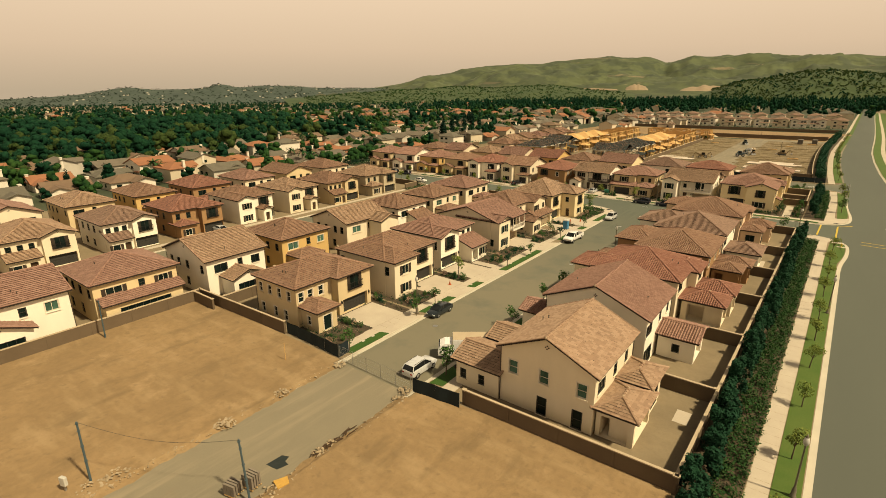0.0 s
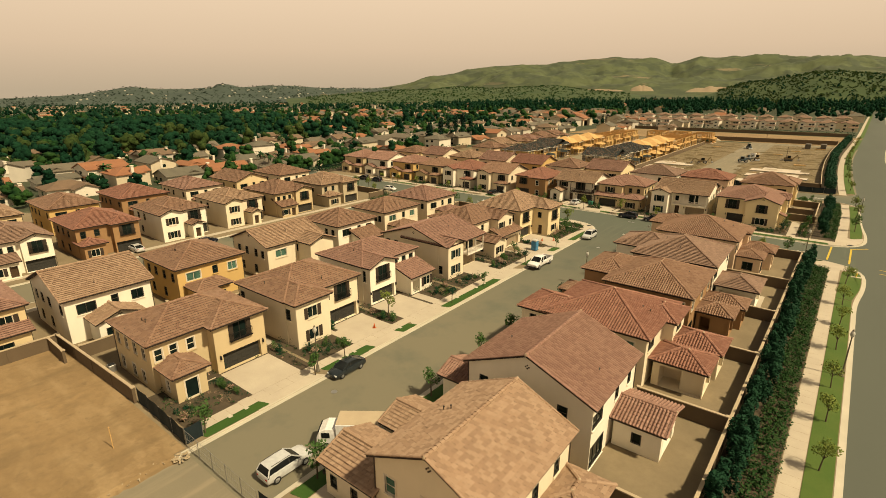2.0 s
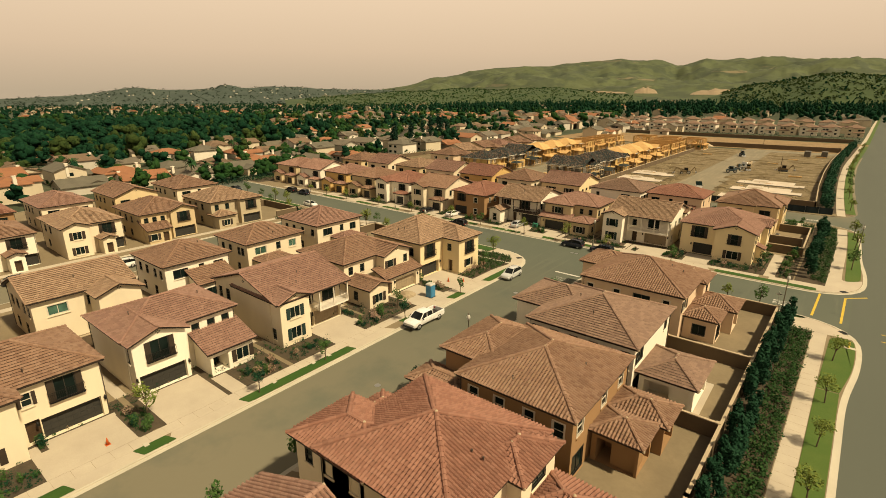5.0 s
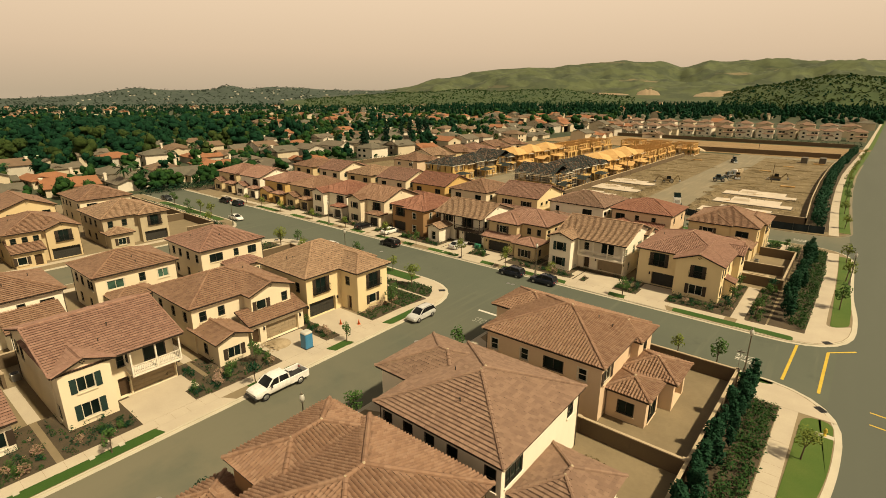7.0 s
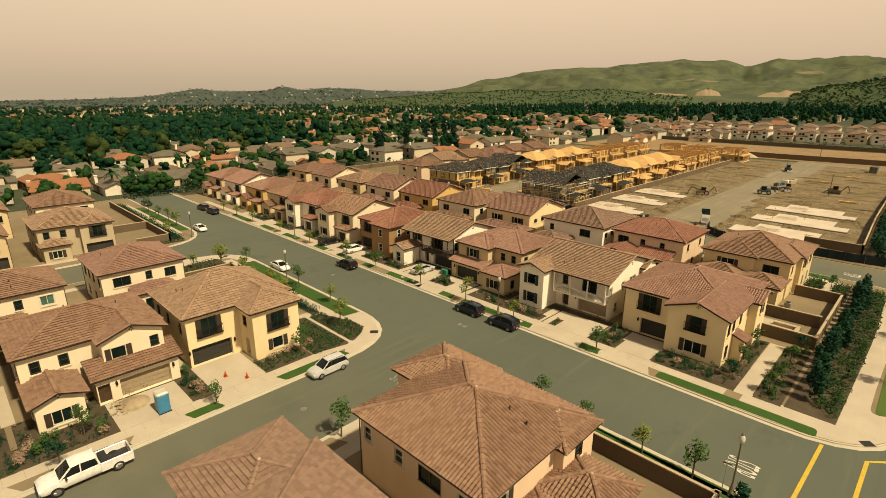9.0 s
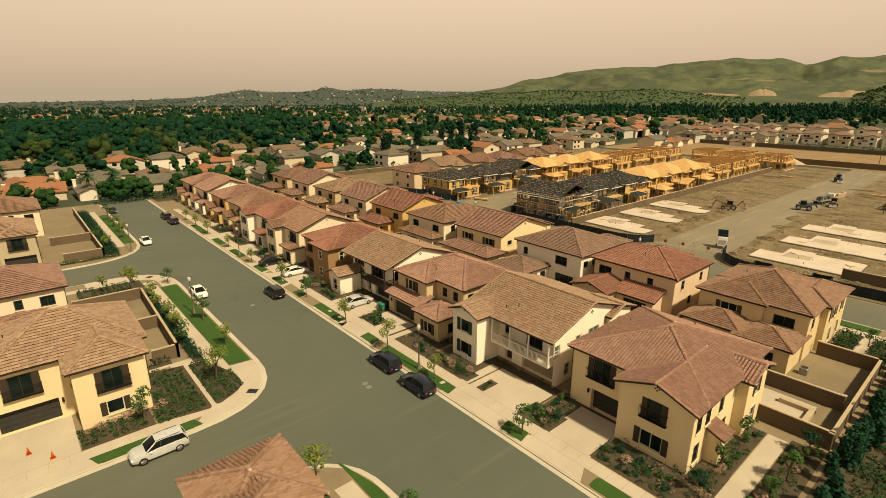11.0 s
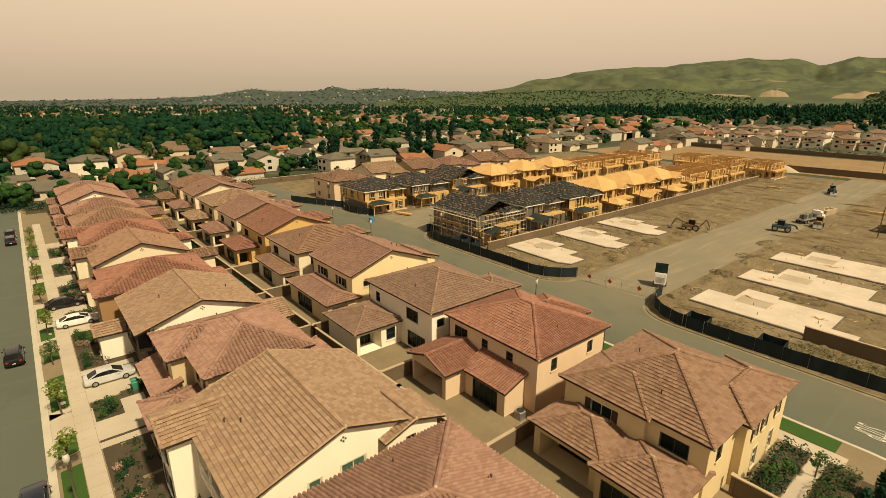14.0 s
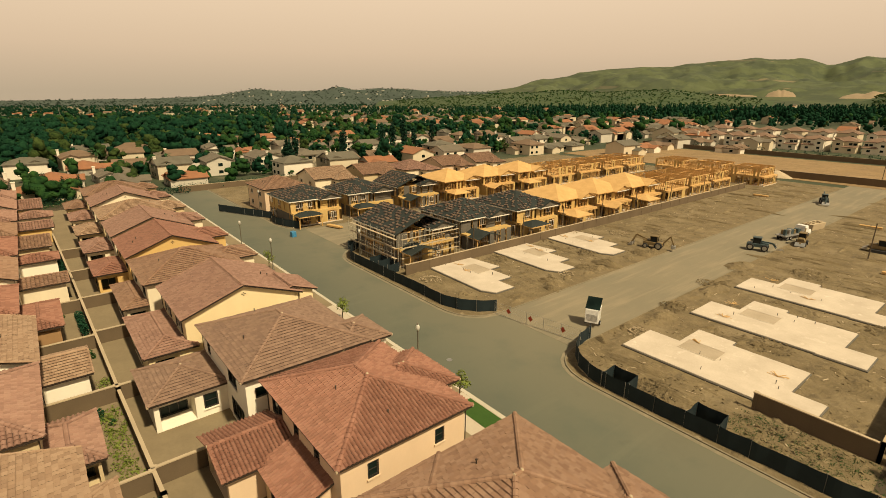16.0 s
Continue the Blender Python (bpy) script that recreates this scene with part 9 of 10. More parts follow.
for x, y, r, n in ((-43.1, 35.7, 0.8, 40), (-43.8, 27.8, 0.85, 50), (-43.7, 21.0, 1.1, 80), (-44.3, 11.4, 1.3, 50), (-44.9, 9.4, 1.0, 24), (-33.1, 36.3, 0.8, 44), (-32.6, 34.6, 0.8, 24), (-32.9, 24.0, 0.6, 26), (-32.9, 25.6, 0.5, 24), (-32.2, 18.4, 0.9, 26)):
    heap(x, y, r, n, ROCK, "heap of broken concrete and clods at the road edge", LOT, (0.06, 0.19))
g = random.Random(8)
for edge, sg in ((-43.8, 1), (-32.2, -1)):            # soil washed over the kerb
    sp = MB()
    y, last = -110.0, None
    while y < 36.0:
        w = 0.25 + 0.22 * math.sin(y * 0.9) * math.sin(y * 0.37) + g.uniform(-0.12, 0.2)
        k = len(sp.v)
        sp.v += [(edge - sg * 0.7, y, LOT + 0.07), (edge - sg * 0.12, y, LOT + 0.05 + g.uniform(0, 0.05)), (edge + sg * 0.22, y, LOT * 0.6 + g.uniform(0, 0.03)), (edge + sg * (0.4 + w), y, 0.024), (edge + sg * (0.5 + w), y, -0.02)]
        if last is not None:
            sp.f += [(last + i, last + i + 1, k + i + 1, k + i) if sg > 0 else (k + i, k + i + 1, last + i + 1, last + i) for i in range(4)]
        last = k
        y += 0.5
    whole("soil_bank", sp, DIRT, "soil washed over the kerb of the unfinished road", "ground", "structure")
    eb = MB()
    for _ in range(190):
        y, z = -6 + 42 * g.random(), g.uniform(0.02, 0.09)
        x = edge + g.uniform(-0.5, 0.6)
        a, q = g.uniform(0, 3.14), z * g.uniform(0.8, 2.2)
        eb.beam((x - math.cos(a) * q, y - math.sin(a) * q, LOT + 0.02), (x + math.cos(a) * q, y + math.sin(a) * q, LOT + 0.03 + z * 0.4), z, z)
    whole("broken_edge", eb, ROCK, "crumbled stones along the unfinished road", "rubble", "stuff")
wr = MB()
for k in range(26):                                   # torn pipe and timber beside the road
    y, a = g.uniform(23, 28.4), g.uniform(1.0, 2.2)
    x, q = -32.8 + g.uniform(-0.3, 0.4), g.uniform(0.15, 0.6)
    wr.beam((x - math.cos(a) * q, y - math.sin(a) * q, LOT + 0.06), (x + math.cos(a) * q, y + math.sin(a) * q, LOT + 0.14), 0.07, 0.06)
whole("torn_timber", wr, DOORWOOD, "broken reddish timber beside the road", "debris", "stuff")
sp = MB()
sp.lathe(-51.2, 109.4, [(1.6, LOT), (1.2, LOT + 0.25), (0.5, LOT + 0.5), (0.1, LOT + 0.56)], 14)
whole("sand_pile", sp, ROCK, "pale heap of sand on the driveway", "sand heap", "stuff")
heap(-51.2, 108.6, 1.6, 60, ROCK, "loose paving stones stacked on the driveway", LOT, (0.1, 0.22))
heap(-10.2, 113.4, 1.8, 60, ROUGHDIRT, "rubble and soil in the back yard", LOT, (0.08, 0.22))
heap(-9.6, 100.2, 1.6, 70, CAP, "building rubble in the back yard", LOT, (0.06, 0.2))

# ---- site fences and gates ----
def screen_fence(pts, label="dark green screened site fence on steel posts", h=1.8, z=LOT):
    root = thing("site_fence", pose(pts[0][0], pts[0][1], z), label, "fence", "site fences")
    o = Vector((*pts[0], 0))
    post = MB()
    post.tube((0, 0, -0.1), (0, 0, h + 0.08), 0.035, 0.035, 6)
    pm = post.mesh("post", STEEL)
    g_ = random.Random(str(pts[0]))
    for a, b in zip(pts, pts[1:]):
        p, q = Vector((*a, 0)) - o, Vector((*b, 0)) - o
        n = max(1, round((q - p).length / 3.0))
        for i in range(n):
            u, v = p.lerp(q, i / n), p.lerp(q, (i + 1) / n)
            s = MB()
            side = (v - u).normalized().cross(Vector((0, 0, 1)))
            for t in range(6):
                f0, f1 = t / 6, (t + 1) / 6
                c0, c1 = u.lerp(v, f0) + side * (0.05 * math.sin(f0 * 6.28 + i)), u.lerp(v, f1) + side * (0.05 * math.sin(f1 * 6.28 + i))
                z0, z1 = h - 0.08 * math.sin(f0 * 3.14), h - 0.08 * math.sin(f1 * 3.14)
                for off in (0.012, -0.012):
                    d = side * off
                    s.poly((c0.x + d.x, c0.y + d.y, 0.03), (c1.x + d.x, c1.y + d.y, 0.03), (c1.x + d.x, c1.y + d.y, z1), (c0.x + d.x, c0.y + d.y, z0))
            s.weld()
            part("screen_panel", s, SCREEN, root)
            part("post", pm, None, root, at=pose(u.x, u.y, 0))
        part("post", pm, None, root, at=pose(q.x, q.y, 0))
    if len(pts) > 4:
        w = MB()
        m = (Vector((*pts[2], 0)) - o)
        w.box(m.x - 0.2, m.x + 0.2, m.y - 0.08, m.y - 0.05, 0.9, 1.3)
        part("notice", w, ROADWHITE, root, "small white notice")
    return root

def arc(c, r, a0, a1, n=6):
    return [(c[0] + r * math.cos(radians(a0 + (a1 - a0) * i / n)), c[1] + r * math.sin(radians(a0 + (a1 - a0) * i / n))) for i in range(n + 1)]

screen_fence([(-55.4, 37.2), (-44.6, 36.9)], "dark screened fence beside the entry wing")
screen_fence([(-44.6, 36.9), (-44.6, 38.6)], "dark screened fence end panel")
screen_fence([(-32.3, 36.8), (-26.4, 37.4)], "dark screened fence beside the kerb")
screen_fence([(-138, 214)] + arc((-116, 231), 10.6, 240, 290, 3) + [(-107.6, 223.2)])
screen_fence([(-87.2, 232)] + [(-86.8, 224)] + arc((-78.5, 229.6), 8.6, 200, 268, 4) + [(-66, 221.2), (-58, 221.4)] + arc((-54.5, 229.6), 8.4, 275, 335, 3))
screen_fence([(-33.4, 229.6)] + arc((-25.2, 229.2), 8.2, 180, 268, 5) + [(-20, 221), (-14, 221.2), (-6, 221.6), (xe(-1, 222), 222.2)])
for x, y in ((-74, 223.8), (-71, 223.8), (-24.6, 222.6), (-15.6, 222.8)):
    screen_fence([(x - 1.4, y - 1.6), (x - 1.4, y + 0.8), (x + 1.4, y + 0.8), (x + 1.4, y - 1.6)], "dark screened enclosure on the site edge", 1.7)

def mesh_gate(p, q, label, signs=()):
    root = thing("mesh_gate", pose(p[0], p[1], 0.0), label, "gate", "site gates")
    d = Vector((q[0] - p[0], q[1] - p[1], 0))
    n = max(2, round(d.length / 2.6))
    for i in range(n + 1):
        c = d * (i / n)
        po = MB()
        po.tube((c.x, c.y, 0), (c.x, c.y, 1.9), 0.03, 0.03, 6)
        part("post", po, STEEL, root)
    for zz in (0.15, 1.0, 1.85):
        r = MB()
        r.tube((0, 0, zz), (d.x, d.y, zz), 0.014, 0.014, 5)
        part("rail", r, STEEL, root)
    w = MB()
    k = int(d.length / 0.3)
    for i in range(k):
        a, b = d * (i / k), d * ((i + 1) / k)
        w.tube((a.x, a.y, 0.15), (b.x, b.y, 1.85), 0.004, 0.004, 3), w.tube((b.x, b.y, 0.15), (a.x, a.y, 1.85), 0.004, 0.004, 3)
    part("wire_mesh", w, STEEL, root)
    for f in signs:
        c = d * f
        s = MB()
        s.poly((c.x - 0.42, c.y - 0.06, 1.1), (c.x, c.y - 0.06, 0.68), (c.x + 0.42, c.y - 0.06, 1.1), (c.x, c.y - 0.06, 1.52))
        s.poly((c.x - 0.42, c.y - 0.05, 1.1), (c.x, c.y - 0.05, 1.52), (c.x + 0.42, c.y - 0.05, 1.1), (c.x, c.y - 0.05, 0.68))
        part("warning_sign", s, SIGNRED, root, "red diamond warning sign")
SIGNRED = plain("red sign sheet", (0.42, 0.05, 0.02), 0.5)
mesh_gate((-44.4, 36.9), (-32.5, 36.7), "thin steel mesh gate across the street end")
mesh_gate((-46.6, 225.4), (-33.6, 227.6), "thin steel mesh gate with red diamond signs", (0.18, 0.45, 0.82))

# ---- poles and wire, pallets on the dirt ----
def pole(x, y, h, r, lean, mat, label, z=LOT):
    mb = MB()
    mb.tube((x, y, z - 0.1), (x + lean[0], y + lean[1], z + h), r, r * 0.75, 8)
    for f in (0.35, 0.6, 0.85, 0.97):
        mb.tube((x + lean[0] * f, y + lean[1] * f, z + h * f - 0.04), (x + lean[0] * f, y + lean[1] * f, z + h * f + 0.04), r * 1.35, r * 1.35, 8)
    return whole("pole", mb, mat, label, "pole", group="site poles")
P_GREEN = plain("blue grey painted pole", (0.045, 0.075, 0.085), 0.5)
pole(-45.6, 9.8, 5.6, 0.1, (-0.7, 0.2), P_GREEN, "leaning blue grey site pole on the dirt lot")
pole(-32.7, 16.8, 5.6, 0.1, (-0.7, 0.15), P_GREEN, "leaning blue grey site pole beside pallets")
pole(-74.0, 21.4, 5.4, 0.1, (-0.3, 0.2), P_GREEN, "blue grey site pole near the block wall")
for x, y in ((-49.4, 32.5),):
    pole(x, y, 2.4, 0.04, (0, 0), LUMBER, "thin wooden stake in the dirt")
wi = MB()
a, b = Vector((-46.3, 10.0, 5.7)), Vector((-33.38, 16.95, 5.7))
for i in range(14):
    f0, f1 = i / 14, (i + 1) / 14
    p, q = a.lerp(b, f0), a.lerp(b, f1)
    p.z -= 1.0 * math.sin(math.pi * f0)
    q.z -= 1.0 * math.sin(math.pi * f1)
    wi.tube(p, q, 0.018, 0.018, 4)
whole("cable", wi, TRIMBLACK, "slack black cable between two site poles", "cable")
def pallet(x, y, rot, n):
    root = thing("block_pallet", pose(x, y, LOT, 0, 0, rot), "timber pallet stacked with concrete blocks", "pallet", "pallets")
    p = MB()
    for i in range(5):
        p.box(-0.55 + i * 0.25, -0.42 + i * 0.25, -0.5, 0.5, 0.1, 0.13)
    for i in range(3):
        p.box(-0.55, 0.58, -0.5 + i * 0.45, -0.4 + i * 0.45, 0, 0.1)
    part("pallet_boards", p, LUMBER, root)
    bl = MB()
    bl.bevel_box(-0.19, 0.19, -0.095, 0.095, 0, 0.19, 0.012)
    me = bl.mesh("concrete_block", BLOCKGREY)
    for k in range(n):
        for i in range(3):
            for j in range(4):
                part("concrete_block", me, None, root, at=pose(-0.39 + i * 0.4 + rng.uniform(-0.01, 0.01), -0.4 + j * 0.26, 0.13 + k * 0.2, 0, 0, rng.uniform(-2, 2)))
pallet(-34.6, 16.5, 14, 5), pallet(-34.1, 17.9, 10, 6)
OCHRESHEET = plain("faded yellow sheet", (0.48, 0.27, 0.06), 0.7)
mt = MB()
mt.prism([(-33.0, 19.2), (-31.9, 18.9), (-31.7, 19.9), (-32.5, 20.3)], LOT - 0.02, LOT + 0.16)
whole("plastic_sheet_pile", mt, OCHRESHEET, "folded yellow tarpaulin on the dirt", "tarpaulin")

pt = MB()
pt.prism([(-35.5, 20.2), (-34.2, 20.4), (-33.9, 21.4), (-34.5, 21.5), (-34.7, 22.1), (-35.4, 21.8)], 0.008, 0.016)
whole("road_patch", pt, FELT, "dark patch round a manhole in the dusty road", "road patch", "structure")
ub = thing("utility_box", pose(-46.0, 8.1, LOT + 0.06, 0, 0, 20), "grey utility cabinet on a post at the dirt lot", "utility box")
ubp, ubc = MB(), MB()
ubp.box(-0.06, 0.06, -0.06, 0.06, -0.05, 0.7)
ubc.bevel_box(-0.3, 0.3, -0.15, 0.15, 0.6, 1.4, 0.03)
part("post", ubp, STEEL, ub), part("cabinet", ubc, GLOBE, ub, "pale grey cabinet")

# ---- building site: framed houses ----
SHEATH = surface("pale sheathing board", (0.5, 0.34, 0.14), (0.42, 0.27, 0.1), 0.5, 6.0, 0.85, 0.003, fine_amount=0.2)

def stud_wall(root, p, q, z0, z1, rg, sheathed=0.0, wrap=None):
    """One framed wall with studs, plates, openings and braces; parts of it may be boarded over."""
    p, q = Vector(p), Vector(q)
    d = q - p
    length = d.length
    n = max(2, round(length / 0.62))
    s = MB()
    openings = set()
    for _ in range(max(1, int(length / 5))):
        k = rg.randrange(1, max(2, n - 3))
        openings |= {k, k + 1}
    for i in range(n + 1):
        c = p + d * (i / n)
        if i in openings:
            s.beam((c.x, c.y, z0), (c.x, c.y, z0 + 0.85), 0.1, 0.1)
            s.beam((c.x, c.y, z1 - 0.5), (c.x, c.y, z1), 0.1, 0.1)
        else:
            s.beam((c.x, c.y, z0), (c.x, c.y, z1), 0.1, 0.1)
    for z in (z0 + 0.05, z1 - 0.06, z1 - 0.16):
        s.beam((p.x, p.y, z), (q.x, q.y, z), 0.12, 0.1)
    for k in openings:
        a, b = p + d * max(0, (k - 1) / n), p + d * min(1, (k + 1) / n)
        for z in (z0 + 0.85, z1 - 0.5):
            s.beam((a.x, a.y, z), (b.x, b.y, z), 0.11, 0.16)
    s.beam((p.x, p.y, z0 + 0.1), (p.x + d.x * min(1, 2.6 / length), p.y + d.y * min(1, 2.6 / length), z1 - 0.1), 0.04, 0.1)
    part("stud_wall", s, LUMBER, root)
    if sheathed:
        b = MB()
        side = d.normalized().cross(Vector((0, 0, 1))) * 0.075
        for i in range(n):
            if i in openings or i + 1 in openings and rg.random() < 0.9:
                continue
            if rg.random() < sheathed:
                a, c = p + d * (i / n) + side, p + d * ((i + 1) / n) + side
                b.beam((a.x, a.y, (z0 + z1) / 2), (c.x, c.y, (z0 + z1) / 2), 0.03, z1 - z0)
        if b.v:
            tagged(part("sheathing", b, wrap or SHEATH, root, "wall sheathing boards"), kind="stuff")
        for k in sorted(openings)[::2] if sheathed > 0.6 else ():
            c = p + d * ((k + 0.5) / n) + side * 1.4
            f = MB()
            u = d.normalized()
            for e in (-0.6, 0.0, 0.6):
                f.beam((c.x + u.x * e, c.y + u.y * e, z0 + 0.85), (c.x + u.x * e, c.y + u.y * e, z1 - 0.5), 0.06, 0.08)
            for z in (z0 + 0.88, z1 - 0.53):
                f.beam((c.x - u.x * 0.6, c.y - u.y * 0.6, z), (c.x + u.x * 0.6, c.y + u.y * 0.6, z), 0.06, 0.08)
            f.weld()
            part("window_frame", f, WHITEWOOD, root, "white window frame")

def roof_part(root, rect_, ze, kind, p, mat, label, stacks=None):
    planes, lines = roof_planes(*rect_, ze, kind, p)
    mb = MB()
    for pl in planes:
        low = [(q[0], q[1], q[2] - 0.14) for q in pl]
        mb.poly(*pl), mb.poly(*reversed(low))
        for j in range(len(pl)):
            k = (j + 1) % len(pl)
            mb.poly(low[j], low[k], pl[k], pl[j])
    mb.weld()
    ob = part("roof_deck", mb, mat, root, label)
    ed = MB()
    for pl in planes:
        ed.beam((pl[0][0], pl[0][1], pl[0][2] - 0.12), (pl[1][0], pl[1][1], pl[1][2] - 0.12), 0.06, 0.2)
    part("fascia", ed, WHITEWOOD if stacks else LUMBER, ob, "pale fascia board")
    if stacks:
        st = MB()
        for pl in planes:
            pts = [Vector(q) for q in pl]
            u = (pts[1] - pts[0]).normalized()
            nrm = u.cross(pts[2] - pts[1]).normalized()
            v = nrm.cross(u)
            p2 = [((q - pts[0]).dot(u), (q - pts[0]).dot(v)) for q in pts]
            vmax = max(q[1] for q in p2)
            vv = 0.5
            while vv < vmax - 0.3:
                r = clip_range(p2, vv)
                if r:
                    uu = r[0] + 0.5
                    while uu < r[1] - 0.5:
                        if stacks.random() < 0.6:
                            c = pts[0] + u * (uu + stacks.uniform(-0.08, 0.08)) + v * (vv + stacks.uniform(-0.06, 0.06))
                            a, b = u * 0.2, v * 0.22
                            h = nrm * stacks.uniform(0.14, 0.26)
                            k = len(st.v)
                            st.v += [tuple(c - a - b), tuple(c + a - b), tuple(c + a + b), tuple(c - a + b), tuple(c - a - b + h), tuple(c + a - b + h), tuple(c + a + b + h * 0.8), tuple(c - a + b + h * 0.8)]
                            st.f += [tuple(k + i for i in q) for q in ((4, 5, 6, 7), (0, 1, 5, 4), (1, 2, 6, 5), (2, 3, 7, 6), (3, 0, 4, 7))]
                        uu += stacks.choice((0.55, 0.55, 0.62, 1.0))
                vv += 0.72
        if st.v:
            tagged(part("tile_stacks", st, STACKTILE, ob, "small stacks of dark tiles set out on the roof"), kind="stuff")
    return ob
STACKTILE = surface("dark new roof tiles", (0.1, 0.07, 0.055), (0.07, 0.05, 0.042), 0.6, 8.0, 0.8, 0.004, per=[(0.17, 0.11, 0.075), (0.07, 0.05, 0.042), (0.12, 0.085, 0.065)], amount=0.6, island=True)

def framed_house(x0, x1, y0, y1, stage, seed, back="E"):
    rg_ = random.Random(seed)
    label = {"felt": "framed house with dark felt roof and tile stacks", "osb": "framed timber house with orange boarded roof", "frame": "open timber house frame without a roof"}[stage]
    cx, cy = (x0 + x1) / 2, (y0 + y1) / 2
    root = thing("framed_house", pose(cx, cy, LOT), label, "house under construction", "framed houses")
    a, b, c, d = x0 - cx, x1 - cx, y0 - cy, y1 - cy
    jog = rg_.uniform(1.0, 2.4)
    sl = MB()
    sl.bevel_box(a - 0.2, b + 0.2, c - 0.2, d + 0.2, 0.0, 0.2, 0.03)
    part("slab", sl, SLAB, root, "concrete floor slab")
    sh = {"felt": 0.72, "osb": 0.42, "frame": 0.24}[stage]
    z = [0.2, 3.0, 3.25, 5.9]
    for lo, hi, ins in ((z[0], z[1], 0), (z[2], z[3], jog if stage != "frame" else jog * 0.5)):
        bb = b - ins
        cor = [(a, c), (bb, c), (bb, d), (a, d)]
        for i in range(4):
            p, q = cor[i], cor[(i + 1) % 4]
            stud_wall(root, (*p, 0), (*q, 0), lo, hi, rg_, sh, WRAP if stage == "felt" and rg_.random() < 0.55 else None)
        for f in (0.5,):
            yy = c + (d - c) * f
            stud_wall(root, (a, yy, 0), (bb, yy, 0), lo, hi, rg_)
        xx = a + (bb - a) * 0.5
        stud_wall(root, (xx, c, 0), (xx, d, 0), lo, hi, rg_)
    fl = MB()
    fl.box(a, b, c, d, z[1], z[2])
    part("floor_deck", fl, OSB if stage != "felt" else SHEATH, root, "boarded upper floor")
    if stage == "frame":
        n = int((d - c) / 2.2)
        for i in range(n + 1):
            yy = c + (d - c) * i / n
            if rg_.random() < 0.8:
                j = MB()
                j.beam((a, yy, z[3] + 0.12), (b - jog * 0.5, yy, z[3] + 0.12), 0.06, 0.2)
                part("joist", j, LUMBER, root)
    else:
        mat = FELT if stage == "felt" else OSB
        kind = rg_.choice(("h", "h", "gx"))
        ov = 0.5
        roof_part(root, (a - ov, b - jog + ov, c - ov, d + ov), z[3], kind, 0.4, mat, "black felt roof deck" if stage == "felt" else "orange boarded roof deck", rg_ if stage == "felt" else None)
        w = (d - c) * rg_.uniform(0.42, 0.55)
        roof_part(root, (b - 5, b - jog + 1.6, d - w, d + 0.4), z[3] - 0.1, "gx", 0.42, mat, "gabled roof deck", rg_ if stage == "felt" else None)
        roof_part(root, (b - jog - 0.4, b + 3.2, c + 0.2, c + (d - c) * 0.5), 2.9, rg_.choice(("h", "gx")), 0.34, mat, "low porch roof deck", None)
        for yy in (c + 0.4, c + (d - c) * 0.48):
            po = MB()
            po.box(b + 2.6, b + 2.8, yy - 0.1, yy + 0.1, 0, 2.85)
            part("porch_post", po, LUMBER, root)
        gb = MB()
        gb.poly((b - jog + 1.3, d - w + 0.4, z[3]), (b - jog + 1.3, d, z[3]), (b - jog + 1.3, d - w / 2 + 0.2, z[3] + 0.42 * w / 2 - 0.1))
        part("gable_board", gb, OSB if stage == "osb" else WRAP, root, "boarded gable end")
        for i in range(3):
            gw = MB()
            gw.box(b - jog + 1.34, b - jog + 1.4, d - w + 0.4, d, z[3] - 0.3 - i * 0.0, z[3] - 0.1) if i == 0 else None
            if gw.v:
                part("belly_band", gw, WHITEWOOD, root, "pale trim band")
    return root

for i, y in enumerate((226, 242, 257.5, 273, 288.5, 304, 320, 335, 350)):
    framed_house(-86.5, -71.4, y, y + 12.6, ("felt", "felt", "felt", "osb", "osb", "osb", "frame", "frame", "frame")[i], 100 + i)
for i, y in enumerate((222.4, 237.6, 253, 268.5, 284, 299.5, 315, 330.5, 346, 361.5)):
    framed_house(-123.5, -109.6, y, y + 12.4, ("felt", "felt", "felt", "osb", "osb", "osb", "frame", "frame", "frame", "frame")[i], 200 + i)
for i, x in enumerate((-104, -90, -76)):
    framed_house(x, x + 11.6, 372, 384, "frame", 300 + i)
for x, y, wall, tl, rf in ((-141, 222.6, "pink", "brown", "h"), (-148, 240, "cream", "buff", "gy"), (-148, 256, "tan", "brown", "gy"), (-148, 272, "cream", "rose", "h"), (-149, 288, "pink", "brown", "gy"), (-149, 304, "cream", "brown", "gy")):
    house("house", "newly stuccoed house with tiled roof by the site", [(x, x + 13, y, y + 12.6, 6.0, rf), (x + 8, x + 16, y + 5.6, y + 12.4, 5.8, "h")],
          row(0, "S", (x + 3, x + 9), 3.8, 1.5, 1.2, "w") + row(0, "S", (x + 3, x + 9), 0.8, 1.5, 1.3, "w") + row(1, "S", (x + 13.4,), 3.8, 1.2, 1.2, "w") + row(1, "E", (y + 9,), 3.8, 1.6, 1.3, "w"), wall, tl, False, tile=(0.6, 0.45), group="site houses")

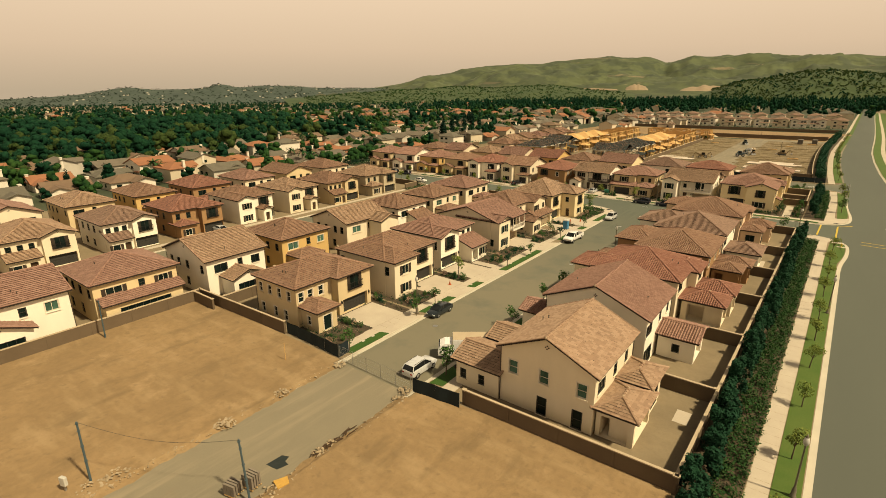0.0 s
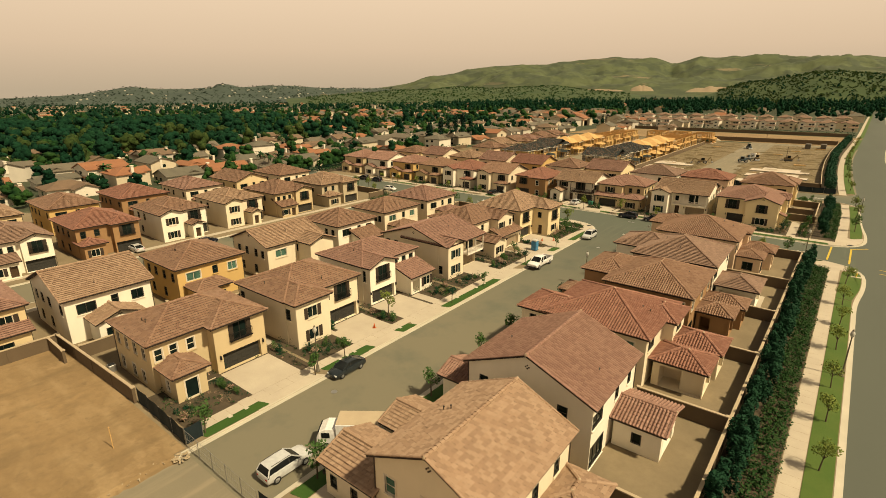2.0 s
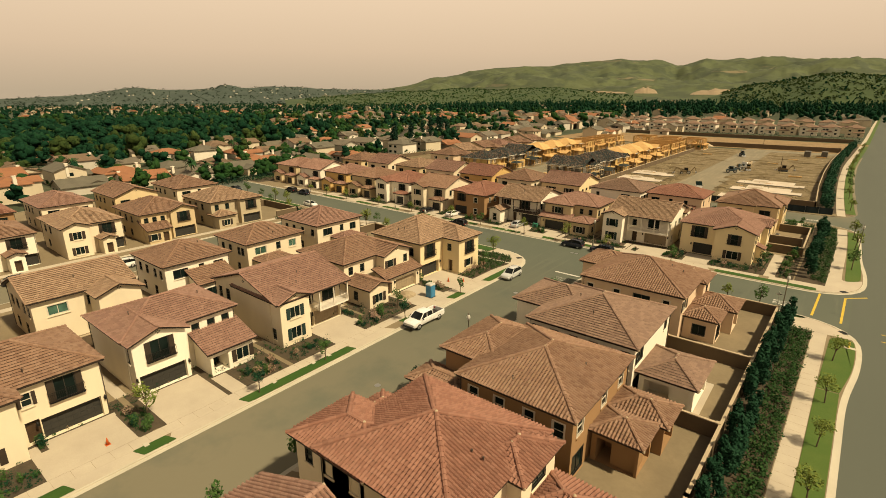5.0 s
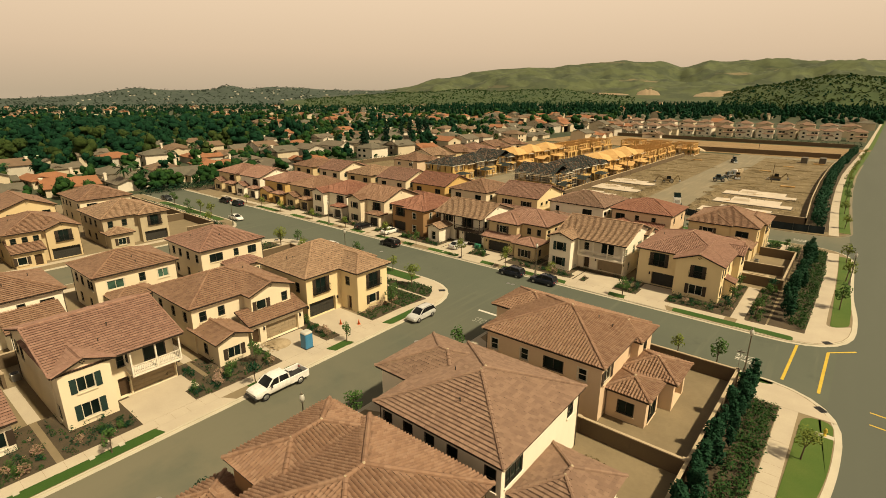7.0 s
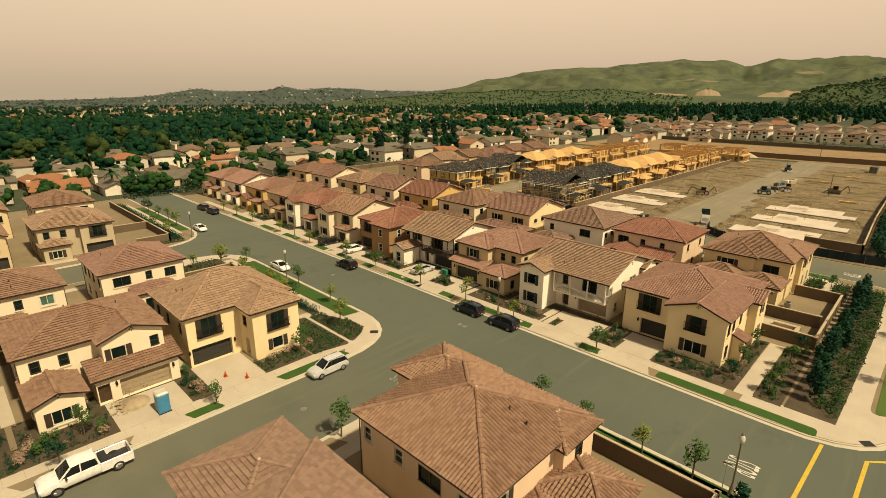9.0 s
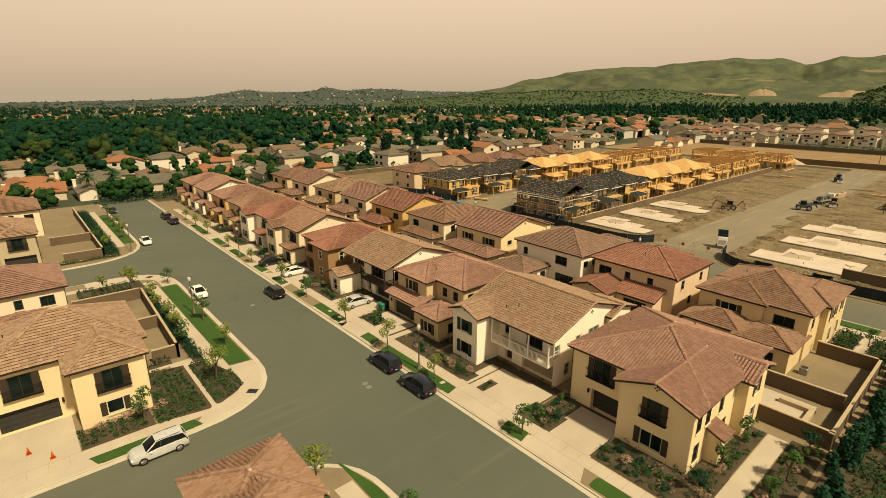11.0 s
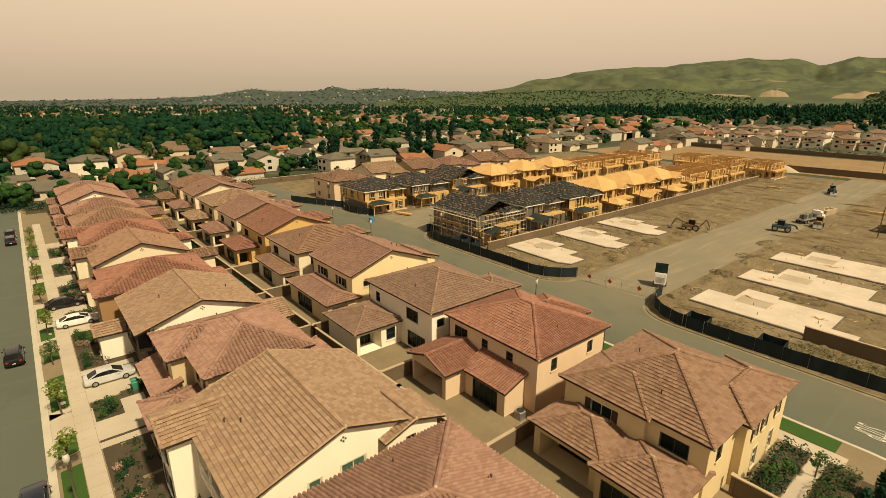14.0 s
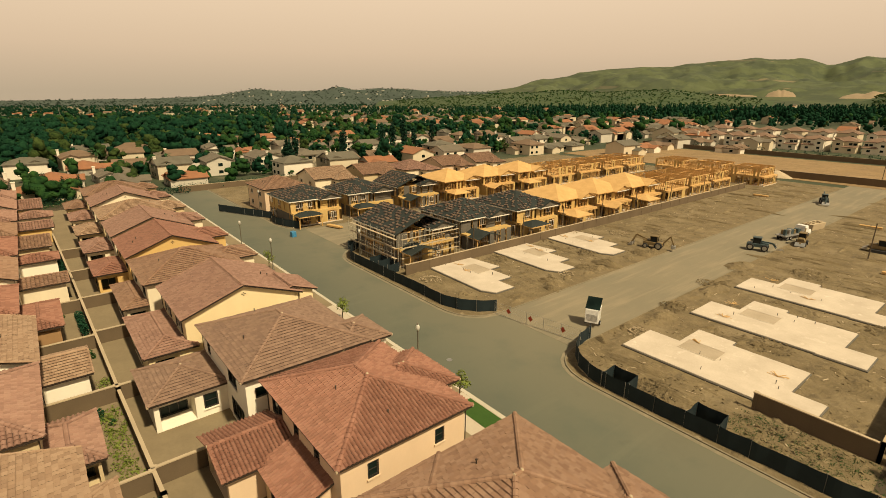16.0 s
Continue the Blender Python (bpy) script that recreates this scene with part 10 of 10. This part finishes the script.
# scaffold on the first framed house
sc = thing("scaffold", pose(-86.5, 226, LOT), "steel tube scaffold with timber planks round a house", "scaffold")
def scaffold_run(p, q):
    p, q = Vector((*p, 0)), Vector((*q, 0))
    d = q - p
    n = max(1, round(d.length / 2.2))
    side = d.normalized().cross(Vector((0, 0, 1)))
    for i in range(n + 1):
        for off in (0, 0.9):
            c = p + d * (i / n) + side * off
            s = MB()
            s.tube((c.x, c.y, 0), (c.x, c.y, 6.4), 0.03, 0.03, 5)
            part("standard", s, KERB, sc)
    for z in (1.9, 3.8, 5.4):
        pl = MB()
        pl.beam((p.x + side.x * 0.45, p.y + side.y * 0.45, z), (q.x + side.x * 0.45, q.y + side.y * 0.45, z), 0.5, 0.05)
        part("plank", pl, CAP, sc)
        r = MB()
        e = side * 0.9
        r.tube((p.x + e.x, p.y + e.y, z + 1.0), (q.x + e.x, q.y + e.y, z + 1.0), 0.025, 0.025, 5)
        part("guard_rail", r, KERB, sc)
scaffold_run((-0.6, -0.6), (15.6, -0.6))
scaffold_run((15.8, -0.4), (15.8, 12.8))

# ---- building site: slabs, earth, stores and machines ----
def slab(pts, label="fresh pale concrete house slab"):
    root = thing("house_slab", pose(pts[0][0], pts[0][1], LOT), label, "slab", "house slabs")
    o = pts[0]
    loc = [(x - o[0], y - o[1]) for x, y in pts]
    a, f = MB(), MB()
    a.prism(loc, -0.05, 0.28)
    ring(f, inset(loc, -0.14), loc, 0.14, 0.2, -0.05)
    part("slab_body", a, SLAB, root), part("form_board", f, WRAP, root, "weathered grey form boards")
    g_ = random.Random(str(o))
    xs, ys = [p[0] for p in loc], [p[1] for p in loc]
    px, py = min(xs) + 4.6, min(ys) + 5.0
    pad, lip = MB(), MB()
    pad.box(px, px + 4.4, py, py + 2.9, 0.2, 0.287)
    for a, b, c, d in ((px - 0.12, px + 4.52, py - 0.12, py), (px - 0.12, px + 4.52, py + 2.9, py + 3.02), (px - 0.12, px, py, py + 2.9), (px + 4.4, px + 4.52, py, py + 2.9)):
        lip.box(a, b, c, d, 0.2, 0.32)
    part("sand_pad", pad, PADTAN, root, "dusty lower pad"), part("pad_edge", lip, SLAB, root, "raised concrete edge")
    for _ in range(5):
        p = MB()
        x, y = g_.uniform(min(xs) + 1.5, max(xs) - 4), g_.uniform(min(ys) + 1.5, max(ys) - 1.5)
        p.tube((x, y, 0.2), (x, y, 0.28 + g_.uniform(0.15, 0.45)), 0.035, 0.04, 6)
        part("pipe_stub", p, TRIMBLACK, root, "dark pipe stub")
    for _ in range(2):
        b = MB()
        x, y = g_.uniform(min(xs) + 2, max(xs) - 5), g_.uniform(min(ys) + 2, max(ys) - 2)
        for k in range(7):
            t = g_.uniform(0, 3.14)
            b.beam((x, y, 0.3 + k * 0.02), (x + math.cos(t) * 1.1, y + math.sin(t) * 1.1, 0.31 + k * 0.02), 0.06, 0.03)
        part("offcuts", b, LUMBER, root, "loose timber offcuts")
    return root

for y0 in (229.4, 245.2, 261.4):
    slab([(-69.8 + 1.2, y0 + 0.4), (-53.8, y0), (-51.6, y0 + 1.2), (-51.6, y0 + 5.2), (-55.2, y0 + 5.2), (-55.2, y0 + 8.2), (-60.2, y0 + 8.2), (-60.2, y0 + 10.6), (-68.6, y0 + 9.6)])
for y0, dx in ((231.0, 0), (247.4, 0.6), (263.4, 0.2)):
    slab([(-29.6 + dx, y0), (-14.4 + dx, y0), (-14.4 + dx, y0 - 0.2), (-9.4 + dx, y0 - 0.2), (-9.4 + dx, y0 + 4.4), (-12.6 + dx, y0 + 4.4), (-12.6 + dx, y0 + 10.4), (-21.0 + dx, y0 + 10.4), (-21.0 + dx, y0 + 11.6), (-25.6 + dx, y0 + 11.6), (-25.6 + dx, y0 + 6.4), (-29.6 + dx, y0 + 6.4)])

def mounds(name, spots, mat, label, seed):
    """Heaps of loose earth with an uneven skin."""
    mb, g_ = MB(), random.Random(seed)
    for x, y, rx, ry, h, rot in spots:
        n, k = 14, len(mb.v)
        for j in range(5):
            f = j / 4
            for i in range(n):
                t = 2 * math.pi * i / n
                rr = (1 - f) * g_.uniform(0.86, 1.12)
                px, py = math.cos(t) * rx * rr, math.sin(t) * ry * rr
                mb.v.append((x + px * math.cos(rot) - py * math.sin(rot), y + px * math.sin(rot) + py * math.cos(rot), LOT - 0.1 + h * math.sin(f * 1.57) * g_.uniform(0.85, 1.1)))
        for j in range(4):
            mb.f += [(k + j * n + i, k + j * n + (i + 1) % n, k + (j + 1) * n + (i + 1) % n, k + (j + 1) * n + i) for i in range(n)]
        mb.f.append(tuple(k + 4 * n + i for i in range(n)))
    whole(name, mb, mat, label, "earth heap", "stuff")

g = random.Random(17)
spots = [(-49.4, 241.5, 3.0, 1.6, 1.0, 0.3), (-49.2, 257, 3.2, 1.8, 1.1, 0.2), (-49, 268, 2.4, 1.5, 0.9, 0), (-30.8, 243.6, 2.4, 1.4, 0.8, 1.0), (-31, 259.6, 3.2, 1.6, 0.9, 1.2), (-19, 244.8, 4, 1.0, 0.5, 0), (-8, 244, 2.4, 2, 0.6, 0), (-33.6, 276, 3.6, 2, 0.8, 1.4),
         (-50, 278, 4.2, 2.0, 1.0, 0.4), (-62, 241.8, 4.5, 0.9, 0.5, 0), (-60, 257.8, 4.5, 0.9, 0.5, 0), (-26, 228.2, 5, 1.2, 0.5, 0.05), (-20, 226, 4, 1.2, 0.5, 0)]
for _ in range(170):
    x = g.choice((g.uniform(-65, -49), g.uniform(-31, -6)))
    y = g.uniform(276, 384)
    spots.append((x, y, g.uniform(1.5, 7.0), g.uniform(0.35, 0.9), g.uniform(0.15, 0.55), g.choice((0, 0, 0, 1.57, 0.1))))
for y0 in (229, 245, 261):                             # spoil thrown up round the slabs
    for _ in range(26):
        side = g.random()
        x, y = (g.uniform(-68, -50), y0 + g.choice((-1.6, 11.6)) + g.uniform(-0.8, 0.8)) if side < 0.5 else (g.uniform(-31, -7), y0 + g.choice((0.2, 14.2)) + g.uniform(-0.7, 0.7))
        spots.append((x, y, g.uniform(0.5, 1.8), g.uniform(0.3, 0.8), g.uniform(0.12, 0.45), g.uniform(0, 3)))
    spots += [(-48.4 + g.uniform(-1, 1), y0 + g.uniform(0, 12), g.uniform(0.8, 1.8), g.uniform(0.5, 1.2), g.uniform(0.3, 0.8), g.uniform(0, 3)) for _ in range(6)]
    spots += [(-31.6 + g.uniform(-0.8, 0.8), y0 + g.uniform(0, 14), g.uniform(0.8, 1.6), g.uniform(0.5, 1.0), g.uniform(0.2, 0.6), g.uniform(0, 3)) for _ in range(6)]
mounds("earth_heaps", spots, ROUGHDIRT, "churned brown earth heaps and trench banks", 5)
lot = [(-68.6 + k * 1.2, 20.6 + k * 0.045, 0.9, 0.22, 0.16, 0.04) for k in range(17)]
for _ in range(150):
    x, y, a = (g.uniform(-51, -44.6), g.uniform(8, 36), 1.5) if g.random() < 0.6 else (g.uniform(-31.4, -25), g.uniform(18, 36), 0.9)
    lot.append((x, y, g.uniform(0.2, 1.1), g.uniform(0.12, 0.3), g.uniform(0.12, 0.2), a + g.uniform(-0.3, 0.3)))
mounds("soil_ridges", lot, DIRT, "low ridges and clods on the graded dirt", 9)
st = MB()
for _ in range(1300):
    x, y = g.choice(((g.uniform(-69, -48), g.uniform(224.5, 280)), (g.uniform(-32.6, -6), g.uniform(222.5, 280)), (g.uniform(-30, -4), g.uniform(222.4, 229.2))))
    q, a = g.uniform(0.03, 0.13), g.uniform(0, 3.14)
    st.beam((x - math.cos(a) * q, y - math.sin(a) * q, LOT + 0.01), (x + math.cos(a) * q, y + math.sin(a) * q, LOT + q * 0.5), q * 1.1, q)
whole("site_clods", st, ROUGHDIRT, "clods of soil scattered over the site", "clods", "stuff")
mounds("sand_heap", [(-72, 402, 7, 5, 2.6, 0)], CAP, "pale sand heap at the site's end", 6)
tw = MB()
for k in range(420):
    x = g.choice((g.uniform(-66, -48), g.uniform(-32, -6), g.uniform(-32, -6)))
    y = g.uniform(224.5, 384)
    s, t = g.uniform(0.12, 0.6), g.uniform(0, 3.14)
    tw.beam((x - math.cos(t) * s, y - math.sin(t) * s, LOT + 0.03), (x + math.cos(t) * s, y + math.sin(t) * s, LOT + 0.05), g.uniform(0.05, 0.14), 0.05)
whole("site_litter", tw, CAP, "scattered boards and offcuts on the soil", "litter", "stuff")
for x, y, r, n, m in ((-50.4, 252.5, 2.2, 70, ROUGHDIRT), (-31.8, 248, 2.0, 60, ROUGHDIRT), (-64, 243.4, 2.2, 60, ROUGHDIRT), (-18, 245.4, 2.6, 60, ROUGHDIRT), (-56, 259.8, 2.0, 50, ROUGHDIRT), (-10, 262, 2.4, 60, ROUGHDIRT), (-24, 280, 3.0, 80, ROUGHDIRT), (-56, 286, 3.0, 80, ROUGHDIRT), (-22, 224.8, 2.4, 90, ROUGHDIRT), (-10, 225.2, 3.4, 60, ROUGHDIRT), (-63, 226.4, 2.0, 50, ROCK), (-50.8, 247, 1.5, 30, ROCK), (-30.6, 236, 1.6, 60, ROCK), (-66.2, 270, 1.6, 40, ROCK), (-60, 278, 2.4, 60, ROCK), (-33.2, 262, 1.8, 50, ROUGHDIRT)):
    heap(x, y, r, n * 2, m, "scattered clods and broken stone on the site", LOT, (0.05, 0.2))
wt = MB()
for _ in range(240):
    x = g.uniform(-15, -2)
    leaf_cloud(wt, g, (x, g.uniform(223.4, 228.8), LOT + 0.06), (0.4, 0.35, 0.1), 14, 0.06)
whole("weeds", wt, LEAF_S, "yellow green weeds along the site wall", "weeds", "stuff")

for k, y in enumerate((241, 255, 268, 283, 298, 316, 336)):
    pole(-68.4, y, 6.2, 0.11, (0.05, 0.05), BARK, "weathered wooden pole beside the block wall")
for x, y in ((-40, 410), (-20, 300)):
    pole(x, y, 7, 0.12, (0.0, 0.1), BARK, "weathered wooden pole on the site")

def timber_stack(x, y, rot, n=4, length=4.2):
    root = thing("timber_stack", pose(x, y, LOT, 0, 0, rot), "banded stack of pale framing timber", "timber stack", "timber stacks")
    for k in range(2):
        for i in range(n):
            b = MB()
            b.box(-length / 2 + rng.uniform(-0.1, 0.1), length / 2 + rng.uniform(-0.1, 0.1), i * 0.24, i * 0.24 + 0.22, 0.1 + k * 0.2, 0.29 + k * 0.2)
            part("timber", b, LUMBER, root)
for x, y, r in ((-104, 229.6, 20), (-93, 236, 80), (-96, 262, 85), (-14, 291, 10), (-26, 330, 4), (-58, 352, 2), (-20, 352, 0), (-96, 300, 88), (-10, 372, 5)):
    timber_stack(x, y, r)
for x, y in ((-90.5, 229.2), (-89.2, 231.4), (-91.8, 231.8)):
    pallet(x, y, 8, 2)

def trailer(x, y, rot):
    root = thing("solar_trailer", pose(x, y, LOT, 0, 0, rot), "white box trailer with a tilted solar panel", "trailer")
    b, p, m, hitch = MB(), MB(), MB(), MB()
    b.bevel_box(-0.9, 0.9, -1.1, 1.1, 0.6, 2.5, 0.05)
    part("box_body", b, P_WHITE, root)
    for i in range(6):
        s = MB()
        s.box(-0.7, 0.7, -1.125, -1.1, 0.9 + i * 0.16, 0.96 + i * 0.16)
        part("print_bar", s, STEEL, root, "grey bar of print on the side")
    p.poly((-0.95, -1.0, 2.6), (0.95, -1.0, 2.6), (0.95, 0.7, 3.7), (-0.95, 0.7, 3.7))
    p.poly((-0.95, 0.7, 3.64), (0.95, 0.7, 3.64), (0.95, -1.0, 2.54), (-0.95, -1.0, 2.54))
    part("solar_panel", p, PANE, root, "dark glass solar panel")
    m.tube((0, 0.6, 2.4), (0, 0.6, 3.6), 0.06, 0.06, 8)
    part("mast", m, STEEL, root)
    hitch.beam((0, -1.1, 0.5), (0, -2.2, 0.45), 0.1, 0.1)
    part("tow_bar", hitch, TRIMBLACK, root)
    wheel_set(root, 0.34, 0.95, (0.0,), 0.2)
trailer(-35.8, 233.4, 25)

YEL = plain("dusty yellow machine paint", (0.17, 0.115, 0.05), 0.6, 0.1)
TEAL = plain("dusty teal machine paint", (0.035, 0.06, 0.065), 0.5, 0.1)
def machine(name, x, y, rot, mat, label, boom=((0, 1.0, 1.6), (0, 3.4, 2.4), (0, 4.2, 0.6)), bucket=True, r=(0.75, 0.5), tracks=False):
    root = thing(name, pose(x, y, LOT, 0, 0, rot), label, name.replace("_", " "), "site machines")
    c, g_, rf = MB(), MB(), MB()
    c.bevel_box(-0.7, 0.7, -1.9, 1.8, 0.7, 1.45, 0.1)
    c.bevel_box(-0.55, 0.55, 0.6, 1.9, 1.45, 1.75, 0.1)
    part("chassis", c, mat, root)
    g_.bevel_box(-0.62, 0.62, -0.9, 0.5, 1.45, 2.55, 0.06)
    part("cab", g_, CARGLASS, root, "glazed cab")
    rf.bevel_box(-0.72, 0.72, -1.0, 0.6, 2.55, 2.68, 0.05)
    part("cab_roof", rf, mat, root)
    for sx in (-1, 1):
        for yy in (-0.9, 0.5):
            p = MB()
            p.box(sx * 0.64 - 0.05, sx * 0.64 + 0.05, yy - 0.05, yy + 0.05, 1.4, 2.56)
            part("cab_post", p, mat, root)
    for a, b in zip(boom, boom[1:]):
        m = MB()
        m.beam(a, b, 0.3, 0.34)
        part("boom", m, mat, root)
    e = boom[-1]
    if bucket:
        bk = MB()
        loft(bk, [(e[1] - 0.3, [(0.9, e[2] - 0.4), (0.9, e[2] + 0.3)]), (e[1] + 0.5, [(0.9, e[2] - 0.45), (0.9, e[2] - 0.3)])])
        part("bucket", bk, STEEL, root)
        rr = MB()
        rr.beam((0, -1.9, 1.2), (0, -3.2, 2.9), 0.25, 0.3), rr.beam((0, -3.2, 2.9), (0, -4.0, 1.2), 0.2, 0.25)
        part("rear_boom", rr, mat, root)
        rb = MB()
        rb.bevel_box(-0.4, 0.4, -4.3, -3.6, 0.5, 1.2, 0.08)
        part("rear_bucket", rb, STEEL, root)
    else:
        for sx in (-0.4, 0.4):
            fk = MB()
            fk.box(sx - 0.06, sx + 0.06, e[1], e[1] + 1.3, e[2] - 0.3, e[2] - 0.22)
            part("fork", fk, STEEL, root)
        ca = MB()
        for zz in (0.0, 0.5, 1.0):
            ca.box(-0.8, 0.8, e[1] - 0.08, e[1], e[2] - 0.3 + zz, e[2] - 0.22 + zz)
        part("fork_carriage", ca, STEEL, root)
    if tracks:
        for sx in (-1, 1):
            t = MB()
            t.bevel_box(sx * 0.85 - 0.25, sx * 0.85 + 0.25, -1.7, 1.7, 0, 0.75, 0.2)
            part("track", t, TRIMBLACK, root)
    else:
        wheel_set(root, r[0], 0.85, (-1.2,), 0.45)
        wheel_set(root, r[1], 0.8, (1.3,), 0.36)
    return root
machine("backhoe_loader", -49.6, 273.6, 105, YEL, "dusty yellow backhoe loader on the soil")
machine("telehandler", -35.8, 289.4, 285, TEAL, "teal telehandler with raised forks on the road", ((0, -1.4, 1.9), (0, 2.6, 1.7), (0, 3.2, 0.9)), False, (0.66, 0.66))
machine("bulldozer", -19.6, 307, 95, YEL, "yellow tracked machine on the graded soil", ((0, 1.0, 1.0), (0, 2.4, 0.8)), True, tracks=True)
machine("loader", -42.4, 356, 200, TEAL, "dark loader parked on the site road", r=(0.7, 0.7))
machine("skid_loader", -31.4, 300.6, 190, YEL, "small loader at the road edge", ((0, 1.0, 1.2), (0, 2.2, 0.6)), True, (0.45, 0.45))
def flatbed(x, y, rot):
    root = thing("flatbed_truck", pose(x, y, 0.02, 0, 0, rot), "white flatbed truck carrying machinery", "truck", "site machines")
    c, g_, d = MB(), MB(), MB()
    loft(c, [(yy, [(hw * 0.95, 0.6), (hw, 0.8), (hw, zt - 0.5), (hw * 0.9, zt)]) for yy, zt, hw in ((2.6, 2.6, 1.1), (3.8, 2.6, 1.1), (4.2, 1.7, 1.08), (5.3, 1.55, 1.0))])
    part("cab", c, P_WHITE, root)
    g_.box(-0.9, 0.9, 3.9, 4.12, 1.75, 2.35)
    part("windscreen", g_, CARGLASS, root)
    d.bevel_box(-1.2, 1.2, -4.5, 2.4, 0.9, 1.1, 0.04)
    part("flatbed_deck", d, STEEL, root)
    for k in range(7):
        m = MB()
        q = rng.uniform(0.25, 0.6)
        xx, yy = rng.uniform(-0.6, 0.6), -3.6 + k * 0.85
        m.bevel_box(xx - q, xx + q, yy - q, yy + q, 1.1, 1.3 + rng.uniform(0.4, 1.2), 0.06)
        part("cargo", m, (TEAL, YEL, STEEL)[k % 3], root, "strapped machine part")
    wheel_set(root, 0.48, 0.95, (-3.4, -2.3, 4.0), 0.3)
    return root
flatbed(-34.8, 306, -12)
sk = thing("skip_container", pose(-34.2, 318, LOT, 0, 0, -8), "pale open waste skip beside the site road", "skip")
a = MB()
loft(a, [(-3.0, [(1.0, 0.1), (1.2, 1.6)]), (3.0, [(1.0, 0.1), (1.2, 1.6)])])
part("skip_body", a, CAP, sk)
a = MB()
for k in range(24):
    a.bevel_box(*(lambda x, y: (x - 0.3, x + 0.3, y - 0.3, y + 0.3))(rng.uniform(-0.8, 0.8), rng.uniform(-2.6, 2.6)), 1.3, 1.6 + rng.uniform(0.05, 0.35), 0.05)
tagged(part("waste", a, ROCK, sk, "broken waste in the skip"), kind="stuff")
for k in range(4):
    root = thing("portable_toilet", pose(-69.6 + k * 1.3, 384.5, LOT), "green portable toilet at the site's end", "portable toilet", "site toilets")
    b, r_ = MB(), MB()
    b.bevel_box(-0.56, 0.56, -0.56, 0.56, 0.0, 2.05, 0.05)
    r_.bevel_box(-0.6, 0.6, -0.6, 0.6, 2.05, 2.3, 0.12)
    part("cabin", b, GREEN, root), part("roof", r_, GLOBE, root, "pale roof")
for x, y in ((-16, 377), (-9, 380)):
    a = MB()
    a.bevel_box(x - 1.3, x + 1.3, y - 3, y + 3, LOT, LOT + 2.6, 0.06)
    whole("storage_container", a, WRAP, "dark steel storage container on the site", "container", group="containers")
bp = MB()
bp.bevel_box(-103.4, -102.2, 218.9, 219.9, 0.02, 1.2, 0.08)
whole("blue_skip_bin", bp, BLUE, "small blue waste bin beside the site fence", "bin")
